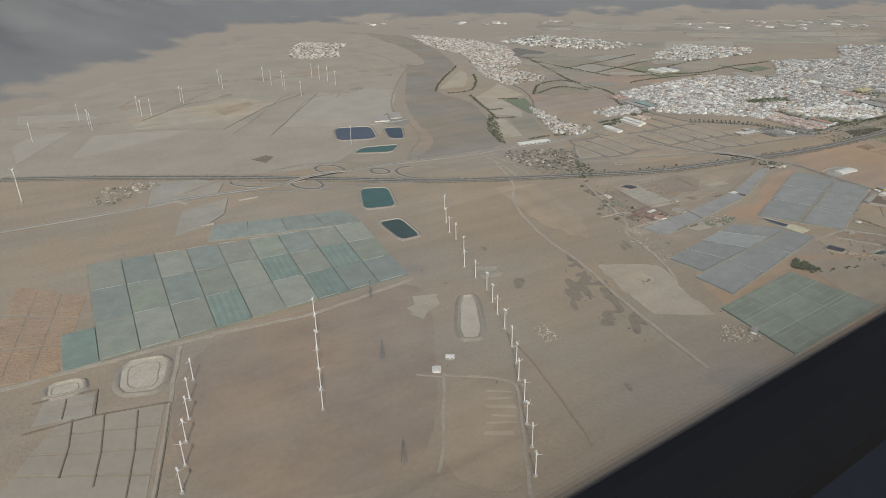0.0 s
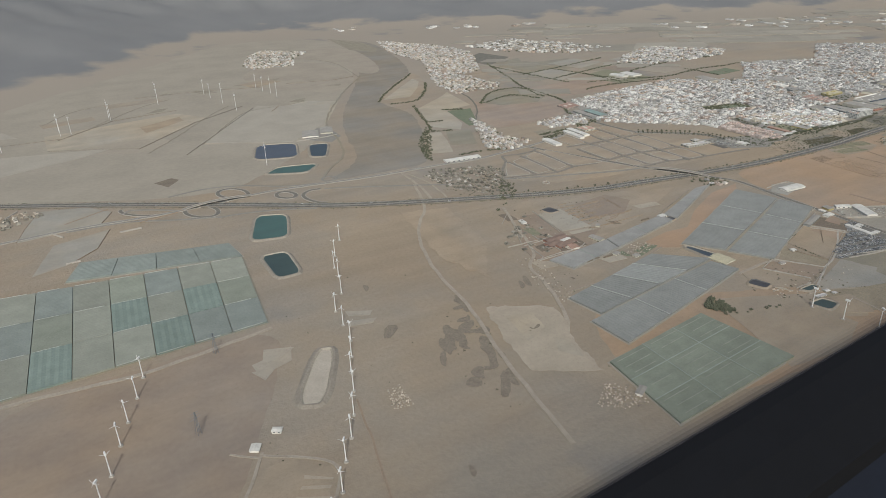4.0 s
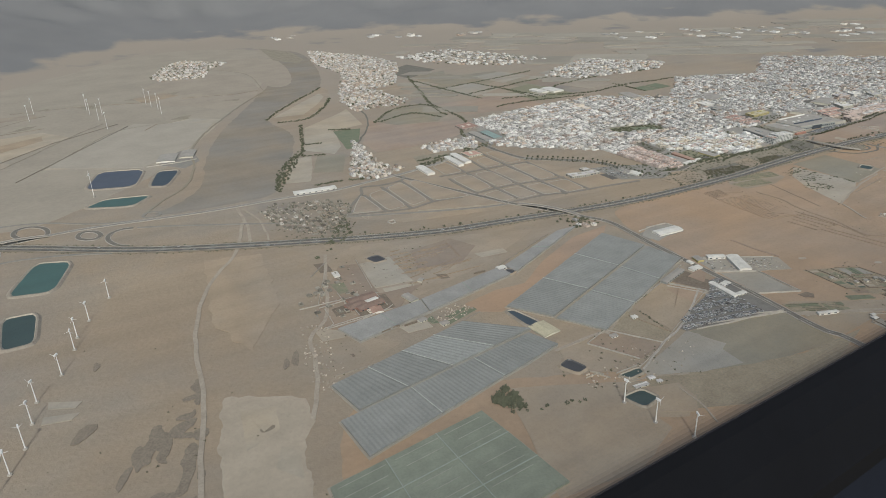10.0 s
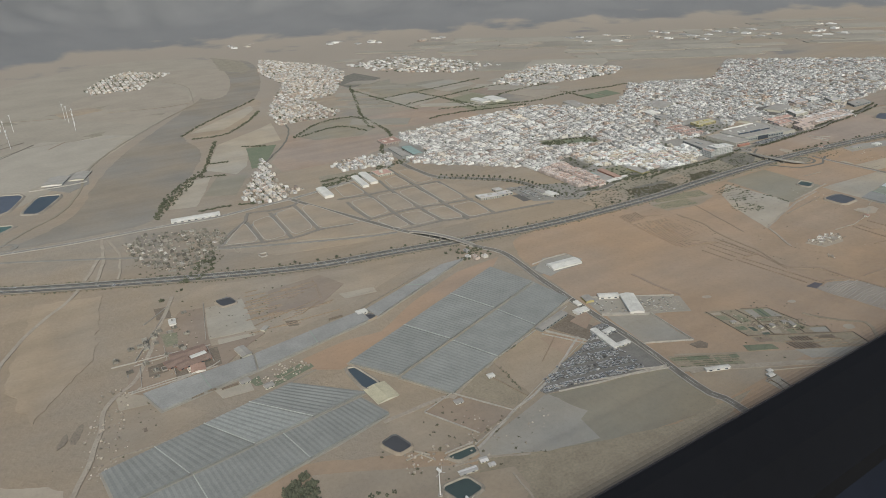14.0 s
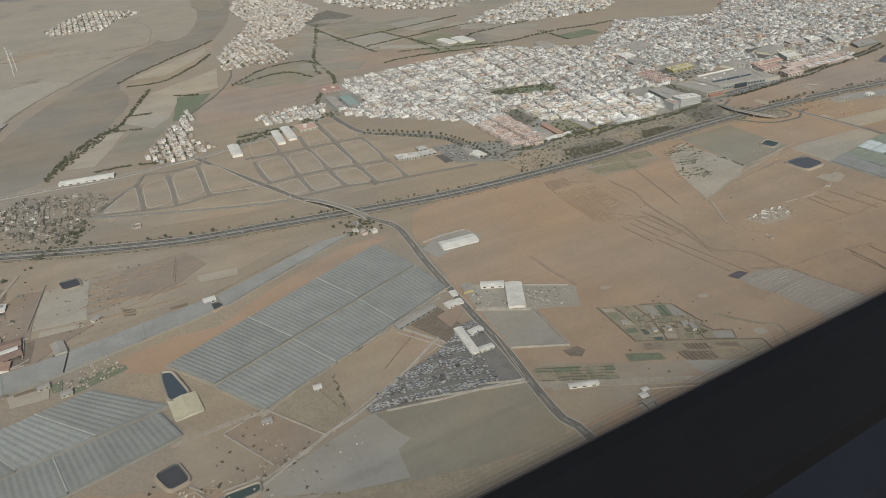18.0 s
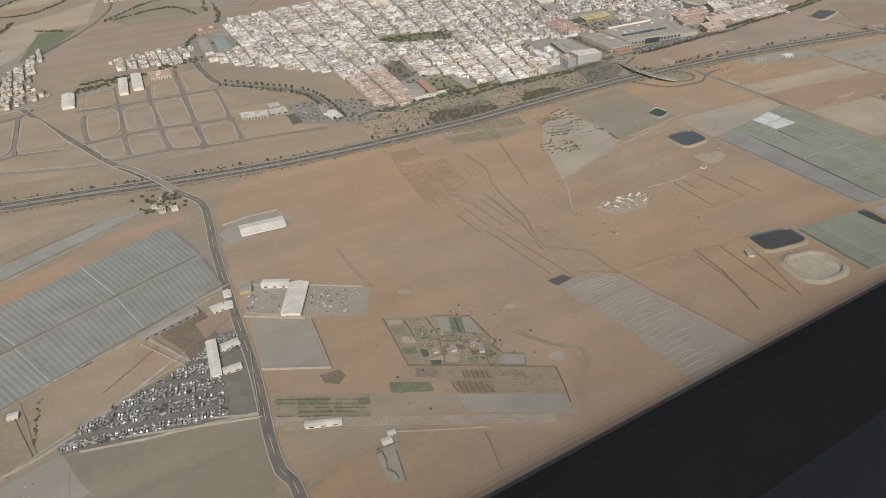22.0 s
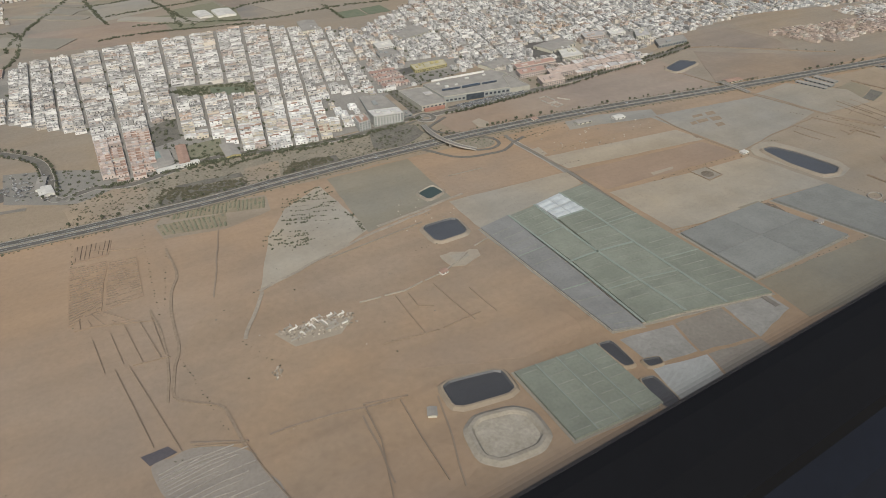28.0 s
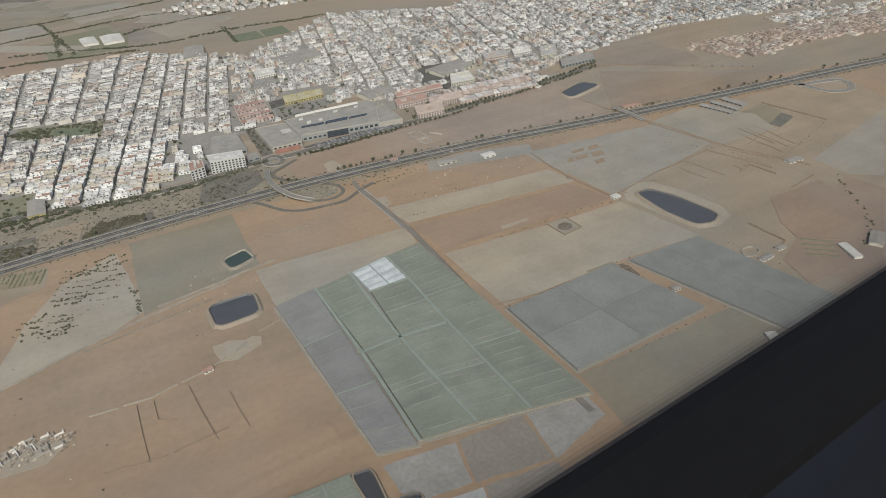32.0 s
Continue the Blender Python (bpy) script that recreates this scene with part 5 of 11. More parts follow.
nets([(1214.6, 427.1), (1236.5, 430.4), (1236.1, 365), (1217, 364.2)], 1, 2, 'net_sage', 'smooth green shade-net greenhouse bay')
nets([(1239.3, 407.4), (1262.5, 408.1), (1262.3, 362.7), (1237.1, 365)], 1, 2, 'net_sage', 'smooth green shade-net greenhouse bay')
nets([(1261.6, 436.4), (1284.7, 439.2), (1292.2, 285.8), (1264, 291)], 1, 3, 'net_sage', 'green shade-net greenhouse with pale seams')
nets([(1237.5, 431.4), (1260.6, 436.4), (1262.5, 409.2), (1239.3, 408.4)], 2, 2, 'white_plastic', 'white plastic greenhouse among nets')
nets([(1294.5, 356.4), (1366.7, 359.7), (1380.6, 304.2), (1296.3, 299.9)], 2, 2, 'net_slate', 'slate-grey shade net over a whole field')
nets([(1377.8, 357.6), (1428.8, 355.2), (1446.4, 262.5), (1403.4, 260.8)], 2, 1, 'net_slate', 'slate-grey shade net over a whole field')
nets([(1136.3, 301.2), (1182.4, 298.7), (1183.2, 252.2), (1136.4, 254.1)], 4, 1, 'net_sage', 'green striped shade net on posts')
# pale taped joints where the green nets meet
for line in ([(1236.3, 431), (1236.3, 364.5), (1239.9, 296.3)], [(1261, 436.4), (1262.4, 408), (1262.3, 362), (1264, 291)], [(1214, 427.5), (1215.2, 364), (1214.2, 299.5)], [(1216, 363.7), (1236.3, 364.5), (1262.3, 362.2)], [(1238, 408), (1262, 408.7)]):
    net_joint = ribbon("net_joint", curve_points(line, 6), -0.75, 0.75, 1.95, "joint", None, "", "", 0.3)
    tagged(net_joint, "pale taped joint between green shade nets", "shade net", "net joints")
# pale walled beds of the first moments
plots([(-68, 387.3), (-32.5, 444.9), (33.8, 425.8), (8.6, 337.2)], 4, 1, 'upland_tan', 'long pale field strip between dark walls')
plots([(-47.9, 445.8), (-39.2, 470.2), (-5.6, 463.6), (-10.4, 436.2)], 2, 1, 'grey_soil', 'small pale field between dark walls')
# reservoirs: rim corners; depth of water below rim; berm width; water material
reservoir([(663.6, 486.2), (670.8, 488.4), (674.8, 482.4), (666.8, 479.4)], 'black', 'tiny black lined pond beside a hut')
reservoir([(391, 1026), (443.4, 1004.6), (422.5, 935.1), (368.2, 955.5)], 'blue', 'blue lined irrigation reservoir')
reservoir([(457, 982.4), (482.7, 973.7), (455.9, 913.3), (439.2, 924.2)], 'dark', 'dark lined reservoir with pale banks')
reservoir([(362.3, 883.6), (385.3, 902.1), (434.6, 886.7), (409.5, 860.1)], 'teal', 'long narrow teal reservoir')
reservoir([(310.3, 742.2), (339.7, 728.6), (321.3, 668.5), (287.1, 678.1)], 'teal', 'teal irrigation reservoir with earth banks')
reservoir([(284.6, 634.4), (308.1, 631.6), (304.9, 580.6), (284.1, 580.8)], 'deep', 'dark teal irrigation reservoir with earth banks')
reservoir([(614.5, 346.7), (624.5, 349.7), (628.4, 335.7), (619.5, 333.8)], 'black', 'small black-lined farm pond')
reservoir([(640.2, 317.3), (657.2, 316.9), (656.2, 311.9), (644.2, 311.2)], 'deep', 'small green pond with pale banks')
reservoir([(626.2, 298.4), (641.2, 298.1), (644.2, 287), (630.2, 284.3)], 'deep', 'dark green round farm pond')
reservoir([(627.4, 428.1), (632.5, 426.3), (638.6, 400.6), (628.5, 399.5)], 'dark', 'dark triangular farm pond with pale banks')
reservoir([(575.4, 578.5), (586.6, 579.9), (589.5, 566.8), (578.6, 566)], 'black', 'tiny black lined pond with pale banks')
reservoir([(1177.1, 486.3), (1191, 491.4), (1193.7, 479.4), (1179.8, 474.2)], 'deep', 'green lined pond with pale rim')
reservoir([(1158.8, 442.8), (1182.4, 443.1), (1181.3, 424), (1159.5, 422.7)], 'slate', 'slate-blue lined field reservoir')
reservoir([(1102.9, 310.8), (1131.5, 306.2), (1130.4, 291.1), (1101.7, 294.8)], 'black', 'big black-lined reservoir, half empty')
reservoir([(1183.4, 297.7), (1190.5, 296.7), (1189.4, 278.5), (1184.3, 279.5)], 'black', 'narrow black lined farm pond')
reservoir([(1184.3, 268.4), (1191.4, 267.3), (1190.3, 249.1), (1182.2, 249.2)], 'black', 'narrow black lined farm pond')
reservoir([(1194.4, 278.4), (1202.5, 276.3), (1201.5, 272.3), (1194.4, 273.4)], 'black', 'tiny black lined farm pond')
soil([(1430.8, 422.3), (1444.6, 430.2), (1456.9, 424.1), (1465.8, 402), (1470, 375), (1465.7, 363.7), (1450.2, 358.5), (1436.9, 362.8), (1425.5, 414.5)], 'pale_soil', 'wide pale beach round a reservoir')
reservoir([(1437.2, 415.9), (1446.6, 415.9), (1453.5, 399.9), (1458.6, 368.4), (1449.1, 363.7), (1439.2, 366.6), (1435.2, 389.4)], 'slate', 'long slate-blue reservoir with pale banks')
reservoir([(1512.5, 600.3), (1544.7, 613), (1553.6, 598.2), (1513.2, 586.5)], 'slate', 'blue reservoir beside the avenue')
soil([(973.3, 334.7), (984.4, 335.3), (987.3, 330.2), (976, 327.9)], 'tarp', 'flat dark tarpaulin lying in a field')
# dry reservoirs
dry_basin([(1.2, 450.9), (9.9, 496), (49.4, 487.4), (34.8, 437.5)], 'pale dry reservoir with stepped earth banks')
dry_basin([(-39.2, 470.2), (-36.3, 490.7), (-11.3, 488), (-11.3, 467.5)], 'small dry earth basin')
dry_basin([(232.3, 391), (270.7, 452.9), (289.3, 445.9), (255.7, 380.1)], 'long dry basin with a white floor')
dry_basin([(1099.7, 287.8), (1130.2, 282.1), (1128.9, 257), (1095.5, 258.7)], 'big dry earth reservoir with pale banks')
# wind turbines
TURBINES = [(53.1, 443.5), (46.3, 421.9), (41.5, 401.5), (35.6, 379), (30.8, 358.6), (25, 337.3), (155.8, 482.3), (148.8, 458.7), (140, 434.2), (133.1, 412.7), (125.2, 387.3), (118.4, 365.8), (362.2, 629.1), (344.2, 595.3), (334.2, 571.5), (331.1, 553.5), (321, 521.8), (305.2, 495.2), (302.1, 471.5), (298.1, 447.1), (290.2, 426.5), (282.2, 407.8), (275.3, 387.4), (265.4, 363.8), (255.6, 344.2), (244.8, 326.6), (233.9, 305), (222.2, 286.4), (212.4, 267.8), (199.6, 247.4)]
FAR_TURBINES = [(-25.2, 1205.6), (-43.9, 914.6), (59.7, 1226.9), (47.1, 1309.8), (57.8, 1254.5), (158, 1283.6), (141.3, 1318.2), (142.1, 1279.1), (224.2, 1348.2), (223.4, 1370.9), (316, 1430.5), (323.8, 1493.4), (410.1, 1470.6), (411.4, 1419.4), (420.6, 1359.2), (426.5, 1280.5), (430.3, 1406.3), (521.1, 1343.9), (522.9, 1392), (515.3, 1420), (510.9, 1453.4), (375.7, 922.2), (623.2, 294.5), (625.2, 270.4), (634.2, 249.1)]
# outlines of the settlements
TOWN = [(893.1, 812.3), (987, 719.2), (986.7, 616.3), (1001.9, 609.5), (1068.4, 622.9), (1123.9, 608.7), (1224.2, 615.4), (1227.2, 675), (1253, 684), (1360.3, 708.3), (1349.9, 656), (1529.5, 638.2), (1567.4, 677.7), (1658.7, 698.3), (1755.5, 710.6), (1982.8, 662.1), (1989.3, 884.4), (1780.3, 1079.2), (1590.2, 952.8), (1449.7, 1025.2), (1305.4, 904.1), (1182.5, 1000.3), (1029.1, 986.4), (926.2, 963.3), (880.1, 834.6)]
VILLAGE_HILL = [(563, 1754.3), (613, 1898.6), (681.7, 1977.9), (762.8, 1860.7), (704.3, 1789.9), (668, 1681.8), (572, 1686.3)]
VILLAGE_RIVER = [(991, 1909), (1082.9, 1720.1), (1093.2, 1559.5), (1014.5, 1404.7), (972.1, 1328.5), (914.1, 1311.3), (923.1, 1173.6), (899.2, 1144.7), (832.4, 1150.1), (807.5, 1146.8), (818.8, 1245.1), (853.1, 1339.7), (925.7, 1497.7), (932.1, 1699.5)]
HEDGES = [[(568.5, 824.3), (591.9, 887.3), (620, 931.5), (645.7, 954.8), (667.3, 1019.5), (696.4, 1110.7)], [(659, 1178.2), (710.7, 1249.1), (764.4, 1312.8), (837.5, 1393.8)], [(671.4, 1148.7), (722.6, 1149), (777.5, 1218.3), (813, 1281.9)], [(1032, 1388), (977.4, 1226.5), (940.7, 1116.6), (926.8, 983.7), (881.5, 915.9), (857.4, 839.8)], [(1039.1, 1149.2), (1128.3, 1168.4), (1226.5, 1187.9), (1373.5, 1173.1), (1553.8, 1169.8)], [(722.6, 1053.2), (751.1, 1035.9)], [(661.1, 990.3), (686.3, 988.1)], [(638.7, 938.8), (668, 926.9)], [(610.6, 808.2), (644.5, 804.7)], [(800, 1053.3), (864.6, 1118), (929.7, 1120.1), (920, 1030.2)], [(809, 1053.3), (880.7, 1074.6), (906.9, 1023.2)], [(758.2, 823.2), (810.7, 824.6)], [(756.4, 808.5), (805.6, 812.6)], [(665.5, 799.1), (653.4, 802.8)]]
FIELD_HEDGES = [[(1292.5, 358.4), (1316.6, 358.2), (1344.7, 358.9)], [(1373.7, 341.6), (1374.6, 329.5), (1372.6, 315.4)], [(1512, 469.8), (1535.7, 433.5), (1541.6, 397.3)], [(1227.4, 424.3), (1251.5, 435.5)], [(1279.8, 475.6), (1305.9, 473.2)], [(1298.1, 531.8), (1335.3, 531.3), (1384.4, 520.6)], [(1317.5, 326.9), (1354.6, 326.6)], [(1331.9, 419.5), (1388, 421), (1422, 416.6)], [(1413, 416.7), (1452, 427.3), (1464, 422.2)], [(1562.8, 502.3), (1581.5, 457), (1592.4, 427.8)], [(1143.6, 421.6), (1165.4, 422.8)]]
VILLAGE_FAR = [(1128.9, 1644.7), (1297.5, 1681.2), (1355.4, 1527.8), (1394.1, 1377.3), (1273.2, 1368), (1151.7, 1506.2)]
VILLAGE_MID = [(1261.4, 1209.9), (1329, 1258), (1465.2, 1324.7), (1562.8, 1169.7), (1493.7, 1118.3), (1408.6, 1124.1), (1286.3, 1142.1)]
HAMLET_ROAD = [(661.5, 819.7), (693.6, 893.3), (725.8, 965.1), (728.7, 935.4), (710.8, 846.3), (730.5, 809.3), (690.8, 788.9), (665.5, 793.2)]
ROW_ROAD = [(789.5, 875.3), (805.8, 889.5), (878.8, 881.3), (860.7, 834.4), (797.9, 844.2)]
SUBURB_EAST = [(1694.8, 640.1), (1750.2, 636.1), (1821.7, 627.5), (1892.5, 622.2), (1981.9, 604.8), (1904.5, 555.3), (1840.4, 570.9), (1795.3, 578.3), (1750.6, 570.8), (1715, 583.1), (1705.1, 610.9)]
FARM_WEST = [(25.2, 866.5), (44.9, 912), (99.7, 908.8), (106.5, 888.8), (67.2, 862.1), (40.8, 845.7)]
RUINS = [(523.4, 755.3), (551.1, 772.1), (605.5, 752), (621.4, 721.4), (585.4, 652.9), (555.4, 658.8), (532.7, 698.1)]
FARMS = [(493.5, 525.9), (536.4, 573.5), (558.3, 588.4), (549.5, 518.2), (557.5, 502.3), (538.6, 479.6), (506.4, 491.3)]
GARDENS = [(888.9, 341.7), (928.8, 304), (912.8, 294), (884.9, 313.8)]
LOT = [(853, 395.8), (877.9, 379.7), (870.8, 360.7), (844.9, 371.8)]
SCRAPYARD = [(720.5, 333.3), (729.5, 332.3), (802.6, 316.9), (809.7, 356.8), (806.7, 380.1), (796.6, 380), (785.5, 369), (768.5, 360.9), (746.5, 354.3), (726.5, 346.3), (718.5, 341.2)]
SHED_YARD = [[(792.6, 378), (797.6, 380), (794.7, 349), (789.7, 350)], [(797.7, 364), (809.7, 361.8), (803.6, 315.7), (790.7, 321.8), (792.7, 345)]]
PARK_DARK = [(1064.3, 798.5), (1135.1, 784.5), (1133.8, 754), (1069.1, 774.3)]
GROVE_A = [(1014, 566.9), (1021.2, 584.2), (1075.8, 572.5), (1079.7, 563.5), (1042.8, 558)]
GROVE_B = [(1103.5, 562.9), (1116.5, 579.3), (1145.3, 576.9), (1144.2, 566.8)]
RIVER_TREES = [(563.5, 819.3), (583.8, 870.3), (620, 929.5), (643, 966.3), (626.6, 917.8), (582.4, 835), (566.2, 802.1)]
CLUMP = [(554.4, 337.7), (568.4, 349.6), (572.3, 338.7), (569.3, 322.7), (559.4, 328.7)]
RUIN_PLAIN = [(294.2, 375.7), (305, 378.8), (302.9, 352.5), (289.2, 355.2)]
RUIN_TRACK = [(399.8, 289.7), (420.8, 304.4), (440.7, 291.4), (429.8, 273.6), (412.8, 276.7)]
RUIN_EAST = [(1046.4, 387.1), (1070.2, 388.5), (1087.8, 383), (1086.7, 374), (1066, 373.5), (1052.2, 375.2)]
RUIN_SMALL = [(1036.3, 357.9), (1040.2, 361.1), (1042.2, 357.1), (1037.1, 351)]
FARM_BRIDGE = [(773.7, 548.6), (798.9, 551.5), (806.9, 524.5), (787.8, 523.4)]
PLOT_GREEN = [(566.2, 450.5), (600.2, 463.4), (610.5, 445.2), (577.2, 435.5)]
# sheds and halls
hall([(789.4, 770.4), (793.7, 812.4), (800.6, 815.6), (798.4, 771.4)], 5, 'white_wall', 'white_roof', 'long white warehouse on building land')
hall([(802.9, 776), (805.7, 819.7), (814.7, 821.6), (812.4, 777.6)], 5, 'white_wall', 'white_roof', 'long white warehouse on building land')
hall([(739.5, 763.8), (742.3, 796.4), (751.4, 797.5), (751, 760.9)], 5, 'white_wall', 'white_roof', 'wide white warehouse on building land')
hall([(941.4, 628), (944.6, 646.7), (949.5, 646.2), (947.6, 623.3)], 4, 'white_wall', 'grey_roof', 'small white office block')
hall([(831.7, 468.2), (833.6, 480.2), (860.9, 478.1), (860.8, 466.1)], 3, 'white_wall', 'white_roof', 'big pale metal warehouse')
hall([(831.6, 377.6), (843.7, 401.7), (854, 398.8), (840.8, 372.7)], 5, 'white_wall', 'white_roof', 'long white metal shed')
hall([(830.7, 413.9), (844.7, 406.7), (842.7, 400.7), (829.7, 407.9)], 4, 'white_wall', 'white_roof', 'low pale wing of a metal shed')
hall([(797.6, 370), (806.7, 371.1), (805.7, 366.1), (797.7, 365)], 3, 'white_wall', 'white_roof', 'small pale workshop shed')
hall([(794.7, 352), (803.7, 351.8), (802.7, 347.8), (794.7, 348.1)], 3, 'cream_wall', 'white_roof', 'small pale workshop shed')
hall([(661.5, 497), (669.7, 497.2), (671.6, 491.2), (664.6, 491.2)], 3, 'white_wall', 'white_roof', 'small white farm hut')
hall([(569.4, 494.1), (576.3, 497.1), (578.3, 483.2), (572.3, 480.3)], 3, 'cream_wall', 'grey_roof', 'low farm hut among pens')
hall([(1383.4, 527.7), (1392.4, 527.6), (1390.4, 520.6), (1380.3, 520.7)], 3, 'white_wall', 'white_roof', 'small white roadside shed')
hall([(1349.3, 534.2), (1363.4, 534), (1360.3, 528), (1346.3, 528.2)], 3, 'cream_wall', 'grey_roof', 'low grey roadside workshop')
hall([(911.8, 306.9), (914.8, 305.9), (912.8, 300.9), (910.8, 300.9)], 3.5, 'cream_wall', 'grey_roof', 'small cream garden house')
hall([(909.8, 310), (912.8, 309.9), (911.8, 306.9), (908.8, 308)], 3, 'cream_wall', 'grey_roof', 'small cream garden hut')
hall([(898.9, 311.9), (901.9, 311), (900.9, 308), (898.9, 309)], 3, 'cream_wall', 'grey_roof', 'small cream garden hut')
hall([(880.8, 329.7), (883.9, 329.7), (883.9, 326.7), (880.8, 327.7)], 2.5, 'cream_wall', 'grey_roof', 'small cream garden hut')
hall([(890.9, 314.8), (893.9, 313.9), (892.9, 311.9), (890.8, 311.8)], 2.5, 'cream_wall', 'grey_roof', 'small cream garden hut')
hall([(1089.9, 299.7), (1093.9, 299.7), (1091.9, 294.7), (1087.9, 295.7)], 3, 'cream_wall', 'grey_roof', 'small cream pump hut by a reservoir')
hall([(816.7, 409.1), (818.6, 418.1), (824.7, 415.2), (822.7, 407.1)], 4, 'yellow_wall', 'grey_roof', 'small yellow roadside shed')
hall([(791.6, 375), (795.6, 375), (793.7, 348), (788.5, 349)], 4, 'white_wall', 'white_roof', 'long white scrapyard shed')
hall([(760.6, 399.3), (791.5, 407.9), (792.5, 402.9), (763.6, 393.3)], 4, 'grey_wall', 'grey_roof', 'long grey-roofed farm shed')
hall([(627.5, 398.5), (641.6, 401.6), (643.6, 382.7), (628.6, 381.6)], 1.8, 'cream_wall', 'straw_roof', 'low building with a straw-yellow roof')
hall([(537.6, 480.6), (538.5, 489.4), (547.5, 489.5), (546.5, 480.4)], 3, 'white_wall', 'tile_roof', 'white farmhouse with a tiled roof')
hall([(523.4, 505.2), (538.4, 508.1), (539.5, 497.3), (524.4, 495.3)], 3, 'red_wall', 'old_tile', 'brown-roofed low farm shed')
hall([(1487.5, 306.4), (1493.5, 304.3), (1487.4, 292.3), (1483.5, 291.4)], 3, 'white_wall', 'white_roof', 'long white poultry shed')
hall([(1503.4, 299.2), (1514.4, 303.2), (1520.4, 300.1), (1506.4, 290.2)], 4, 'cream_wall', 'grey_roof', 'farm building with a grey roof')
hall([(1388.5, 273), (1393.5, 271.9), (1390.4, 264.9), (1385.4, 264.9)], 3, 'white_wall', 'white_roof', 'small white hut beside a field')
hall([(217.4, 378.4), (222.4, 375.4), (220.5, 371.5), (215.5, 374.4)], 2.5, 'white_wall', 'white_roof', 'small white service hut on the plain')
hall([(201.7, 369.5), (206.7, 367.6), (203.7, 361.7), (198.7, 364.6)], 2.5, 'white_wall', 'white_roof', 'small white service hut on the plain')
hall([(818.9, 299.7), (833.9, 293.7), (834.8, 290.7), (819.9, 295.8)], 3, 'white_wall', 'white_roof', 'row of small white sheds')
hall([(430.7, 285.4), (441.7, 292.4), (434.8, 282.5), (428.7, 280.5)], 3, 'white_wall', 'grey_roof', 'small grey-roofed hut by the net')
hall([(578.9, 798.6), (628.5, 791.8), (626.5, 779.9), (577.9, 786.7)], 3, 'white_wall', 'white_roof', 'low white roadside building')
hall([(1586.7, 507.1), (1594.5, 479.9), (1598.5, 481.9), (1592.6, 509)], 3, 'grey_wall', 'grey_roof', 'long low grey farm shed')
hall([(1599.6, 507.9), (1603.5, 480.8), (1609.4, 483.7), (1605.5, 508.8)], 3, 'grey_wall', 'grey_roof', 'long low grey farm shed')
hall([(1612.5, 506.7), (1615.4, 485.7), (1621.3, 488.6), (1619.4, 508.7)], 3, 'grey_wall', 'grey_roof', 'long low grey farm shed')
hall([(460.1, 1022.5), (486.5, 1022.5), (497, 1056.9), (472.9, 1059.1)], 3, 'white_wall', 'grey_roof', 'white pump house with a grey roof')
hall([(491.4, 1028.2), (512.1, 1028), (523.5, 1063.1), (503.6, 1062)], 3, 'cream_wall', 'grey_roof', 'low cream annexe of a pump house')
hall([(528.4, 514.1), (552.5, 514.2), (552.5, 505.4), (528.4, 503.2)], 3, 'red_wall', 'old_tile', 'long barn with a red-brown roof')
hall([(529.4, 500.2), (553.5, 502.5), (552.5, 493.3), (531.4, 489.3)], 3, 'red_wall', 'old_tile', 'long barn with a red-brown roof')
hall([(541.5, 503.3), (551.5, 504.4), (550.5, 498.5), (540.5, 496.4)], 3.5, 'white_wall', 'white_roof', 'small white barn between barns')
hall([(1143.7, 1098.3), (1161.1, 1108.9), (1163.7, 1067.4), (1147.5, 1068.4)], 5, 'white_wall', 'white_roof', 'white sports hall with a pale roof')
hall([(1167.9, 1089), (1191.2, 1110), (1192.5, 1066), (1169.4, 1054.2)], 5, 'white_wall', 'white_roof', 'white sports hall with a pale roof')
hall([(1329.7, 870.4), (1372.1, 883.8), (1365.2, 844.6), (1322.7, 827.2)], 6, 'cream_wall', 'grey_roof', 'larger flat-roofed town building')
hall([(1360.3, 708.3), (1391.1, 714.7), (1383, 689.7), (1354.1, 682.2)], 6, 'cream_wall', 'grey_roof', 'larger flat-roofed town building')
hall([(1447.1, 730.9), (1489, 742.2), (1478, 711.3), (1439, 701.9)], 6, 'cream_wall', 'grey_roof', 'larger flat-roofed town building')
hall([(1246.8, 967), (1270.6, 978.2), (1261.8, 928.5), (1238.8, 919.7)], 6, 'cream_wall', 'grey_roof', 'larger flat-roofed town building')
soil([(920.6, 670), (956.5, 658.3), (992.9, 637.7), (1003.9, 589.5), (991.7, 581.2), (956.7, 596), (921.4, 616.2)], 'old_asphalt', 'asphalt car park with trees')
soil([(1012, 560.8), (1029.1, 579), (1074.8, 571.5), (1079.6, 558.4), (1035.8, 555.8), (1012.9, 552.6)], 'dark_scrub', 'dark strip of dense dry scrub by the motorway')
soil([(1102.5, 559.8), (1113.5, 573.2), (1150.3, 577), (1150.1, 564), (1122.4, 561.2)], 'dark_scrub', 'dark strip of dense dry scrub by the motorway')
soil([(1030.1, 585.1), (1077.9, 583.6), (1077.9, 576.6), (1036, 577)], 'dark_scrub', 'dark strip of dense dry scrub by the motorway')
soil([(1052.5, 630.9), (1075.6, 636.2), (1072.3, 608.9), (1051.3, 612.5)], 'olive_crop', 'dull green playing field')
soil([(1030.3, 708.8), (1055.9, 725.5), (1050.7, 672.2), (1028.3, 663.4)], 'dark_scrub', 'dark overgrown yard')
hall([(1025.3, 646.3), (1037.4, 650.7), (1037.5, 624.8), (1025.2, 621.2)], 4, 'cream_wall', 'grey_roof', 'low hall with a grey roof')
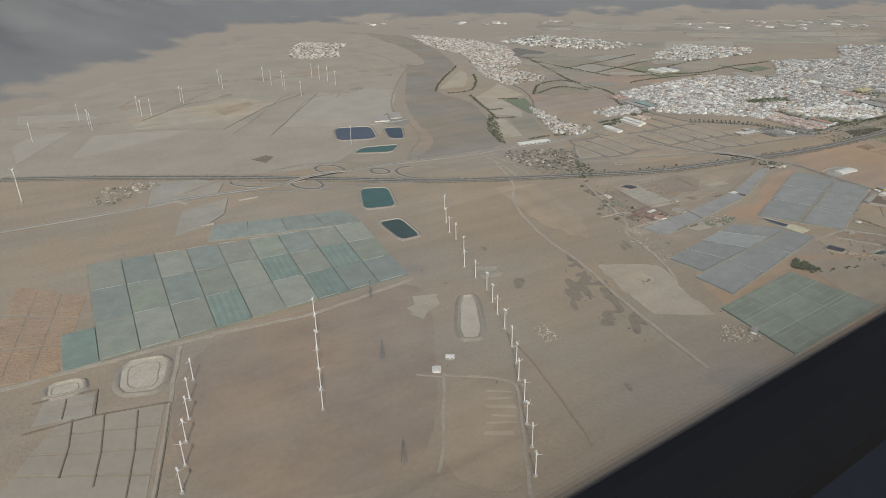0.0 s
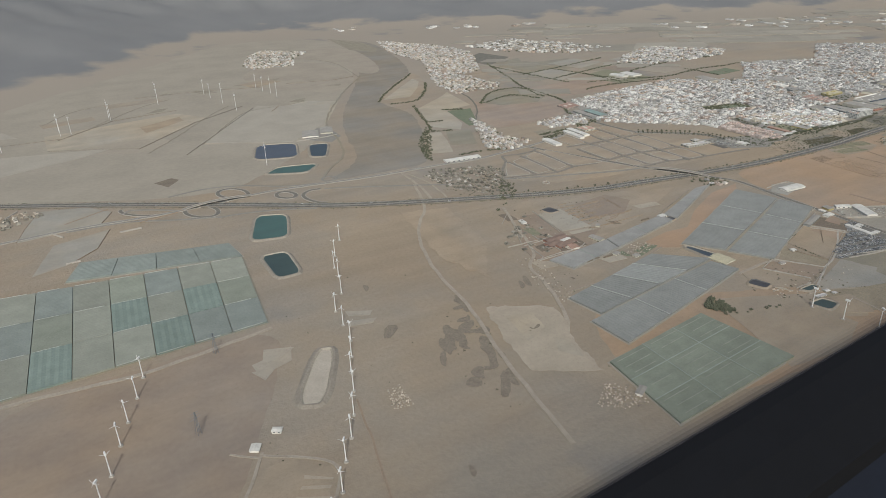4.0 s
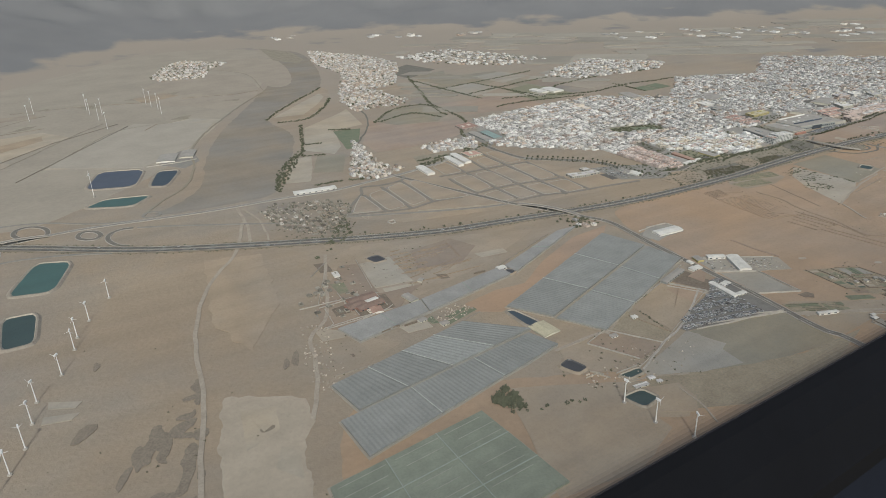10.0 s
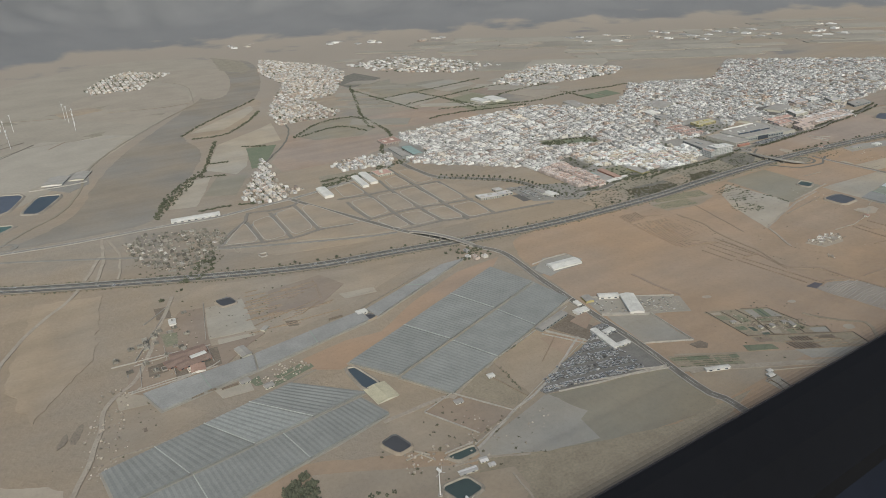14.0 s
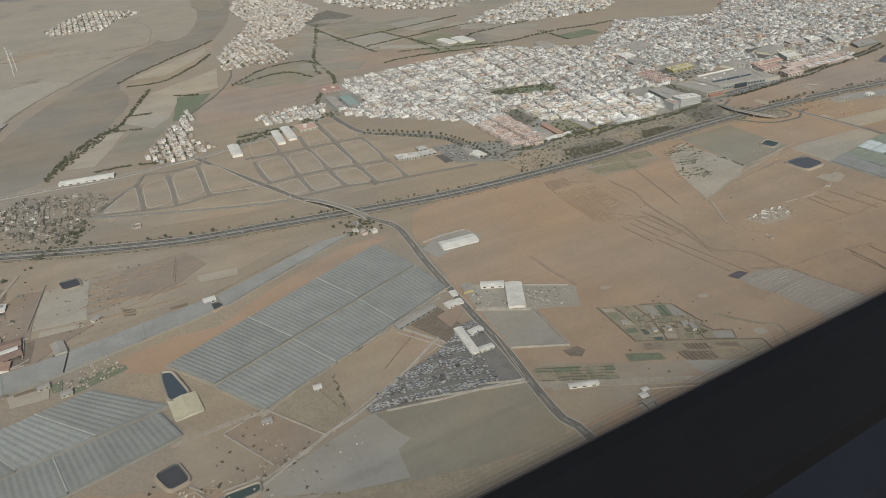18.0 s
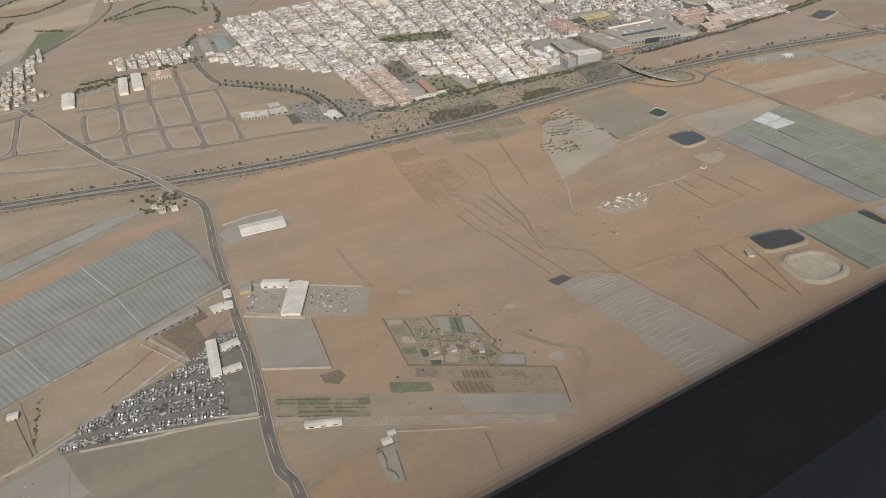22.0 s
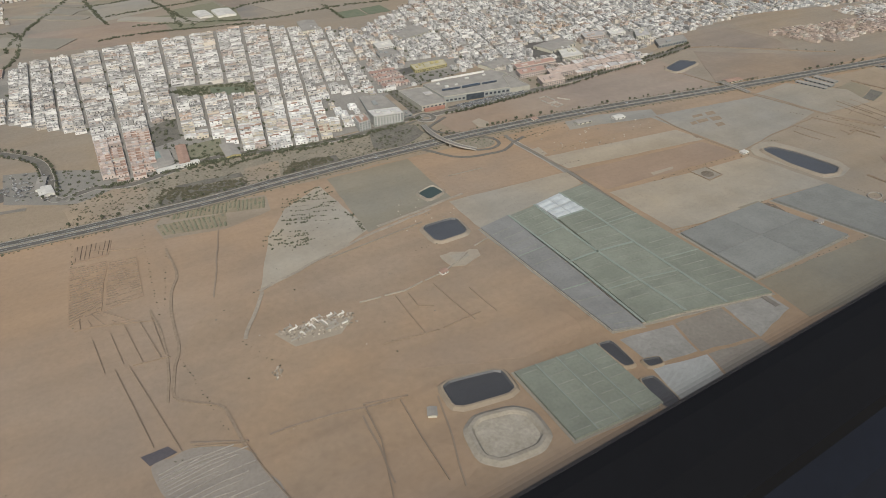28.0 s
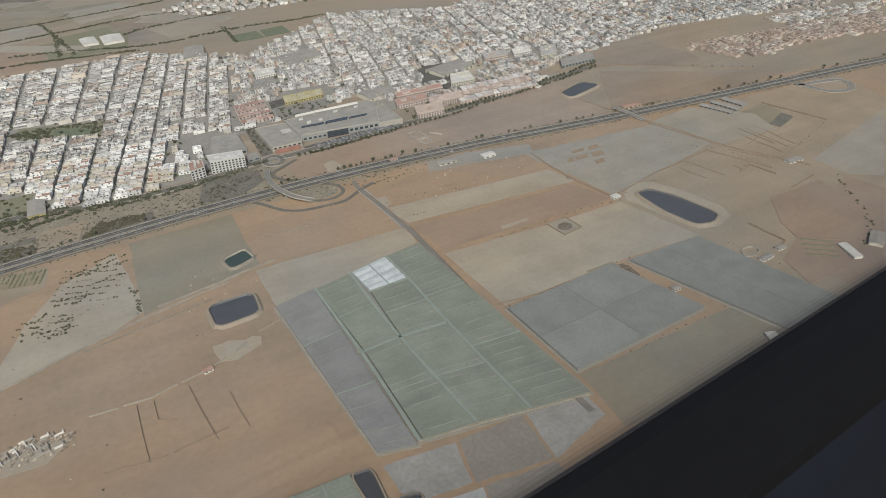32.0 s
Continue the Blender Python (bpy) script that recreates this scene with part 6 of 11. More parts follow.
hall([(1043.5, 652.8), (1050.8, 655.4), (1048.4, 618.7), (1040.4, 616.6)], 4, 'red_wall', 'tile_roof', 'low red-brown tiled school block')
hall([(1075.4, 634.2), (1085.6, 642.5), (1086.2, 613.6), (1074.2, 610.7)], 4, 'yellow_wall', 'grey_roof', 'low yellow municipal building')
hall([(942.4, 628), (951.9, 628.6), (953.8, 614.3), (944.8, 613.4)], 4, 'white_wall', 'white_roof', 'white pavilion in a car park')
hall([(1023.2, 619.2), (1054.4, 620.7), (1054.4, 614.6), (1023.1, 611.1)], 3, 'white_wall', 'white_roof', 'long low white wall building')
SCHOOL_YARDS = [(1030.3, 710.8), (1055.9, 726.5), (1052.8, 668.4), (1085.6, 649.6), (1084, 599.9), (1032.2, 597.3), (1021.1, 609.1)]
soil([(1228.8, 659.5), (1255.7, 664.1), (1248.4, 634.5), (1225.4, 635)], 'tan_soil', 'bare square in the town')
RAMP_GREEN = [(1188.3, 588.1), (1223.1, 597), (1233.8, 598.9), (1212.9, 577.7), (1185.9, 568.7)]
PARKING = [(920.6, 667), (955.5, 657.3), (954.8, 603.2), (921.4, 620.2)]
GARDEN_PARK = [(958.5, 655.4), (992.9, 635.7), (1003.9, 590.5), (989.7, 586.2), (957.7, 598)]
SQUARE = [(1187.7, 695), (1217.5, 694.8), (1213.1, 666.4), (1186.1, 662.7)]
BUSH_MORE = [[(1093.1, 516.3), (1125.9, 527.1)], [(1095.2, 521.4), (1117, 523.9)], [(1085, 497.1), (1109.7, 490.6)], [(1085, 491), (1106.6, 486.5)], [(1068, 472.6), (1089.6, 465)], [(1066, 465.6), (1075.9, 467.7)], [(1078.7, 460.8), (1092.6, 462)], [(1124.6, 486.8), (1125.2, 456.9)], [(1071, 480.7), (1082, 485.9)], [(1077.7, 466.8), (1090.6, 468.1)], [(1103.8, 503.5), (1122.8, 504.8)], [(1073.9, 474.8), (1089.8, 476)]]
BUSH_DASHES = [[(1092.5, 525.9), (1109.9, 519.6)], [(1111.5, 514.8), (1127, 509.7)], [(1090.8, 520.3), (1108, 514.1)], [(1109.6, 509.4), (1124.9, 504.2)], [(1089.1, 514.9), (1106.2, 508.6)], [(1107.8, 504), (1122.9, 498.9)], [(1087.2, 508.8), (1104.1, 502.6)], [(1105.7, 498.1), (1120.6, 493)], [(1085.4, 502.8), (1102.1, 496.7)], [(1103.7, 492.2), (1118.4, 487.2)], [(1083.6, 497), (1100.1, 490.9)], [(1101.7, 486.5), (1116.3, 481.5)], [(1068.6, 489.1), (1079.4, 485.4)], [(1080.9, 482), (1094.2, 476.8)], [(1067.1, 483.6), (1077.7, 479.9)], [(1079.3, 476.6), (1092.4, 471.4)], [(1065.6, 478.3), (1076.1, 474.6)], [(1077.6, 471.3), (1090.6, 466.2)], [(1064, 472.4), (1074.3, 468.7)], [(1075.8, 465.5), (1088.7, 460.4)]]
BUSH_ROWS = [[(1095.1, 517.4), (1127.9, 520)], [(1085, 495), (1104.8, 493.4)], [(1080.8, 472.9), (1094.7, 474.2)], [(1080.7, 463.8), (1094.6, 465.1)], [(1126.5, 487), (1126.2, 459.9)], [(1103, 515.5), (1125.9, 518)], [(1104.1, 526.6), (1120.1, 531)], [(1071.9, 476.8), (1077.9, 484.9)]]
PYLONS = [(141.1, 295), (176.5, 398.3), (207.2, 486.6)]
# more plots, tracks and yards
soil([(565.5, 335.9), (624.2, 313.4), (629.5, 288.7), (630.4, 261.7), (591.3, 245.5), (539, 251.5), (555.9, 303.4)], 'tan_soil', 'tan fallow field below a grove')
soil([(653.8, 307.7), (689.6, 292.1), (724.2, 280.8), (765.5, 270.4), (826.5, 269.2), (773.5, 253.3), (687.3, 252.5), (638, 275)], 'garden_soil', 'olive-tan fallow field below a grey field')
soil([(649, 297.3), (666.9, 291.9), (665.5, 275.9), (654.4, 264.5), (633.3, 278)], 'tan_soil', 'pale tan field beside a pond')
soil([(657.2, 314.8), (719.3, 333.2), (724.6, 326.2), (720.1, 284.6), (690.9, 291.2), (656.6, 308)], 'grey_soil', 'pale grey field beside a scrapyard')
soil([(633.9, 375.8), (647.6, 356.3), (665.2, 323.9), (658.7, 319.4), (642.4, 321.6), (629.2, 330.1), (622.3, 351.8)], 'tan_soil', 'tan ground between net and ponds')
soil([(649.2, 359.1), (670.8, 365.9), (694.4, 330.8), (666.6, 324.8)], 'brown_soil', 'brown plot inside pale walls')
soil([(673.5, 366.9), (704.7, 380.1), (711.5, 338.3), (695.9, 331.7)], 'garden_soil', 'dull tan plot with a shed')
soil([(712.6, 381.3), (762.9, 398.5), (781.3, 369.2), (730.4, 345.9), (712.1, 337.9)], 'tan_soil', 'tan fallow field between walls')
soil([(756.4, 387.9), (770.9, 387.3), (779.7, 370.3), (757.3, 361.1)], 'warm_brown', 'brown fallow plot between walls')
hall([(668.8, 358.3), (673.7, 357.7), (673.1, 354.1), (668.2, 354.6)], 2.5, 'white_wall', 'grey_roof', 'small shed inside a walled plot')
hall([(700.8, 370.2), (704.9, 369.7), (703.7, 366), (699.7, 366.4)], 2.5, 'white_wall', 'white_roof', 'small white hut beside a pit')
hall([(653.9, 306.1), (657.7, 305.2), (657.2, 302.3), (653.2, 302.8)], 2.5, 'cream_wall', 'flat_roof', 'small pale farm hut beside a pond')
hall([(655.8, 300.1), (659, 299.5), (658.6, 297.2), (655.3, 297.8)], 2.5, 'cream_wall', 'flat_roof', 'small pale farm hut beside a pond')
hall([(639.4, 303.4), (649.3, 302.2), (648.6, 299.5), (638.7, 300.4)], 2.5, 'cream_wall', 'flat_roof', 'small pale farm hut beside a pond')
BUSH_MORE += [[(675, 366.7), (689.1, 373.4), (703.9, 379)], [(717.3, 383), (736.5, 390.6)], [(661.2, 325.3), (660.5, 318.2)], [(668.5, 366.7), (658.1, 362.6)], [(713.6, 374.1), (709.7, 346.5)]]
soil([(-43.1, 1411.5), (59.7, 1366.7), (80.1, 1314.2), (-44.6, 1342.9)], 'upland_pale', 'pale walled field on the upland')
soil([(19.8, 1079.5), (57.8, 1195.4), (206.7, 1149.1), (158.3, 1121), (36.3, 1078.3)], 'upland_pale', 'pale walled field on the upland')
soil([(325.3, 1095.4), (467.4, 1295), (583.4, 1221.1), (521.3, 1089.4), (443.3, 1016.4)], 'upland_pale', 'pale walled field on the upland')
soil([(-53.5, 1190.9), (-22.3, 1252.5), (33.3, 1243.9), (6.6, 1194.9), (-47.2, 1089.3)], 'upland_pale', 'pale walled field on the upland')
soil([(113.3, 1392.6), (198.3, 1401.6), (202.8, 1370), (118.6, 1357.4)], 'tan_soil', 'tan fallow patch on the upland')
soil([(225.1, 1494.7), (325.9, 1493.2), (328.4, 1456.6), (228.4, 1453.6)], 'tan_soil', 'tan fallow patch on the upland')
soil([(495.5, 1526.8), (557.4, 1550.8), (578.9, 1500.9), (507.8, 1469.8)], 'tan_soil', 'tan fallow patch on the upland')
soil([(259.9, 1261.6), (330.8, 1299.5), (331.6, 1265.6), (263.2, 1214.7)], 'tan_soil', 'tan fallow patch on the upland')
soil([(819.8, 415.5), (853.9, 398), (879.7, 381.6), (867.2, 361), (842.6, 371.1), (814.5, 388.5)], 'grey_soil', 'grey yard of a warehouse with stored goods')
GOODS_YARD = [(853.9, 393.8), (877.3, 379.9), (866.9, 363.4), (845.8, 373.1)]
TRUCK_YARD = [(820, 408.2), (837.2, 400.9), (833.4, 382.3), (816, 389.8)]
soil([(819.9, 479.1), (839.9, 494.4), (862.2, 486.3), (866.8, 472.9), (823.9, 461.7)], 'grey_soil', 'grey yard round a white warehouse')
soil([(501.3, 509.4), (531.3, 554.1), (547.8, 579.1), (563.7, 574.9), (556.6, 510.3), (595.1, 506.8), (582.4, 498.9), (555.7, 476.2), (508.3, 471), (497.4, 482.2)], 'brown_soil', 'brown ground round a farm')
soil([(527.4, 508.9), (560.4, 507.9), (558, 482.4), (528.1, 482.9)], 'stain', 'dark yard between barns')
soil([(617.1, 572.8), (663.7, 577.8), (674.8, 548.5), (642.7, 522.9), (606.5, 534.3)], 'brown_soil', 'brown fallow ground with dark furrows')
hall([(883.4, 853.6), (894.7, 854), (897.8, 903.8), (886.8, 904.9)], 4, 'grey_wall', 'grey_roof', 'grey-roofed market hall at the town edge')
hall([(899.8, 850.4), (912.8, 853.7), (915.8, 895.7), (902.7, 895.9)], 4, 'grey_wall', 'teal_roof', 'teal-roofed market hall at the town edge')
soil([(875.5, 847.1), (935.8, 852.5), (939.8, 902), (881, 911.2)], 'old_asphalt', 'asphalt yard of market halls')
soil([(1123.8, 1141.5), (1182.3, 1156.5), (1193.1, 1060.2), (1136.9, 1035.8)], 'olive_crop', 'dull green sports ground beyond the town')
soil([(1307.9, 1003.1), (1342.2, 1006.7), (1343.4, 968.4), (1309.1, 969.5)], 'green_crop', 'green sports pitch beyond the town')
soil([(1346.7, 1006.6), (1377.8, 1010.5), (1377.2, 971.9), (1345.4, 970.1)], 'green_crop', 'green sports pitch beyond the town')
soil([(1226.4, 1110), (1297.2, 1122), (1310.6, 1053.5), (1243.2, 1047.4)], 'upland_tan', 'pale sports track beyond the town')
soil([(1017.7, 1232.2), (1102.6, 1240), (1118.4, 1159.8), (1030.9, 1123)], 'grey_soil', 'far bare field plain beyond the town')
soil([(1031.9, 1338.8), (1117.9, 1358.5), (1134.2, 1263.6), (1045.5, 1247.1)], 'olive_soil', 'far bare field plain beyond the town')
soil([(1137, 1296.2), (1219.9, 1311.7), (1240.4, 1233), (1150.8, 1201.1)], 'grey_soil', 'far bare field plain beyond the town')
soil([(1016.2, 1468.8), (1102.6, 1532.6), (1122.8, 1430.4), (1024.4, 1366.7)], 'dark_scrub', 'far bare field plain beyond the town')
soil([(1184.7, 1173.8), (1256.4, 1188.9), (1277.5, 1138.2), (1197.1, 1108.1)], 'brown_soil', 'far bare field plain beyond the town')
soil([(1266.8, 1243.1), (1348.8, 1262.7), (1373.5, 1191.2), (1292.1, 1168)], 'grey_soil', 'far bare field plain beyond the town')
FAR_HEDGES = [[(1064.9, 1076.3), (1117.1, 1062.9), (1215, 1024), (1274.9, 1029.1), (1336.2, 1036.6), (1396.3, 1029.4), (1446.4, 1032.2)], [(1117.8, 1153.2), (1118.4, 1041.2)], [(1017.8, 1225), (1102.6, 1240), (1195.8, 1256.5), (1273.3, 1276.4)], [(1037, 1103.4), (1024.6, 1226.8), (1017, 1350.9)], [(1195.6, 1098.7), (1227.5, 1116.4), (1298.9, 1128.8), (1358.4, 1139.2)], [(1311.4, 1056.5), (1309.1, 969.5)], [(1102.6, 1240), (1117.8, 1153.2), (1134, 1038)], [(1019.1, 1027.3), (1065.7, 1033.8), (1138.7, 1022.8), (1201.7, 1009.7)]]
soil([(446.5, 661.3), (497.2, 645.3), (482.6, 542.8), (442.5, 481.8), (426.6, 531.8)], 'tan_soil', 'broad dusty patch of the dry river bed')
PARK_CARS = [(1280.4, 620.1), (1342.3, 622.1), (1362.6, 620.7), (1353.6, 614.2), (1317.6, 613.3), (1285.6, 610.8)]
soil([(1274, 621.6), (1344.1, 625.7), (1366.1, 623.1), (1356, 612.5), (1315.5, 608.8), (1276.2, 606.1)], 'asphalt', 'asphalt car park of the shopping centre')
soil([(1441, 751.4), (1480, 744.3), (1450.5, 693.3), (1420.7, 698)], 'asphalt', 'dark asphalt yard beside a stadium')
soil([(1428.9, 689.8), (1445, 688.6), (1438.9, 667.9), (1424.2, 664.6)], 'asphalt', 'dark asphalt yard between houses')
soil([(1475.8, 734.9), (1495.9, 729.7), (1499.6, 697.7), (1469, 692.9)], 'pale_soil', 'bare pale square at the edge of the town')
soil([(1481.1, 690.6), (1504.4, 689.3), (1500.8, 669.2), (1475.2, 666.4)], 'tan_soil', 'bare tan plot between houses')
soil([(1508.5, 700.5), (1516.9, 680), (1506.9, 675.9), (1500.9, 694.4)], 'green_crop', 'small green tennis court')
soil([(1519.8, 661.8), (1564.2, 673), (1554.6, 656.4), (1516.9, 644.1)], 'tan_soil', 'bare tan plot at the edge of the town')
soil([(1280.1, 739.7), (1294.9, 742.7), (1293.5, 726.2), (1277.6, 720.9)], 'asphalt', 'dark asphalt court')
soil([(1280.3, 720.8), (1330.4, 717), (1331.3, 702.8), (1274.2, 688.1)], 'old_asphalt', 'asphalt car park with trees')
soil([(1243.3, 690.1), (1253, 688.1), (1249.5, 624.5), (1240.2, 622.7)], 'street', 'wide town street')
soil([(1193, 616.1), (1230.8, 599.2), (1229.4, 581.9), (1204.2, 564.9), (1180.6, 569.9)], 'dark_scrub', 'dry roadside garden')
OVERPASS = [(1235.7, 594.7), (1232.3, 580), (1231.3, 564.5), (1233.7, 549.6), (1240, 536.8), (1249.3, 528.6)]
lane([(1249.3, 528.6), (1259.1, 525.1), (1268.2, 527.6), (1272.7, 533.4), (1271.9, 541.8), (1265.3, 549.6), (1255, 554.2), (1243.7, 556.2)], 2.6, 'street', 'curved asphalt slip road')
lane([(1260.9, 601.8), (1250.5, 595.9), (1240.5, 590.2), (1237.7, 584.7), (1239.6, 576.3), (1249, 567.5), (1272.1, 556.7), (1306.7, 551.5)], 2.6, 'street', 'curved asphalt slip road')
lane([(1229.4, 581.9), (1220.4, 575.1), (1207.4, 568.2), (1191.6, 564.8)], 2.6, 'street', 'curved asphalt slip road')
lane([(1209.5, 555), (1217.7, 544.3), (1227.2, 527.8), (1238.9, 520.1), (1252.9, 517.9), (1267.9, 517.2), (1281.9, 526.1), (1295.3, 531.7)], 2.6, 'street', 'curved asphalt slip road')
lane([(1234.7, 606.7), (1225.5, 604.1), (1211.7, 603.5), (1195.1, 607.5)], 2.6, 'street', 'curved asphalt slip road')
LOOP_GREEN = [(1237.7, 555.7), (1259.9, 549.8), (1270.4, 540.5), (1267.6, 531.3), (1255.8, 529.5), (1241, 541.5)]
soil([(1234.2, 558), (1260.3, 550.7), (1271.5, 540.9), (1269.4, 531.2), (1257.1, 527.5), (1240.3, 539.8)], 'scrub_soil', 'dry garden inside a slip road loop')
soil([(1363.3, 417.3), (1378.4, 417.5), (1379.2, 402.3), (1365, 400.3)], 'grey_soil', 'square grey pad with a round pit')
soil([(1375.2, 405.8), (1373.1, 404.3), (1370.6, 403.9), (1368.2, 404.7), (1366.7, 406.4), (1366.4, 408.7), (1367.4, 411), (1369.5, 412.5), (1372.1, 413), (1374.5, 412.2), (1376, 410.4), (1376.3, 408.1)], 'stain', 'round dark pit in a grey pad')
track([(1568.6, 451.3), (1568, 408.1)], 0.9, 'gully', 'dark worn furrow of a field')
track([(1580.9, 454.5), (1579.2, 410.8)], 0.9, 'gully', 'dark worn furrow of a field')
track([(1591.2, 454.8), (1588.5, 412.3)], 0.9, 'gully', 'dark worn furrow of a field')
track([(1498.4, 438.1), (1506, 404.5)], 0.9, 'gully', 'dark worn furrow of a field')
track([(1488.7, 430.1), (1492.7, 407.8)], 0.9, 'gully', 'dark worn furrow of a field')
track([(1522.3, 413.3), (1521.6, 401.9)], 0.9, 'gully', 'dark worn furrow of a field')
FIELD_HEDGES += [[(1646.1, 429.8), (1600.2, 415.1), (1561.7, 402.3)], [(1632.3, 482.4), (1639.7, 460.1), (1644.5, 437.2)], [(1556.4, 350.8), (1539.5, 336.7), (1531, 328)]]
soil([(1598, 476.7), (1599.8, 448.7), (1635.2, 463.3), (1632.3, 482.4)], 'olive_soil', 'grey-olive plot with market beds')
soil([(1603.3, 449.3), (1605, 440.5), (1631.5, 449.6), (1630, 460.4)], 'dark_scrub', 'dull dark plot')
hall([(1557.5, 397.7), (1569.9, 396.7), (1566.7, 391.5), (1553.6, 392)], 2.5, 'white_wall', 'grey_roof', 'small farm hut beside a field road')
hall([(1420.2, 423.1), (1425.2, 422.9), (1423.5, 418.9), (1418, 418.5)], 2.5, 'white_wall', 'white_roof', 'small white hut at a field corner')
hall([(1534.3, 545.8), (1551.4, 544.2), (1548.7, 537.2), (1530.9, 537.9)], 2.5, 'cream_wall', 'tile_roof', 'low walled house beside the motorway')
track([(1584.7, 643.2), (1608.2, 632.6), (1654.1, 593.3), (1703.4, 551.5)], 3.2, 'gully', 'brown tree-lined road across the plain')
track([(1517.8, 610.3), (1511.6, 587.7), (1516.6, 580.3), (1523.5, 539.7)], 1.2, 'gully', 'dark worn field edge')
soil([(812, 322.9), (851.9, 301.6), (845.9, 286.9), (808, 307)], 'garden_soil', 'brown ground of vegetable beds')
soil([(820.9, 316.3), (833.9, 309.9), (832.7, 305), (819.9, 311.3)], 'green_crop', 'small garden bed')
soil([(819, 308.6), (833.9, 302), (831.8, 296.2), (817.4, 303.3)], 'crop_rows', 'small garden bed')
soil([(811.8, 320.5), (819.7, 316.9), (818.5, 312.8), (810.9, 316.2)], 'olive_crop', 'small garden bed')
soil([(835.8, 305.7), (839.1, 304.2), (835.8, 294), (832.7, 295.7)], 'olive_crop', 'small garden bed')
soil([(845.7, 302.6), (851.3, 300.3), (849.7, 296.4), (844.7, 298.4)], 'green_crop', 'small garden bed')
soil([(837.3, 297.8), (848.2, 292.5), (846.9, 289.4), (836.4, 294)], 'olive_crop', 'small garden bed')
soil([(840.9, 270.3), (853, 274.9), (847.6, 250.3), (840.4, 252.3)], 'grey_soil', 'grey yard with animal pens')
hall([(845.8, 273.9), (849.8, 273.8), (849.6, 270.4), (845.7, 270.4)], 2.5, 'grey_wall', 'white_roof', 'small tin hut beside pens')
hall([(849.9, 276.6), (853.1, 276.3), (852.7, 274.3), (849.6, 274.6)], 2.5, 'white_wall', 'white_roof', 'small tin hut beside pens')
soil([(835.4, 325.6), (844.9, 324.7), (846.5, 319.4), (841.6, 315.6), (835.9, 319.6)], 'stain', 'dark yard with stored scrap')
soil([(862.9, 303.9), (870.9, 299.4), (868.8, 294.8), (860.7, 298.8)], 'olive_crop', 'small dull green irrigated field')
track([(810, 302.2), (824, 296.7), (855.6, 280.8), (900.4, 257.7)], 2.0, 'dirt_road', 'pale dusty dirt track')
soil([(789, 394.8), (806.9, 401.1), (808.5, 391.9), (792, 380.2)], 'clay_soil', 'red-brown paved forecourt')
hall([(798.9, 403.9), (805.3, 404.9), (806.5, 399.1), (800.1, 398.2)], 3, 'white_wall', 'white_roof', 'small white workshop beside the road')
hall([(806.9, 403.9), (811, 403.9), (810.4, 398.6), (806.4, 398.6)], 3, 'white_wall', 'white_roof', 'small white workshop beside the road')
hall([(808.4, 414.8), (812.4, 414.3), (811.8, 408.7), (808.1, 409.1)], 3, 'white_wall', 'white_roof', 'small white workshop beside the road')
soil([(957.5, 587.6), (990.8, 602.7), (1013.5, 593.5), (1008.4, 558.1), (961.8, 555.6)], 'tan_soil', 'dry tan verge with palm bushes')
soil([(1081.6, 587.9), (1108.2, 589.4), (1100.7, 552.9), (1076.2, 553.9)], 'tan_soil', 'dry tan verge with palm bushes')
PALM_VERGE = [(961.9, 585), (992.2, 597.9), (1011.5, 590.6), (1007.3, 560.5), (965.3, 556.9)]
PALM_PLOT = [(1082.6, 585.1), (1106.6, 586.9), (1099.8, 555.5), (1077.6, 556.1)]
hall([(1022.8, 646.9), (1034.4, 649.8), (1034.9, 637.4), (1023.4, 633.5)], 4, 'cream_wall', 'teal_roof', 'school hall with a faded teal roof')
hall([(1021.2, 630.2), (1035.1, 633.6), (1035.3, 619.6), (1022.1, 617.2)], 4, 'grey_wall', 'grey_roof', 'low grey school hall')
soil([(1046.4, 654), (1079.5, 656.7), (1076.7, 628.6), (1046.5, 625.8)], 'olive_crop', 'dull green schoolyard')
soil([(1275.6, 581.4), (1284.3, 584.5), (1287.4, 572.1), (1281.4, 564.9), (1274.3, 567.2)], 'pale_sand', 'heap of pale sand')
hall([(1320.7, 559.6), (1325.9, 560), (1325.4, 555.2), (1320.2, 554.8)], 3, 'white_wall', 'tile_roof', 'small white house with a tree')
track([(1415.8, 510.2), (1415.4, 465.7), (1421.1, 424.6)], 1.2, 'gully', 'dark worn field edge')
track([(1423.3, 424.2), (1466.7, 433.3), (1524, 440.9)], 1.2, 'gully', 'dark worn field edge')
track([(1414.8, 465), (1412.9, 458.3)], 1.2, 'gully', 'dark worn field edge')
track([(1528, 503.9), (1537.6, 458.7)], 1.2, 'gully', 'dark worn field edge')
track([(1525.7, 442.4), (1532.7, 422.1), (1541.1, 394.5)], 1.2, 'gully', 'dark worn field edge')
soil([(1402.3, 300), (1407.1, 299.6), (1405.9, 271.1), (1400, 270.3)], 'stain', 'long dark ditch beside a net')
soil([(1365.1, 356.5), (1374.9, 354.7), (1373.8, 343.8), (1368, 343.2)], 'stain', 'long dark ditch beside a net')
hall([(1440.4, 320.1), (1448.7, 320.8), (1447.9, 317.5), (1438.9, 316.6)], 2.5, 'white_wall', 'grey_roof', 'small farm hut beside a field')
hall([(1456.9, 323.3), (1462.2, 323), (1460.5, 320.2), (1455.5, 320.3)], 2.5, 'white_wall', 'grey_roof', 'small farm hut beside a field')
hall([(1378.6, 325.5), (1382.9, 325.5), (1381.9, 322.1), (1377.6, 322.2)], 2.5, 'white_wall', 'grey_roof', 'small farm hut beside a field')
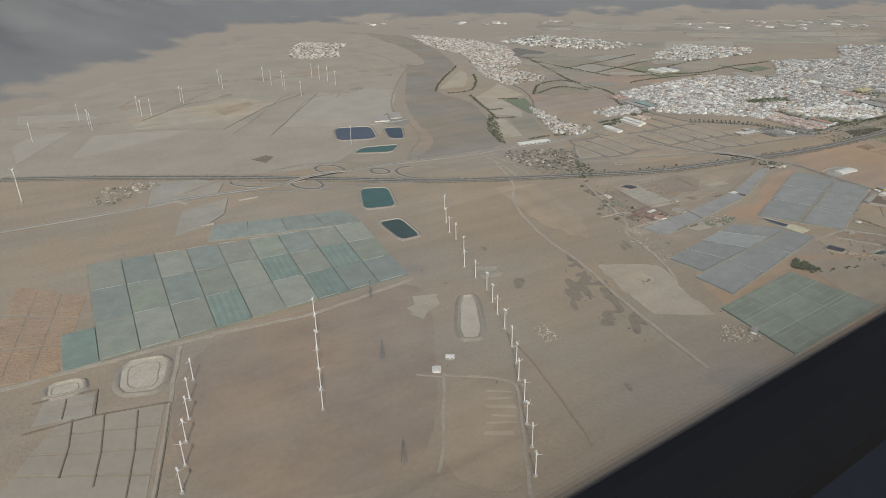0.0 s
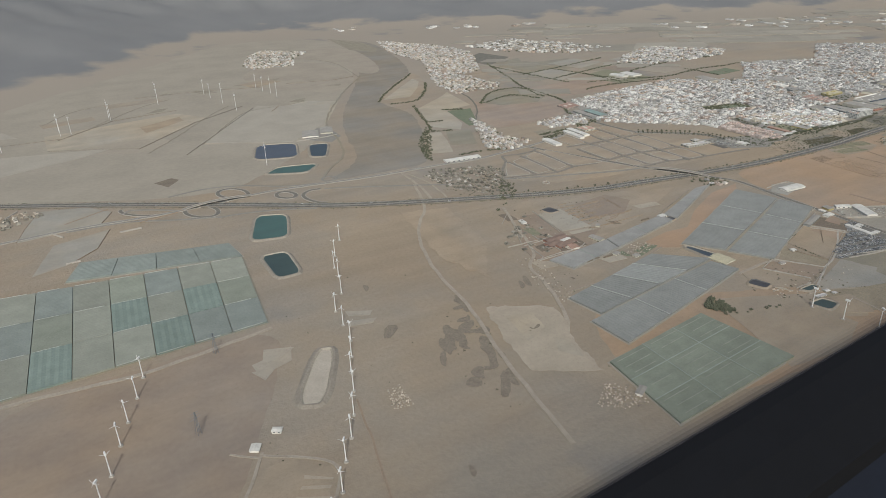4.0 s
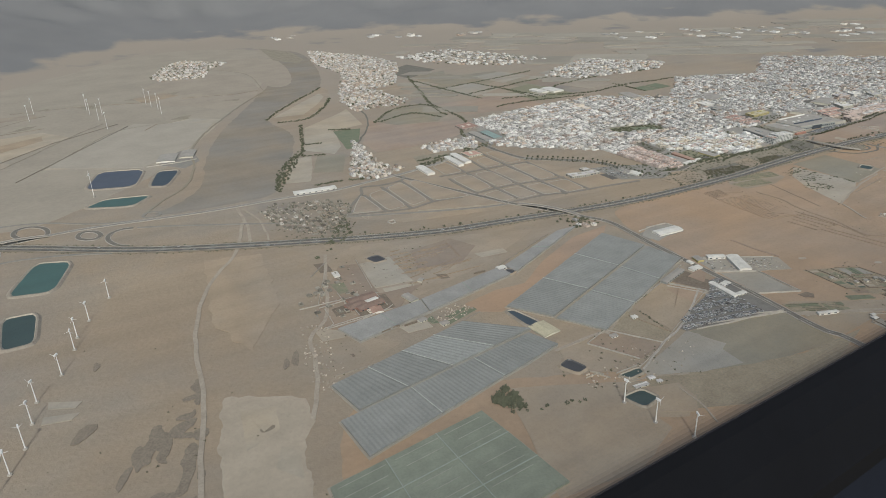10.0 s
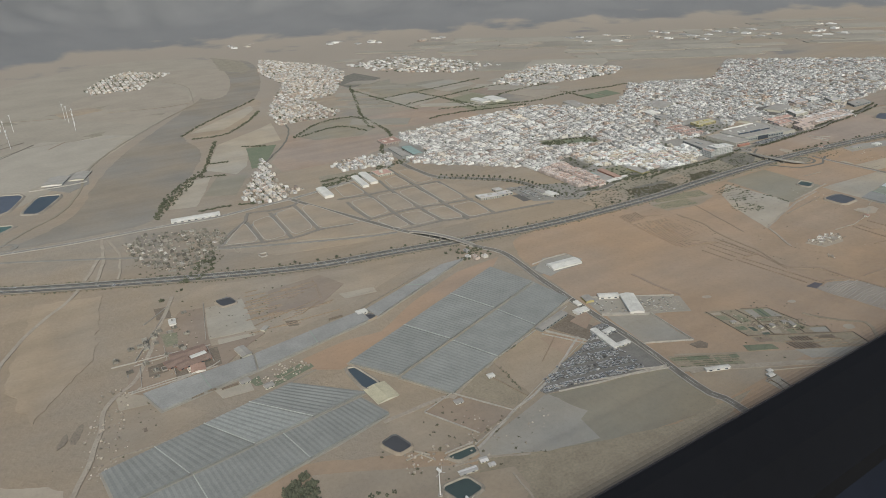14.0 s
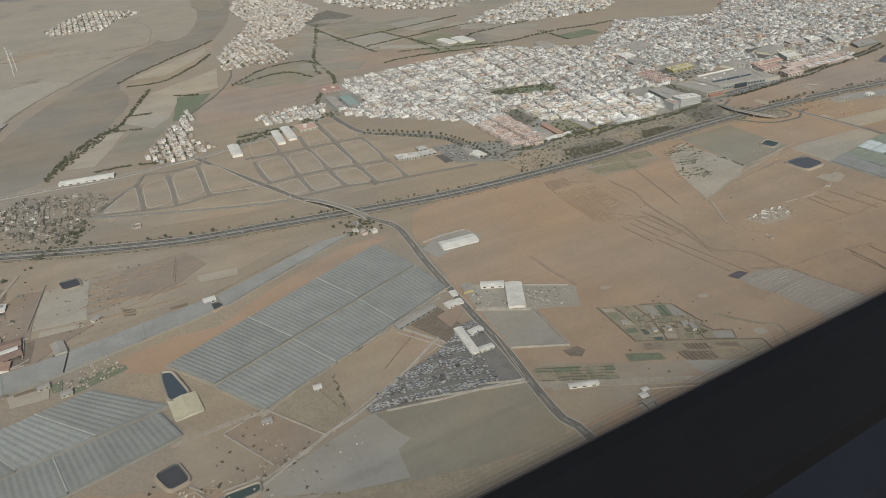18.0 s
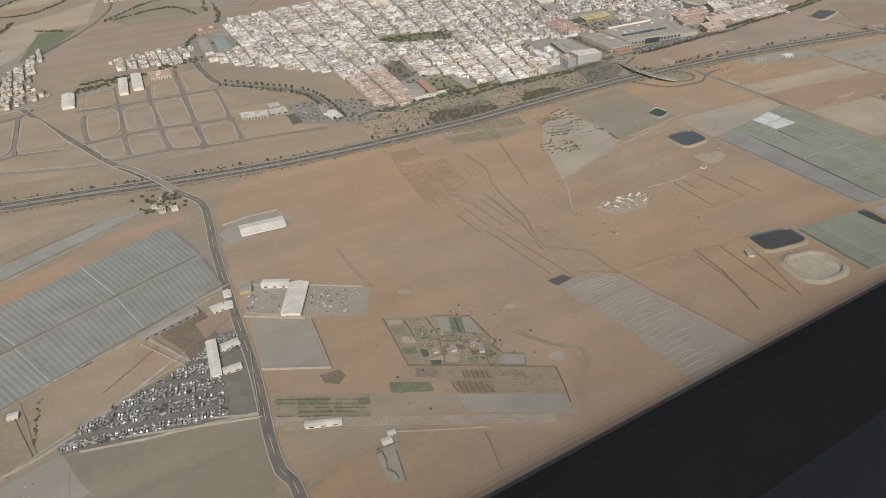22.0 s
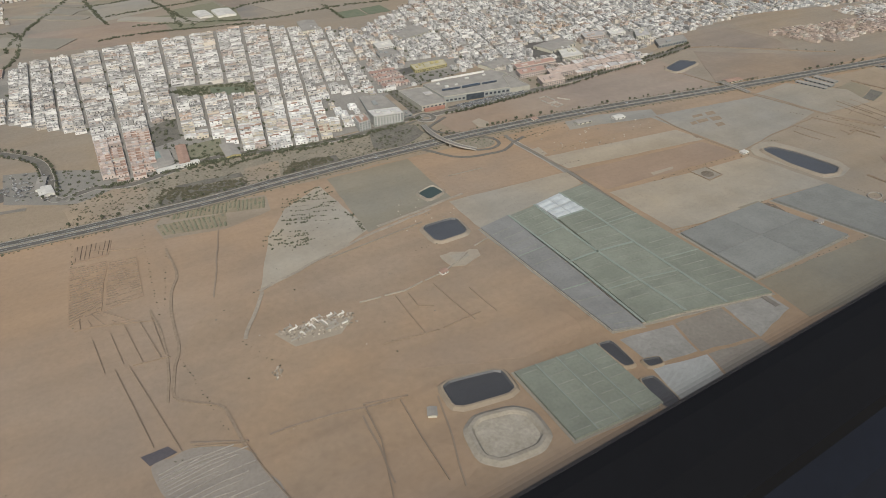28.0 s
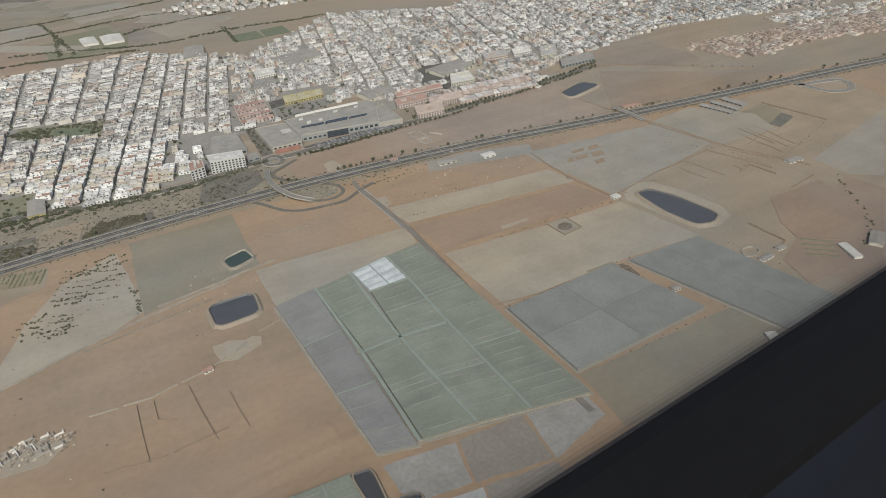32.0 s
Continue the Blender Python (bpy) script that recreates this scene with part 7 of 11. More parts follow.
FIELD_HEDGES += [[(1279.8, 492.1), (1301.7, 487.6)], [(1279.2, 486.6), (1310.3, 478.9)], [(1303.4, 498.8), (1325.6, 496.9)], [(1373.2, 355.8), (1401.8, 352.6), (1427.1, 354)], [(1440.4, 342), (1448.4, 300.3)], [(1339, 487.9), (1347.7, 486.5)]]
soil([(1503.7, 365.5), (1550.4, 365.5), (1545.6, 337.6), (1498.1, 306.2), (1476.4, 324.4), (1483.2, 341.3)], 'clay_soil', 'rust-brown fallow field')
soil([(1476.4, 324.4), (1492.6, 309.7), (1476.7, 289.3), (1443.4, 289.7), (1451.1, 313.2)], 'clay_soil', 'rust-brown field with sheds')
soil([(1578, 511), (1610.9, 470.8), (1599.5, 439.9), (1544.6, 442.8), (1528.9, 504.9)], 'grey_soil', 'grey-tan field beside the motorway')
lane([(755.6, 736.4), (753.9, 709), (755.1, 672.3)], 3.6, 'estate_road', 'narrow dusty estate road')
lane([(786.3, 796.4), (784.9, 748.4), (783.4, 676), (783.3, 631.7)], 3.6, 'estate_road', 'narrow dusty estate road')
lane([(816.8, 785), (812.7, 742), (812.3, 673.8), (812.7, 626.1)], 3.6, 'estate_road', 'narrow dusty estate road')
lane([(845.1, 801.6), (843.9, 741.3), (840.2, 666.1), (839, 615.6)], 3.6, 'estate_road', 'narrow dusty estate road')
lane([(872, 739.4), (869.2, 668), (867.8, 611)], 3.6, 'estate_road', 'narrow dusty estate road')
lane([(749.6, 751.1), (786.5, 745.4), (813.1, 743.6), (843.9, 741.3), (873.4, 738.3)], 3.6, 'estate_road', 'narrow dusty estate road')
lane([(748.1, 672.6), (781.4, 674.3), (811.9, 672.5), (839.2, 666.7), (872.7, 662.1)], 3.6, 'estate_road', 'narrow dusty estate road')
lane([(764, 628.1), (783.3, 626.1), (813.2, 624.4), (839, 615.6), (867.8, 611), (898.1, 607.1), (935, 600.7)], 3.6, 'estate_road', 'narrow dusty estate road')
lane([(645, 742.1), (644.3, 680.9)], 3.6, 'estate_road', 'narrow dusty estate road')
lane([(673.9, 755.5), (670.9, 672.5)], 3.6, 'estate_road', 'narrow dusty estate road')
lane([(703.6, 765.4), (700.6, 677.2)], 3.6, 'estate_road', 'narrow dusty estate road')
lane([(603.6, 692.3), (624.3, 723.8), (645.4, 748), (653.6, 769.3), (675.6, 762.6), (704.6, 764.7), (714.6, 779.1)], 3.6, 'estate_road', 'narrow dusty estate road')
lane([(603.6, 692.3), (642.9, 679.2), (671.8, 671.9), (700.6, 677.2), (734.8, 671.3)], 3.6, 'estate_road', 'narrow dusty estate road')
kerbed_plot([(758, 734.8), (784.3, 736), (781.2, 682.2), (756.8, 675.6)], 'bare building plot with a pale kerb round it')
kerbed_plot([(789.5, 734.2), (812.1, 733.1), (810.3, 678.4), (786.7, 678.5)], 'bare building plot with a pale kerb round it')
kerbed_plot([(816.4, 731.9), (839.5, 736.6), (838.8, 673.7), (815.8, 674.6)], 'bare building plot with a pale kerb round it')
kerbed_plot([(845.9, 735.9), (870.2, 732.5), (868.3, 672.1), (842.9, 669.2)], 'bare building plot with a pale kerb round it')
kerbed_plot([(762.2, 791.2), (785.3, 797.2), (784.6, 752.3), (759.1, 751.7)], 'bare building plot with a pale kerb round it')
kerbed_plot([(822.5, 781), (840.3, 787.4), (841.4, 749), (817.4, 746.4)], 'bare building plot with a pale kerb round it')
kerbed_plot([(850.4, 802.3), (868.1, 805.4), (872.2, 747.4), (848.9, 745.7)], 'bare building plot with a pale kerb round it')
kerbed_plot([(758, 664.5), (779.8, 667.7), (780.6, 634.9), (765.4, 633.9)], 'bare building plot with a pale kerb round it')
kerbed_plot([(785.3, 667), (806.9, 664.7), (810.1, 630.8), (785.4, 630.3)], 'bare building plot with a pale kerb round it')
kerbed_plot([(813.6, 660.1), (836.6, 660.4), (836.9, 621.5), (816.1, 625.3)], 'bare building plot with a pale kerb round it')
kerbed_plot([(842, 656.7), (868.3, 655), (865.3, 615.7), (841.6, 616.8)], 'bare building plot with a pale kerb round it')
kerbed_plot([(611, 693.8), (625.5, 718.8), (642.7, 743.7), (641.8, 683.8)], 'bare building plot with a pale kerb round it')
kerbed_plot([(649.2, 739.2), (671.2, 747.7), (669.6, 682.7), (647, 680.4)], 'bare building plot with a pale kerb round it')
kerbed_plot([(677.4, 749.8), (701, 756.9), (698.4, 685.7), (674.9, 679.2)], 'bare building plot with a pale kerb round it')
kerbed_plot([(706.6, 748), (718, 757.2), (744.9, 671.8), (735.9, 672), (702.5, 680.1)], 'bare building plot with a pale kerb round it')
soil([(728.5, 697.9), (734, 697.2), (734.2, 679), (727.5, 680.6)], 'yard_soil', 'small dark paved pad on building land')
track([(673.1, 661.9), (710.3, 646.4), (759.3, 628.6)], 1.6, 'dirt_road', 'pale dusty dirt track')
track([(614.5, 694), (618.3, 669.1), (625.4, 686.9)], 1.0, 'dirt_road', 'pale dusty dirt track')
stain([(400.3, 465), (402.3, 462.1), (400.5, 455.2), (395.1, 436.8), (393.8, 437.5), (397.7, 450.5), (396.4, 454.4), (395.4, 458.2), (398.5, 459.6)])
stain([(388.3, 446.9), (396.1, 447.6), (396, 444.5), (388.8, 444.3)])
stain([(380.5, 427.5), (385.1, 429.7), (389, 428), (391.6, 430.8), (390.3, 427.2), (387, 424.3), (383.2, 425.2)])
stain([(376.5, 419.6), (384.2, 421.8), (389.8, 422.6), (389.2, 418.8), (385.3, 415), (378.1, 412), (374.9, 415.9)])
stain([(366.8, 426.8), (369.6, 426.5), (369.4, 419.3), (374.3, 415), (373.1, 407.2), (369.6, 398.1), (366.3, 394), (366.7, 390.2), (363.4, 394.5), (366.1, 400.2), (366.5, 403.6), (363.8, 406.5), (365.3, 411.9), (362.2, 415.1)])
stain([(353.7, 409.5), (356.6, 412.1), (358.5, 408.5), (362.9, 416.6), (366.1, 415.3), (364.4, 406.2), (360.8, 402.1), (358.5, 394.5), (354.7, 395), (351.4, 391.3), (351.5, 396.9)])
stain([(374.5, 414.2), (388.2, 407.2), (387.7, 404.2), (374.4, 411)])
stain([(389.1, 410.7), (394.5, 409.4), (393.4, 402.8), (389.2, 400.7), (387.1, 403.3)])
stain([(380.1, 395.4), (384.9, 398.9), (386.2, 394.9), (384.9, 388.9), (381.7, 383.5), (378.2, 374), (373.9, 366.6), (372.2, 360.1), (368.9, 359.9), (369.6, 364.8), (373, 370.4), (375.7, 378.4), (375.4, 385), (378.2, 389.3)])
stain([(362.9, 363.5), (369.4, 361.7), (369.2, 359.7), (363, 361.3)])
stain([(354.4, 363.9), (358, 366.4), (362.2, 365.5), (360.9, 361.5), (358.2, 359.1), (356.7, 353.9), (354.5, 356.2), (353.3, 362)])
stain([(343, 352.4), (346.8, 356.8), (352.2, 356.6), (352.8, 351.3), (349.4, 346.6)])
stain([(374.1, 352.1), (376.6, 353.2), (376.2, 348.3), (373.6, 342.3), (372.4, 334.8), (370, 336.2), (371.8, 345.9)])
stain([(345.5, 393.7), (349.9, 396.8), (345.8, 388.9), (341.6, 379.4), (341.2, 384)])
stain([(382.1, 372.8), (384.5, 371.9), (383.6, 367.4), (381.1, 366.7)])
soil([(87.1, 855.4), (101.4, 905.3), (150.2, 888.7), (174.5, 854.3), (160.5, 823), (78.2, 813.7)], 'grey_soil', 'pale grey bare field beside the old road')
soil([(111.2, 783.1), (166.7, 798.8), (149.9, 749), (124.3, 724.4), (90.9, 712.7)], 'grey_soil', 'pale grey bare field beside the old road')
soil([(1152.7, 408), (1162.2, 410.6), (1175.5, 403.5), (1175.5, 396.7), (1163.6, 392), (1154, 394.8)], 'pale_sand', 'patch of bright scraped sand')
soil([(1158.3, 406.3), (1168.2, 405.2), (1169.6, 400.3), (1159.2, 396.9)], 'pale_soil', 'patch of bright scraped sand')
hall([(1144.7, 393.2), (1149.1, 394.1), (1149.5, 390.8), (1145.1, 389.9)], 3, 'white_wall', 'tile_roof', 'small white farm hut beside a wall')
soil([(956.1, 505.4), (977.1, 503.6), (969, 451.5), (952.3, 444.7)], 'dark_rows', 'fallow plot with dark dead crop rows')
soil([(977.8, 501.1), (993.2, 499.1), (991.4, 454.9), (970.8, 451.2)], 'dark_rows', 'fallow plot with dark dead crop rows')
soil([(956.8, 451.9), (970.9, 449.5), (984.3, 434.9), (954.8, 439.3)], 'dark_rows', 'fallow plot with dark dead crop rows')
soil([(961.4, 529.3), (982.6, 528.1), (978.7, 510.3), (958.6, 510.4)], 'dark_rows', 'fallow plot with dark dead crop rows')
track([(1011.3, 499.6), (1011.8, 471.5), (1004.9, 449.7), (1001.8, 428), (1001.2, 401.8), (996.2, 385.5), (992.4, 369.9), (994, 361.5), (1005.2, 352), (1011.5, 346.1), (1012.4, 329.1), (1013.8, 319.3)], 1.5, 'gully', 'winding gully with dry scrub')
track([(880.8, 426.4), (881, 402.7), (884.7, 378.9)], 2.0, 'clay_soil', 'faint worn field track')
track([(992.6, 439.3), (995.1, 407.3), (991.9, 378.4), (988.6, 361.7)], 1.2, 'gully', 'winding gully with dry scrub')
track([(934.3, 309.9), (939.3, 298.7), (949.2, 286.8), (956.5, 278.7), (948.9, 266.2), (940.3, 257.1)], 2.5, 'garden_soil', 'worn dusty ditch beside the gardens')
soil([(862.8, 304.7), (880.1, 295.6), (879.3, 289.2), (861.2, 298.1)], 'green_crop', 'small dull green irrigated field')
track([(273.6, 377.8), (267.2, 342.7), (258.2, 304.3), (251.6, 276), (242.6, 247.4)], 1.4, 'gully', 'faint dark track across the plain')
track([(187.7, 369.4), (203.3, 355.4)], 1.5, 'dirt_road', 'pale dusty dirt track')
soil([(311.6, 491), (331, 480.6), (326.6, 474.9), (311.1, 482.8)], 'pale_soil', 'pale scraped patch of ground')
soil([(308.4, 474.8), (329.3, 468.1), (323.4, 462.5), (306.7, 466.6)], 'pale_soil', 'pale scraped patch of ground')
soil([(238.6, 470.9), (259.3, 462.5), (243.9, 452), (232.1, 451.9)], 'pale_soil', 'pale scraped patch of ground')
soil([(222.8, 446.4), (240.6, 444.4), (228.2, 431.8)], 'pale_soil', 'pale scraped patch of ground')
soil([(420.1, 400.6), (429.6, 390.7), (423.3, 386.9)], 'pale_soil', 'pale scraped patch of ground')
stain([(330.2, 451), (337.1, 448.7), (325.8, 434.8), (321.2, 437.8)])
stain([(372.2, 353.6), (372.8, 348.5), (360.1, 328.5), (355.2, 330)])
stain([(303.2, 286.5), (304.6, 281.1), (301, 277.7)])
stain([(459.9, 458.6), (459.6, 448.8), (453.4, 444.5)])
stain([(342.6, 525.1), (345.3, 520.4), (340.5, 513.8)])
soil([(565.5, 573.1), (594.8, 571.6), (590.8, 516.4), (557.9, 520.8)], 'pale_soil', 'square pale plot')
soil([(513.1, 506.8), (525.3, 507.8), (524.8, 493.7), (511.9, 493.6)], 'stain', 'dark pen or stained yard')
soil([(528.6, 493), (548, 494.5), (547.7, 487.5), (529.2, 484)], 'stain', 'dark pen or stained yard')
soil([(527.8, 549.1), (539.2, 545.8), (537.2, 528.6), (528.5, 527.4)], 'olive_crop', 'weedy olive plot')
hall([(537, 566.8), (541.9, 566.9), (541, 557.4), (536.4, 558.4)], 3, 'white_wall', 'white_roof', 'small white farm house')
hall([(594.2, 513.1), (598.6, 516.5), (598.9, 512.1), (594.2, 507.8)], 2.5, 'cream_wall', 'grey_roof', 'low farm hut among pens')
hall([(562.5, 453.7), (568.5, 454.8), (568.4, 449.8), (562.5, 448.8)], 2.5, 'cream_wall', 'grey_roof', 'low farm hut among pens')
hall([(574.8, 440.7), (580.6, 441), (579.9, 435.8), (574.2, 435.6)], 2.5, 'cream_wall', 'grey_roof', 'low farm hut among pens')
track([(680.2, 295.1), (661.1, 304.4), (640.7, 308.7)], 1.5, 'dirt_road', 'pale dusty dirt track')
track([(664.3, 288.1), (660.4, 264.5), (656.7, 251.5)], 1.2, 'dirt_road', 'pale dusty dirt track')
track([(780.2, 374.3), (727.4, 343.3), (694.4, 331.2), (656, 313.6)], 1.6, 'kerb', 'pale stony path along a plot')


# ---- motorway, old road, east road ----
line = curve_points(HIGHWAY, 6)
motorway = ribbon("motorway", line, -6.6, 6.6, 0.95, "street", None, "dual carriageway motorway with a planted median", "structure", 0.9)
for s in (-1, 1):
    ribbon("carriageway", line, s * 3.6 - 2.6, s * 3.6 + 2.6, 1.0, "asphalt", motorway, "dark asphalt carriageway")
    for o in (1.15, 6.05):
        dashes("edge_line", line, s * o, 0.12, 1.03, motorway, 1, 0)
    dashes("lane_line", line, s * 3.6, 0.09, 1.03, motorway, 1, 1)
    ribbon("guard_rail", line, s * 6.5 - 0.25, s * 6.5 + 0.25, 1.4, "berm", motorway)
ribbon("median", line, -0.8, 0.8, 1.06, "scrub_soil", motorway, "dry planted median")
for pts, width, tone, text in ((OLD_ROAD, 4.5, "old_asphalt", "old two-lane asphalt road"), (EAST_ROAD, 4.8, "street", "curving two-lane asphalt road")):
    road = lane(pts, width, tone, text)
    dashes("centre_line", curve_points(pts), 0, 0.09, lane_top() + 0.012, road, 1, 1)


def bridge(line, width, label, rise_by=2.8):
    """A road bridge over the motorway: deck, parapets, piers, ramps."""
    thing = tagged(new("bridge"), label, "bridge", "motorway bridges")
    pts = curve_points(line, 4)
    last = len(pts) - 1
    rise = [0.95 + rise_by * math.sin(math.pi * i / last) ** 0.8 for i in range(last + 1)]
    ribbon("deck", pts, -width / 2, width / 2, lambda i: rise[i], "old_asphalt", thing, "", "", 0.5)
    for s in (-1, 1):
        ribbon("parapet", pts, s * width / 2 - 0.15, s * width / 2 + 0.15, lambda i: rise[i] + 0.5, "kerb", thing, "", "", 0.9)
    for k in (last // 3, last // 2, 2 * last // 3):
        p = pts[k]
        v = [(p.x + x, p.y + y, z) for z in (0, rise[k] - 0.3) for x, y in ((-1.2, -0.3), (1.2, -0.3), (1.2, 0.3), (-1.2, 0.3))]
        part("pier", v, [(0, 1, 5, 4), (1, 2, 6, 5), (2, 3, 7, 6), (3, 0, 4, 7)], "kerb", thing)


bridge([(772.5, 616.7), (804.9, 552.4)], 5, "concrete road bridge over the motorway by the farms")
bridge(OVERPASS, 4, "concrete road bridge over the motorway by the town")
bridge([(1526.2, 545.9), (1528, 509.8)], 4, "small concrete bridge over the motorway", 0.8)
bridge([(245.2, 811.5), (323.9, 813.6)], 5, "concrete interchange bridge over the motorway")


# ---- window sill of the aircraft: a still rail along the whole eye path, placed to fit the view ----
# seconds, metres out to the side and up from the eye, square to the flight, fitted to its edge in view
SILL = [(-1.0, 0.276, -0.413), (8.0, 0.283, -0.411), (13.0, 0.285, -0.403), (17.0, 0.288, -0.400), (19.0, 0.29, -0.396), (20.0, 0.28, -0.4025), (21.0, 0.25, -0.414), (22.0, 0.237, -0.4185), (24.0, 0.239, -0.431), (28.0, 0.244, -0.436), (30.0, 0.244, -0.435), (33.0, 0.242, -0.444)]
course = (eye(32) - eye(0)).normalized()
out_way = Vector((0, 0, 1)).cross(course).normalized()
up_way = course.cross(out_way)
cabin = tagged(new("window_sill"), "near-black aircraft window sill drawn out along the flight", "window sill")


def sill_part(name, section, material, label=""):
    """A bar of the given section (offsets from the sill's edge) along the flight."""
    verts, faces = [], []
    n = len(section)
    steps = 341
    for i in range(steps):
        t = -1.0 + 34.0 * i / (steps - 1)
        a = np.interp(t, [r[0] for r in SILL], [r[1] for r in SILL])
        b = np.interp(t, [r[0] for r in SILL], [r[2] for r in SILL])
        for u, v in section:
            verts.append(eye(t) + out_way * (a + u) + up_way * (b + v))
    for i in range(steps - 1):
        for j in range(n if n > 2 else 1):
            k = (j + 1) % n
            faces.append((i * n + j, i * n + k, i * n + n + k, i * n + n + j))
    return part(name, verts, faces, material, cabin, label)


sill_part("seal", [(0.02, -0.004), (0.012, 0.004), (0.0, 0.0), (-0.03, -0.02), (-0.06, -0.055), (-0.06, -0.09), (0.03, -0.05)], "cabin_panel_shade", "near-black window seal, cabin shade put into its colour")
# dark film bands step out from the edge to stand in for its blur
for i in range(len(FADES)):
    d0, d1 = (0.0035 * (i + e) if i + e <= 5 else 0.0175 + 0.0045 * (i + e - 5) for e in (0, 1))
    sill_part("rim", [(0.012 + 0.81 * d0, 0.004 + 0.58 * d0), (0.012 + 0.81 * d1, 0.004 + 0.58 * d1)], "edge_fade_%d" % i, "see-through dark band fading out from the sill's edge")
sill_part("panel", [(-0.055, -0.075), (-0.09, -0.12), (-0.17, -0.36), (-0.20, -0.42), (-0.17, -0.46), (-0.02, -0.15)], "cabin_blue_shade", "blue sill panel darkened with cabin shade in its colour")


# ---- wind turbines ----
def cone(r0, r1, h, n=10, z0=0.0):
    v = [(r * math.cos(2 * math.pi * i / n), r * math.sin(2 * math.pi * i / n), z) for r, z in ((r0, z0), (r1, z0 + h)) for i in range(n)]
    f = [(i, (i + 1) % n, n + (i + 1) % n, n + i) for i in range(n)] + [tuple(range(n, 2 * n))]
    return v, f


def box(x0, x1, y0, y1, z0, z1):
    v = [(x, y, z) for z in (z0, z1) for x, y in ((x0, y0), (x1, y0), (x1, y1), (x0, y1))]
    return v, [(0, 1, 5, 4), (1, 2, 6, 5), (2, 3, 7, 6), (3, 0, 4, 7), (4, 5, 6, 7), (3, 2, 1, 0)]


def turbine(spin):
    """Tubular tower, nacelle, hub and three tapered blades; 1 stands for 17 m."""
    thing = tagged(new("wind_turbine"), "small white three-bladed wind turbine on bare ground", "wind turbine", "wind turbines")
    part("tower", *cone(0.42, 0.24, 16.2, 12), "turbine_white", thing)
    part("foundation", *cone(1.5, 1.3, 0.9, 10), "kerb", thing)
    v, f = box(-0.55, 0.55, -1.5, 1.4, 16.1, 17.3)
    part("nacelle", [(x * (0.75 if z > 17 else 1), y, z) for x, y, z in v], f, "turbine_white", thing)
    part("hub", [(x, -1.5 - z * 0.5, 16.7 + y) for x, y, z in cone(0.45, 0.2, 1.2, 8)[0]], cone(0.45, 0.2, 1.2, 8)[1], "turbine_white", thing)
    for k in range(3):
        a = radians(spin + 120 * k)
        u, s = Vector((math.sin(a), 0, math.cos(a))), Vector((math.cos(a), 0, -math.sin(a)))
        o = Vector((0, -1.75, 16.7))
        pts = []
        for r, w in ((0.3, 0.08), (0.8, 0.14), (2.1, 0.09), (3.4, 0.04)):
            for e, g in ((-0.4, -0.05), (0.6, -0.05), (0.6, 0.05), (-0.4, 0.05)):
                pts.append(o + u * r + s * (w * e * 1.35) + Vector((0, g, 0)))
        fs = [(4 * i + j, 4 * i + (j + 1) % 4, 4 * i + 4 + (j + 1) % 4, 4 * i + 4 + j) for i in range(3) for j in range(4)] + [(12, 13, 14, 15)]
        part("blade", pts, fs, "turbine_white", thing)
    return thing


kinds = [turbine(s) for s in (10, 55, 90)]
rnd = random.Random(5)
for i, (x, y) in enumerate(TURBINES + FAR_TURBINES[-3:]):
    m = pose(x, y, 0.05, 0, 0, rnd.uniform(-40, 10))
    if i < 3:
        kinds[i].matrix_basis = m
    else:
        copy_thing(kinds[i % 3], m)
for i, (x, y) in enumerate(FAR_TURBINES[:-3]):
    k = 2.4 if i == 1 else 1.7
    t = copy_thing(kinds[i % 3], pose(x, y, height(x, y), 0, 0, rnd.uniform(-50, 20)))
    t.scale = (k * 0.48, k * 0.48, k)
    tagged(t, "tall white wind turbine on the pale upland")


# ---- plants ----
def clump_mesh(name, material, n, spread, size, flat, seed):
    """A crown of many small leaf clumps with an uneven outline and gaps."""
    r = random.Random(seed)
    verts, faces = [], []
    for _ in range(n):
        while True:
            c = Vector((r.uniform(-1, 1), r.uniform(-1, 1), r.uniform(-1, 1)))
            if 0.25 < c.length < 1:
                break
        c = Vector((c.x * spread, c.y * spread, c.z * spread * flat))
        k = len(verts)
        s = size * r.uniform(0.5, 1.2)
        turn = Euler((r.uniform(0, 6), r.uniform(0, 6), r.uniform(0, 6))).to_matrix()
        for p in ((1, 0, 0), (-0.6, 0.9, 0), (-0.5, -0.8, 0.1), (0.1, 0.1, 0.8), (0, 0, -0.7)):
            verts.append(c + turn @ (Vector(p) * s))
        faces += [(k + a, k + b, k + e) for a, b, e in ((0, 1, 3), (1, 2, 3), (2, 0, 3), (1, 0, 4), (2, 1, 4), (0, 2, 4))]
    return mesh_of(name, verts, faces, [material])


CROWNS = [clump_mesh("crown", "leaf", 70, 1.0, 0.3, 0.75, s) for s in (1, 2, 3)]
TRUNK = mesh_of("trunk", *cone(0.16, 0.07, 1.5, 7), ["bark"])
LIMB = mesh_of("limb", *cone(0.07, 0.02, 0.8, 5), ["bark"])


def tree(x, y, size, seed, label="small dark green roadside tree", group="roadside trees"):
    thing = tagged(new("tree"), label, "tree", group)
    thing.matrix_basis = pose(x, y, 0.1, 0, 0, seed * 77 % 360)
    thing.scale = (size, size, size)
    shared("trunk", TRUNK, thing)
    for a in (20, 200):
        shared("limb", LIMB, thing, pose(0, 0, 0.9, 35, 0, a))
    shared("crown", CROWNS[seed % 3], thing, pose(0, 0, 1.7, 0, 0, seed * 31 % 360))
    return thing


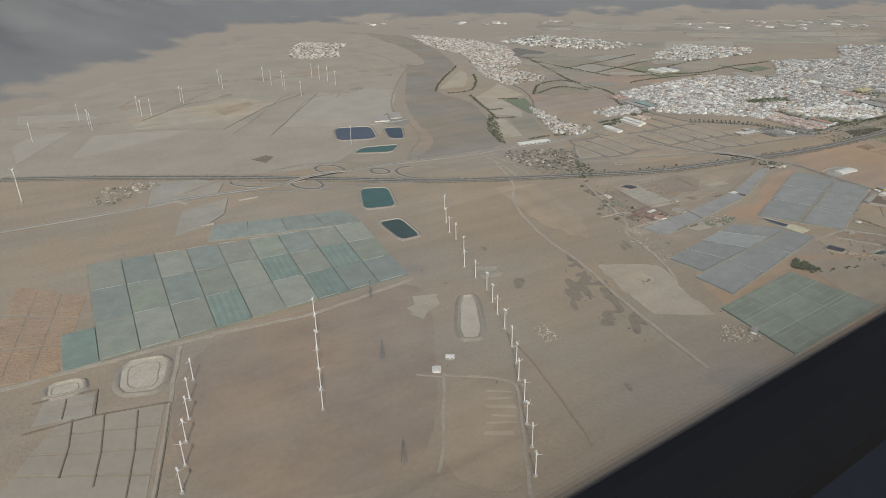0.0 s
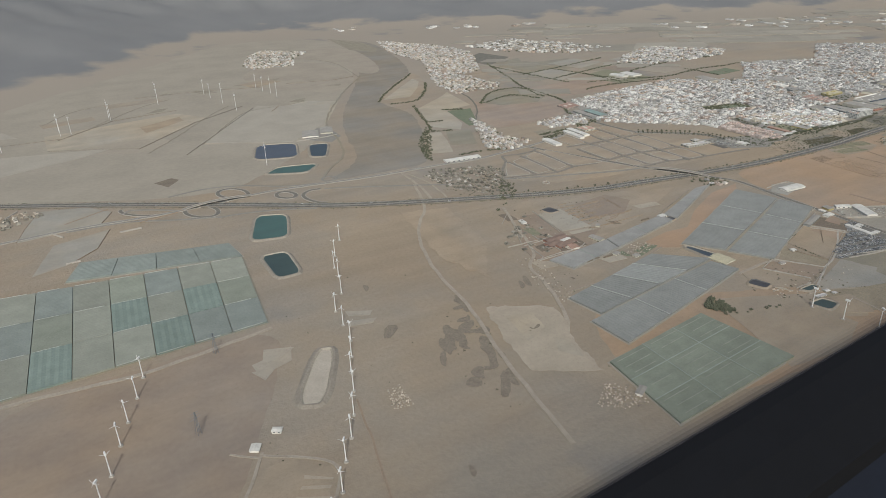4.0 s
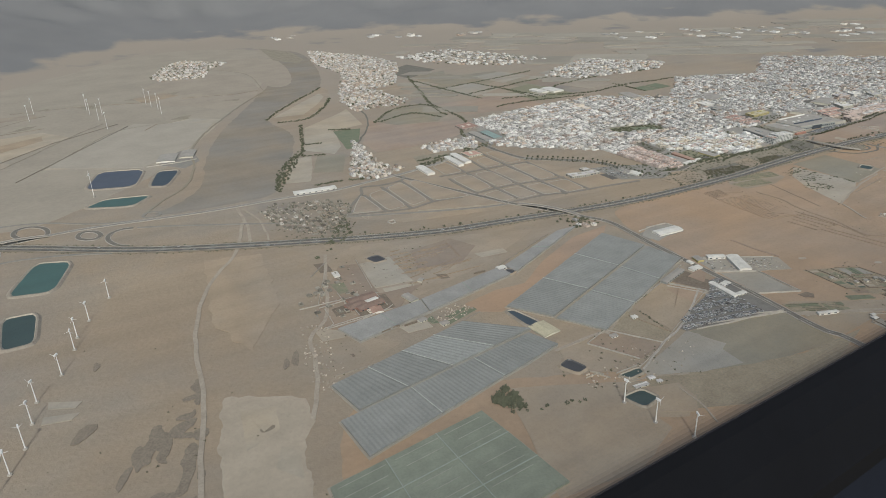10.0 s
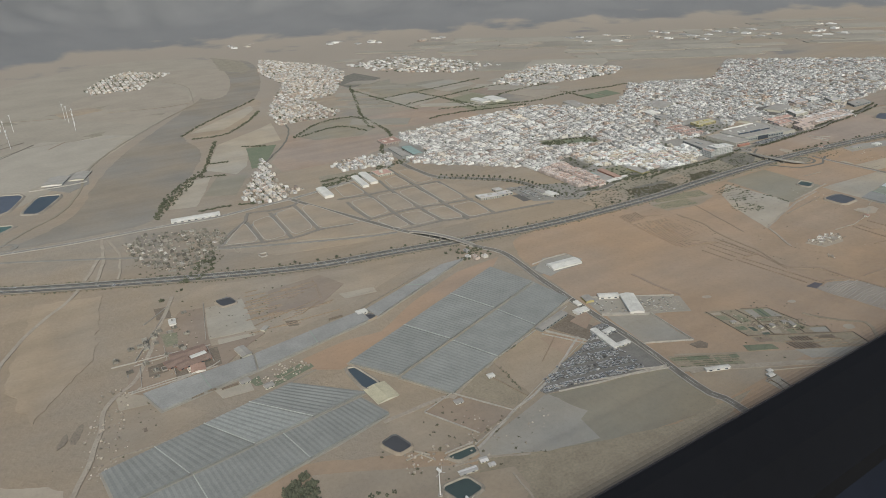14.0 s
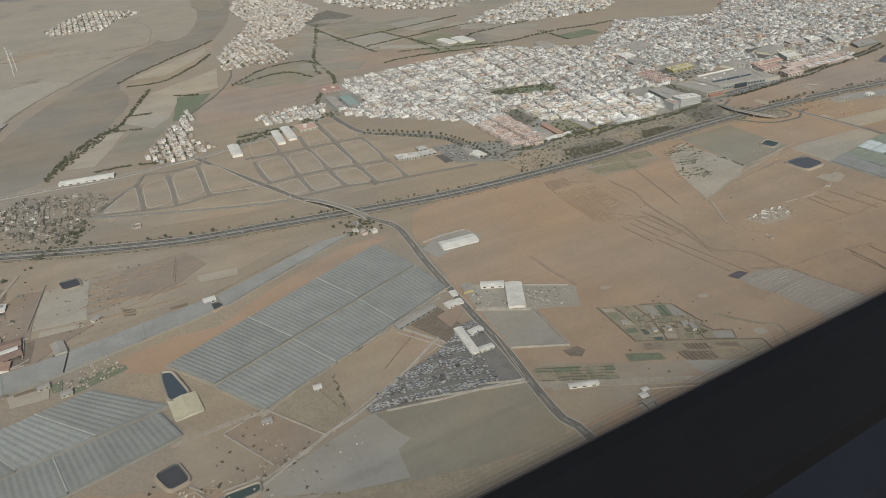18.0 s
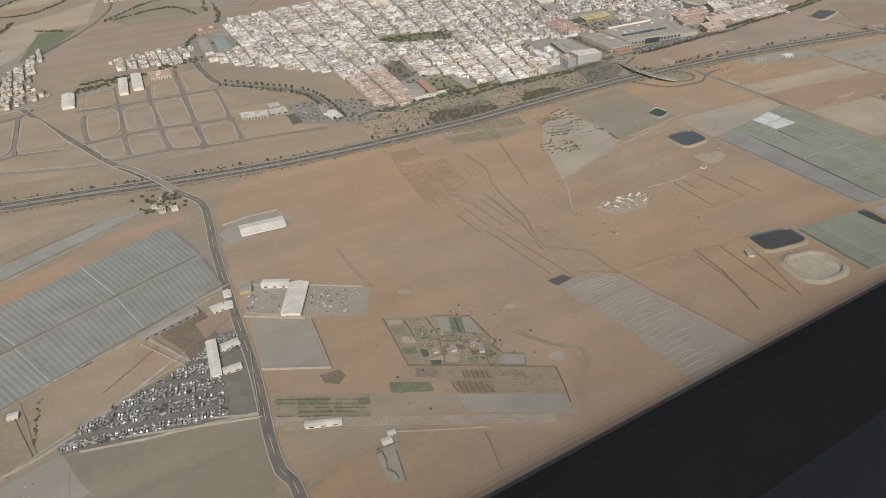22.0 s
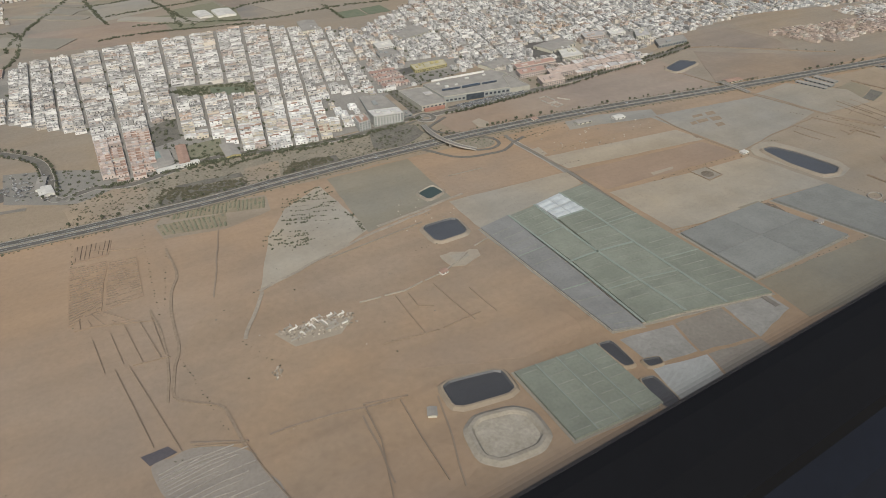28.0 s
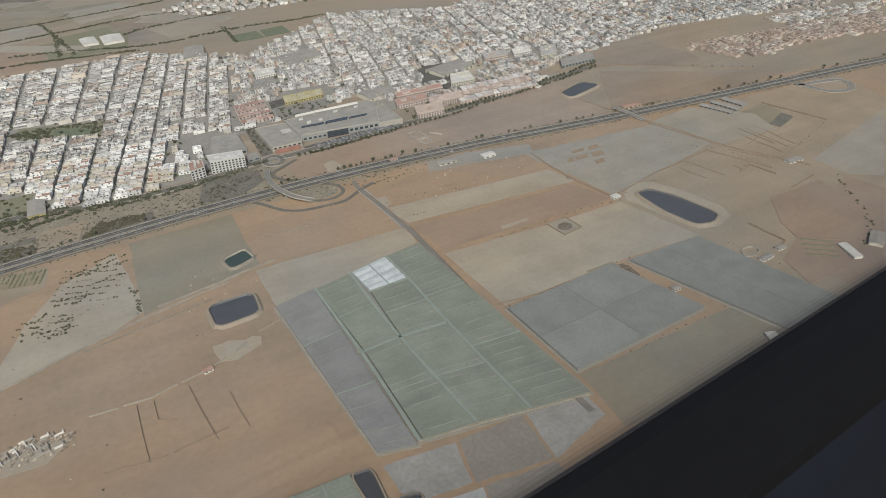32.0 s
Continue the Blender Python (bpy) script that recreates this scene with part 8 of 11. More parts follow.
def scatter(name, spots, meshes, label, category, zs=0.3):
    """Uncounted small plants or stones as one object."""
    verts, faces = [], []
    src = [([tuple(v.co) for v in me.vertices], [tuple(p.vertices) for p in me.polygons]) for me in meshes]
    r = random.Random(len(spots))
    for i, (x, y, s) in enumerate(spots):
        v, f = src[i % len(src)]
        k = len(verts)
        ca, sa = math.cos(i * 2.4), math.sin(i * 2.4)
        z0 = height(x, y) + zs * s
        verts += [(x + s * (ca * a - sa * b), y + s * (sa * a + ca * b), z0 + s * c) for a, b, c in v]
        faces += [tuple(k + q for q in p) for p in f]
    ob = new(name, bpy.data.meshes.new(name))
    ob.data.from_pydata(verts, [], faces)
    ob.data.materials.append(meshes[0].materials[0])
    return tagged(ob, label, category, "", "stuff")


def spots_in(outline, n, seed, lo, hi):
    r = random.Random(seed)
    xs_, ys_ = [p[0] for p in outline], [p[1] for p in outline]
    res = []
    tries = 0
    while len(res) < n and tries < n * 40:
        tries += 1
        p = (r.uniform(min(xs_), max(xs_)), r.uniform(min(ys_), max(ys_)))
        if inside(p, outline):
            res.append((*p, r.uniform(lo, hi)))
    return res


def spots_along(pts, step, side, wander, lo, hi, seed, skip=0.3):
    r = random.Random(seed)
    ln = curve_points(pts, step)
    res = []
    for i, p in enumerate(ln):
        if r.random() > skip:
            q = p + side_of(ln, i) * (side + r.uniform(-wander, wander))
            res.append((q.x, q.y, r.uniform(lo, hi)))
    return res


LONG = clump_mesh("shrub", "leaf", 22, 0.9, 0.36, 0.7, 8)
DRY = clump_mesh("shrub", "dry_bush", 12, 0.9, 0.5, 0.6, 9)
hw_town = [p for p in HIGHWAY if p[0] > 500]
hw_side = spots_along(hw_town, 5, 9.5, 1.6, 0.6, 1.5, 11, 0.6) + spots_along(HIGHWAY[8:13], 6, 16, 4.0, 0.6, 1.4, 12, 0.5)
for i, (x, y, s) in enumerate(hw_side[:110]):
    tree(x, y, s, i)
avenue_two = [(881.6, 749.6), (914.8, 717.9), (943, 685.6), (950.5, 650.2), (950.8, 611.2)]
front_row = [(1264.8, 605.8), (1288.1, 604.8), (1314.4, 606.6), (1354.8, 610.2), (1399.5, 611.2), (1419.1, 614.3), (1446.9, 619.5), (1474.3, 622.3), (1503.7, 626.6), (1542.1, 631.9), (1584.3, 641.1)]
back_row = [(1402.5, 621), (1424.6, 622.8), (1452, 627), (1480.7, 631.4), (1509.7, 634.6), (1549.9, 641.6), (1590.5, 650.8)]
lot_row = [(1276.2, 606.1), (1314.9, 607.7), (1352.5, 610.2)]
rows_of = spots_along(front_row, 4.2, 0, 0.8, 1.0, 1.6, 13, 0.08) + spots_along(back_row, 4.2, 0, 0.6, 1.1, 1.7, 14, 0.08) + spots_along(avenue_two, 6, 5, 0.3, 1.0, 1.5, 15, 0.05) + spots_along(avenue_two, 6, -5, 0.3, 1.0, 1.5, 16, 0.05)
for i, (x, y, s) in enumerate(rows_of):
    tree(x, y, s, i + 1, "round green street tree along an avenue", "avenue trees")
green = spots_along(lot_row, 3, 0, 1.0, 0.7, 1.2, 17, 0.15) + spots_along(front_row, 3, 2.5, 1.0, 0.6, 1.1, 27, 0.25) + spots_along([(1586.5, 641.8), (1609.5, 634), (1655.4, 594.6), (1704.9, 552.7)], 9, 1.5, 0.5, 0.7, 1.1, 28, 0.25)
green += spots_along(HIGHWAY[:9], 9, 9, 1.5, 0.6, 1.3, 18, 0.55) + spots_along(HIGHWAY, 8, -9, 1.5, 0.5, 1.1, 19, 0.65)
green += spots_along([(986.6, 606.3), (1068.3, 613.9), (1123.9, 600.6), (1181.4, 599), (1239.9, 610.1)], 2.8, 1, 2.0, 1.3, 2.4, 20, 0.1) + spots_in(SCHOOL_YARDS, 90, 61, 0.8, 1.9) + spots_along([(1004.9, 596.6), (1089.1, 605), (1122.8, 596.5), (1213.1, 602.3)], 4.5, 0, 2.5, 0.8, 1.6, 62, 0.25)
green += [q for q in spots_in(PARK_DARK, 220, 23, 1.0, 2.0) if not inside(q[:2], [(1098.8, 787.6), (1129, 773.2), (1126.8, 752.8), (1096.8, 766.5)])] + spots_in(GARDEN_PARK, 70, 35, 0.7, 1.5) + spots_in(PARKING, 14, 36, 0.6, 1.1) + spots_in(LOOP_GREEN, 45, 55, 0.4, 0.9) + spots_in(RAMP_GREEN, 60, 56, 0.5, 1.2) + spots_in(GARDENS, 60, 37, 0.3, 0.75)
green += spots_in(CLUMP, 70, 24, 1.2, 2.8) + spots_in(RIVER_TREES, 150, 25, 0.9, 1.8) + spots_in(RUINS, 55, 26, 0.5, 1.2)
for i, o in enumerate(HEDGES + FAR_HEDGES):
    green += spots_along(o, 2.2, 0, 2.4, 1.0, 2.0, 200 + i, 0.08)
green += spots_in([(744.2, 797.3), (759.4, 812.5), (882.5, 853), (891.8, 837.2), (800.6, 805.6)], 90, 30, 1.0, 2.0)
green += spots_along([(1570.3, 368.9), (1552.3, 344), (1527.4, 314.1), (1502.4, 299.2)], 3, 0, 2.0, 0.5, 1.1, 31, 0.3) + spots_in([(524.4, 598.3), (544.4, 608.2), (569.4, 657.7), (599.4, 687.7), (589.4, 638.1)], 50, 32, 1.0, 2.4)
green += spots_in([(774.7, 555.6), (799.7, 559.4), (811.9, 527.5), (779.7, 529.3)], 40, 33, 0.9, 1.8) + spots_along([(559.3, 322.7), (584.3, 314.7), (604.4, 308.9)], 4, 0, 2, 0.8, 1.8, 34, 0.2)
for i, o in enumerate(BUSH_ROWS + BUSH_MORE):
    green += spots_along(o, 1.8, 0, 0.8, 0.45, 0.95, i, 0.3)
for i, o in enumerate([[(1021.8, 613.9), (1042.4, 609.6), (1060.1, 609.3), (1086.2, 613.8), (1114.1, 620.5), (1148.6, 630.4), (1186, 623.3), (1226.5, 607.1)], [(1021.7, 626.8), (1057.3, 624.8), (1087.4, 626.4), (1115.8, 632.7)], [(1073.8, 598.4), (1108.1, 605.4), (1143.7, 605.2), (1180.8, 602.9)]]):
    green += spots_along(o, 2.6, 0, 1.4, 1.0, 2.0, 400 + i, 0.12)
green += spots_in([(1381.6, 679.9), (1435.4, 670.5), (1423.5, 630.9), (1373, 615)], 60, 81, 1.0, 1.9) + spots_in([(1290.9, 832.4), (1323.2, 825.1), (1307.4, 764.2), (1283.6, 781.5)], 50, 82, 0.9, 1.7) + spots_in([(1276.5, 718), (1334.9, 713.7), (1330.2, 696.1), (1273.2, 685.4)], 40, 83, 0.9, 1.7) + spots_in([(1243.3, 690.1), (1253, 688.1), (1249.5, 624.5), (1240.2, 622.7)], 40, 84, 0.8, 1.5)
for i, o in enumerate(BUSH_DASHES):
    green += spots_along(o, 1.5, 0, 0.5, 0.35, 0.75, 500 + i, 0.45)
for i, (o, n) in enumerate(((VILLAGE_HILL, 260), (VILLAGE_RIVER, 420), (VILLAGE_FAR, 200), (VILLAGE_MID, 240), (HAMLET_ROAD, 60))):
    green += spots_in(o, n, 600 + i, 1.2, 2.8)
for i, side in enumerate((-8.6, 8.6, 10.4)):
    green += spots_along(HIGHWAY, 2.4, side, 0.7, 0.3, 0.85, 700 + i, 0.42)
for i, side in enumerate((-4.5, 4.5)):
    green += spots_along(avenue_two, 2.2, side, 0.6, 0.5, 1.0, 710 + i, 0.25)
scatter("trees", green, [LONG], "dark green trees and tall shrubs in groves and rows", "trees", 0.6)
scrub = spots_in([(959.3, 541.6), (959.5, 568.8), (1062, 580.2), (1104.8, 581), (1211.9, 585.8), (1202.7, 562.5), (1140.2, 560.7), (1060.8, 554.7)], 330, 40, 0.45, 1.0) + spots_in([(962.4, 555.7), (960.7, 600.1), (1068.3, 609.8), (1239.9, 602), (1224.6, 563.4), (1060.8, 562.8)], 650, 39, 0.45, 1.1)
scrub += spots_in([(1059.7, 440.4), (1072, 480.7), (1090.1, 511.2), (1121.1, 530), (1127.2, 464)], 35, 41, 0.3, 0.6)
scrub += spots_in([(340.1, 302.2), (389.8, 311.6), (399.9, 460.2), (370.2, 440.5)], 12, 42, 0.5, 1.2) + spots_in([(519.9, 698.2), (619.4, 717.5), (599.4, 658), (539.4, 648)], 120, 43, 0.5, 1.4)
scrub += spots_in([(479.5, 400.2), (549.4, 598.3), (639, 578.5), (599.1, 499), (519.6, 439.9)], 140, 44, 0.4, 1.1) + spots_in([(859.9, 278.8), (949.7, 289.2), (929.9, 349), (869.8, 348.6)], 30, 45, 0.4, 1.0)
scrub += spots_in([(1019.4, 339.7), (1098.2, 330.8), (1109, 421.4), (1019.9, 419.8)], 8, 46, 0.3, 0.8) + spots_in([(202.6, 253.2), (479.3, 251.2), (479.4, 559), (203.9, 556.4)], 25, 47, 0.3, 0.8)
scrub += spots_in([(1288, 522.9), (1378.4, 546.9), (1239.2, 548.4), (1239.5, 588.8)], 80, 48, 0.4, 1.0) + spots_in([(639.2, 280.1), (719.5, 299.4), (659.3, 360.2), (599.4, 340.7)], 70, 49, 0.4, 1.3)
for a, b in (((954.2, 436.4), (959.3, 537.6)), ((996.1, 432.5), (1000.8, 536.5)), ((1045.8, 427.1), (1105.3, 446.3)), ((982.6, 325.3), (1013.2, 319.7)), ((1000.1, 439.5), (1010.5, 500.1)), ((1236.9, 301.3), (1289.2, 290.8)), ((1296.3, 297.8), (1402.6, 299)), ((1294.5, 358.4), (1380.8, 360.6)), ((639.3, 312.2), (699.5, 289.4)), ((469.6, 380.4), (504.4, 504.1)), ((1156.9, 301.3), (1183.2, 251.2)), ((1029.6, 387.8), (1043.2, 355.1)), ((1009.3, 329.6), (999.8, 389.5))):
    scrub += spots_along([a, b], 3, 0, 0.6, 0.3, 0.7, int(a[0]), 0.4)
scrub += spots_in(PALM_VERGE, 90, 71, 0.7, 1.3) + spots_in(PALM_PLOT, 40, 72, 0.7, 1.2)
scrub += spots_in(GROVE_A, 420, 21, 0.8, 1.5) + spots_in(GROVE_B, 260, 22, 0.8, 1.5)
for i, o in enumerate(FIELD_HEDGES):
    scrub += spots_along(o, 2.2, 0, 0.7, 0.3, 0.75, 300 + i, 0.3)
for o in STAINS:
    scrub += spots_in(o, 6, int(o[0][0]), 0.2, 0.5)
scatter("dry_scrub", scrub, [DRY], "low dry brown scrub bushes", "bushes", 0.3)


# ---- the town ----
def lots(outline, pitch, depth, front, cross, seed, skew=0.0, y0=600.0, skip=0.08, start=None):
    """Lots along straight streets: x, y, width, depth, slant."""
    r = random.Random(seed)
    xs_, ys_ = [p[0] for p in outline], [p[1] for p in outline]
    res = []
    x = min(xs_) - 60 if start is None else start
    while x < max(xs_) + 60:
        for half in (0, 1):
            y = min(ys_)
            while y < max(ys_):
                w_ = front * r.uniform(0.75, 1.35)
                k = skew
                px, py = x + (half + 0.5) * depth + k * (y - y0), y + w_ / 2
                if (y - y0) % cross > 4.5 and inside((px, py), outline) and r.random() > skip:
                    res.append((px, py, depth * r.uniform(0.97, 1.03), w_ * 0.995, k))
                y += w_
        x += pitch
    return res


def house_faces(verts, faces, ids, x, y, wx, wy, h, k, wall, r, windows=True):
    """A flat-roofed house with a parapet, sometimes a room on its roof; appended to the lists."""
    def block(cx, cy, ax, ay, z0, z1, par):
        b = len(verts)
        t = min(0.22, ax * 0.1)
        for ex, ey, z in ((0, 0, z0), (0, 0, z1), (t, t, z1), (t, t, z1 - par)):
            for sx, sy in ((-1, -1), (1, -1), (1, 1), (-1, 1)):
                qx, qy = cx + sx * (ax / 2 - ex), cy + sy * (ay / 2 - ey)
                verts.append((qx + k * (qy - cy), qy, z))
        for lv in range(3):
            for i in range(4):
                j = (i + 1) % 4
                faces.append((b + lv * 4 + i, b + lv * 4 + j, b + lv * 4 + 4 + j, b + lv * 4 + 4 + i))
                ids.append(wall)
        faces.append((b + 12, b + 13, b + 14, b + 15))
        ids.append(3)
    block(x, y, wx, wy, 0.2, h, 0.4)
    for chance in (0.62, 0.3):
        if r.random() < chance:
            ax, ay = wx * r.uniform(0.2, 0.5), wy * r.uniform(0.25, 0.7)
            block(x + r.uniform(-0.24, 0.24) * wx, y + r.uniform(-0.15, 0.15) * wy, ax, ay, h - 0.4, h + r.uniform(0.4, 1.2), 0.15)
    # low dark boxes added for the shaded light wells among the roofs
    for _ in range(r.choice((0, 1, 1, 2))):
        cx, cy, ax, ay = x + r.uniform(-0.35, 0.35) * wx, y + r.uniform(-0.33, 0.33) * wy, wx * r.uniform(0.08, 0.2), wy * r.uniform(0.1, 0.3)
        b = len(verts)
        for z in (h - 0.4, h + 0.15):
            for sx, sy in ((-1, -1), (1, -1), (1, 1), (-1, 1)):
                verts.append((cx + sx * ax / 2 + k * (cy - y), cy + sy * ay / 2, z))
        for i in range(4):
            j = (i + 1) % 4
            faces.append((b + i, b + j, b + 4 + j, b + 4 + i))
            ids.append(5)
        faces.append((b + 4, b + 5, b + 6, b + 7))
        ids.append(5)
    if windows:
        b = len(verts)
        n = 0
        for fl in range(int(h / 1.9)):
            for u in (-0.28, 0.2):
                z = 0.9 + fl * 1.9
                for dx, dz in ((0, 0), (0.14, 0), (0.14, 0.8), (0, 0.8)):
                    qy = y - wy / 2 - 0.03
                    verts.append((x + (u + dx) * wx + k * (qy - y), qy, z + dz))
                faces.append((b + n, b + n + 1, b + n + 2, b + n + 3))
                ids.append(4)
                n += 4


rnd = random.Random(77)
sheet("town_ground", worn(TOWN, 9, 1.5), 0.30, "town_soil", "dusty asphalt streets and yards of the town", "structure")
PITCH = [(1098.8, 787.6), (1129, 773.2), (1126.8, 752.8), (1096.8, 766.5)]
sheet("sports_pitch", PITCH, 0.42, "green_crop", "small green sports pitch between the houses", "structure")
sheet("pitch_edge", [(1070.4, 807.7), (1139.2, 781.5), (1134.6, 745.5), (1068.1, 775.3)], 0.36, "olive_crop", "dull green park ground round the pitch", "structure")
KEEP = [PARK_DARK, [(1066.4, 809.7), (1141.2, 785.6), (1134.6, 744.5), (1068.1, 773.2)], [(1364.1, 693.1), (1358.8, 647.8), (1244.9, 604), (1240.5, 644.9), (1251, 686.1)], SCHOOL_YARDS, SQUARE, [(1240.2, 696.4), (1281.2, 705.9), (1281.7, 749.6), (1241.9, 732.1)], [(1291, 721.1), (1339.7, 719.6), (1340.8, 756.1), (1291.8, 757.4)], [(1196, 610.4), (1227.2, 604.9), (1228.8, 624.7), (1196.7, 631.9)], [(1180.2, 603.9), (1197.5, 607.6), (1199.1, 629.5), (1182.3, 626.5)], [(1200.9, 636), (1235.4, 632.9), (1237.2, 678.9), (1209.8, 682.5)], [(1223.7, 614.2), (1240.7, 616.3), (1241.1, 633.1), (1227.5, 632.7)], [(1243.9, 731.6), (1278.9, 734.1), (1279.4, 747.9), (1245.5, 746.7)], [(1242.7, 718.3), (1277.3, 720), (1278.7, 735.1), (1244.2, 735)], [(1240.8, 705.9), (1276.4, 706.1), (1277.8, 720.9), (1243, 721.8)], [(1240.2, 691.5), (1274.6, 691.7), (1276.6, 705.8), (1241.6, 707.4)], [(1286.5, 717.6), (1305.7, 718.2), (1310.4, 741), (1291.2, 743.1)], [(1299, 717.9), (1330.6, 719.5), (1335.5, 741.2), (1305.1, 742.7)], [(1284.6, 807.7), (1311.8, 808.7), (1315.8, 836.6), (1289.3, 837.2)], [(1274.9, 777.3), (1305.1, 780.1), (1306.8, 807.7), (1279.8, 807.1)], [(1433, 669.9), (1465.8, 667.4), (1475.1, 698.9), (1448.6, 701.1)], [(1550.1, 654.6), (1599.1, 654.6), (1613.1, 678.2), (1566.2, 680.9)], [(1494.9, 618.1), (1509.2, 621.3), (1516.4, 634.6), (1501.6, 631.4)], [(1420.3, 625.9), (1507.7, 624.1), (1515.3, 641.4), (1421, 642.9)], [(1420.4, 640.4), (1510.5, 638.7), (1517.1, 654.9), (1422.6, 657.3)], [(1435, 650.6), (1511.5, 650.9), (1517.3, 667.9), (1439.1, 667.2)], [(1371.2, 616.7), (1403.2, 615.3), (1412.2, 639.7), (1379.2, 640.9)], [(1391.8, 632.7), (1432.4, 632.2), (1439.1, 654.1), (1400.2, 654.7)], [(1367.5, 648.6), (1404.8, 648.3), (1410.4, 669), (1373.6, 670.2)], [(1375.9, 668.3), (1430, 666.9), (1435, 685.3), (1381.1, 685.6)], [(1500.8, 719.8), (1534.5, 716.3), (1545.9, 739.7), (1511.2, 743.1)], [(1533.7, 714.7), (1562.6, 713.5), (1570.4, 734.3), (1544, 736.7)], [(1550.4, 691.5), (1577.1, 688.7), (1598.9, 722.5), (1571, 721.1)], [(1441, 751.4), (1480, 744.3), (1450.5, 693.3), (1420.7, 698)], [(1428.9, 689.8), (1445, 688.6), (1438.9, 667.9), (1424.2, 664.6)], [(1475.8, 734.9), (1495.9, 729.7), (1499.6, 697.7), (1469, 692.9)], [(1280.1, 739.7), (1294.9, 742.7), (1293.5, 726.2), (1277.6, 720.9)], [(1280.3, 720.8), (1330.4, 717), (1331.3, 702.8), (1274.2, 688.1)], [(1243.3, 690.1), (1253, 688.1), (1249.5, 624.5), (1240.2, 622.7)], [(1246.7, 676.5), (1249.5, 624.5), (1279.2, 619.5), (1364.9, 620.7), (1374.1, 685.3), (1299.1, 696.4)], [(1213.1, 690.7), (1236.2, 683.8), (1236.8, 617), (1230.8, 599.2), (1183.7, 605.6)], [(1519.8, 661.8), (1564.2, 673), (1554.6, 656.4), (1516.9, 644.1)], [(875, 843.5), (916.2, 838.9), (931.2, 963.8), (885.9, 965.4)]]


def avenue_at(y):
    """The slanting avenue that parts the older quarter from the newer one."""
    return 1129 + 0.227 * (y - 612)


west = []
for x, y, wx, wy, k in lots(TOWN, 20.5, 8.95, 5.0, 62, 3, 0.0, 612, 0.04, 1127 - 17.9 - 20.5 * 22):
    # the streets fan out towards the avenue
    f = min(1.0, max(0.0, (x - 985) / 144))
    k = 0.227 * f
    x += k * (y - 612)
    if 0 < f < 1:
        wx *= 1 + 0.227 * (y - 612) / 144
    if x + wx / 2 < avenue_at(y) - 0.8 and inside((x, y), TOWN):
        west.append((x, y, wx, wy, k))


def quarter(x, y):
    return noise.noise(Vector((x * 0.011, y * 0.011, 4.0)))


# the older quarter: blocks that run either along or across
along = [q for q in lots(TOWN, 22.0, 9.4, 5.4, 48, 4, 0.227, 612, 0.06, 1130.5) if quarter(q[0], q[1]) > 0.0 or q[0] < avenue_at(q[1]) + 34]
turned = lots([(b, a) for a, b in TOWN], 19.5, 8.4, 5.2, 57, 5, -0.12, 1130, 0.11)
across = [(b, a, wy, wx, 0.15) for a, b, wx, wy, k in turned if b > avenue_at(a) + 40 and quarter(b, a) < -0.03]
east_side = along + across
all_lots = [q for q in west + east_side if not any(inside(q[:2], z) for z in KEEP)]
near = [q for q in all_lots if q[0] < 1245 and q[1] < 700]
near = near[:300]
chosen = set((q[0], q[1]) for q in near)
verts, faces, ids = [], [], []
for q in all_lots:
    if (q[0], q[1]) in chosen:
        continue
    x, y, wx, wy, k = q
    tint = rnd.random()
    warm = 0.75 if (x < 1075 and y < 690) or (1370 < x and y < 690) else 0.27
    wall = 2 if tint < warm * 0.45 else 1 if tint < warm else 0
    h = 2.7 + 1.1 * noise.noise(Vector((x * 0.05, y * 0.02, 0))) + rnd.choice((-0.9, -0.3, 0.0, 0.0, 0.2, 0.4, 1.1)) + rnd.uniform(0, 0.3)
    # fronts set back unevenly from the street
    back = rnd.choice((0, 0, 0.03, 0.06, 0.1)) * wx
    x, wx = x + rnd.choice((-0.5, 0.5)) * back, wx - back
    if rnd.random() < 0.75:
        cut = rnd.uniform(0.35, 0.65)
        house_faces(verts, faces, ids, x - wx * (1 - cut) / 2, y, wx * cut, wy, h, k, wall, rnd, y < 760)
        house_faces(verts, faces, ids, x + wx * cut / 2, y, wx * (1 - cut), wy, max(1.5, h + rnd.choice((-0.9, -0.5, -0.2, 0.6))), k, wall, rnd, False)
    else:
        house_faces(verts, faces, ids, x, y, wx, wy, h, k, wall, rnd, y < 760)
houses = new("houses", mesh_of("houses", verts, faces, ["mass_white", "mass_cream", "mass_terracotta", "mass_roof", "window_glass", "awning"], ids))
tagged(houses, "close-packed white flat-roofed town houses along straight streets", "houses", "", "stuff")


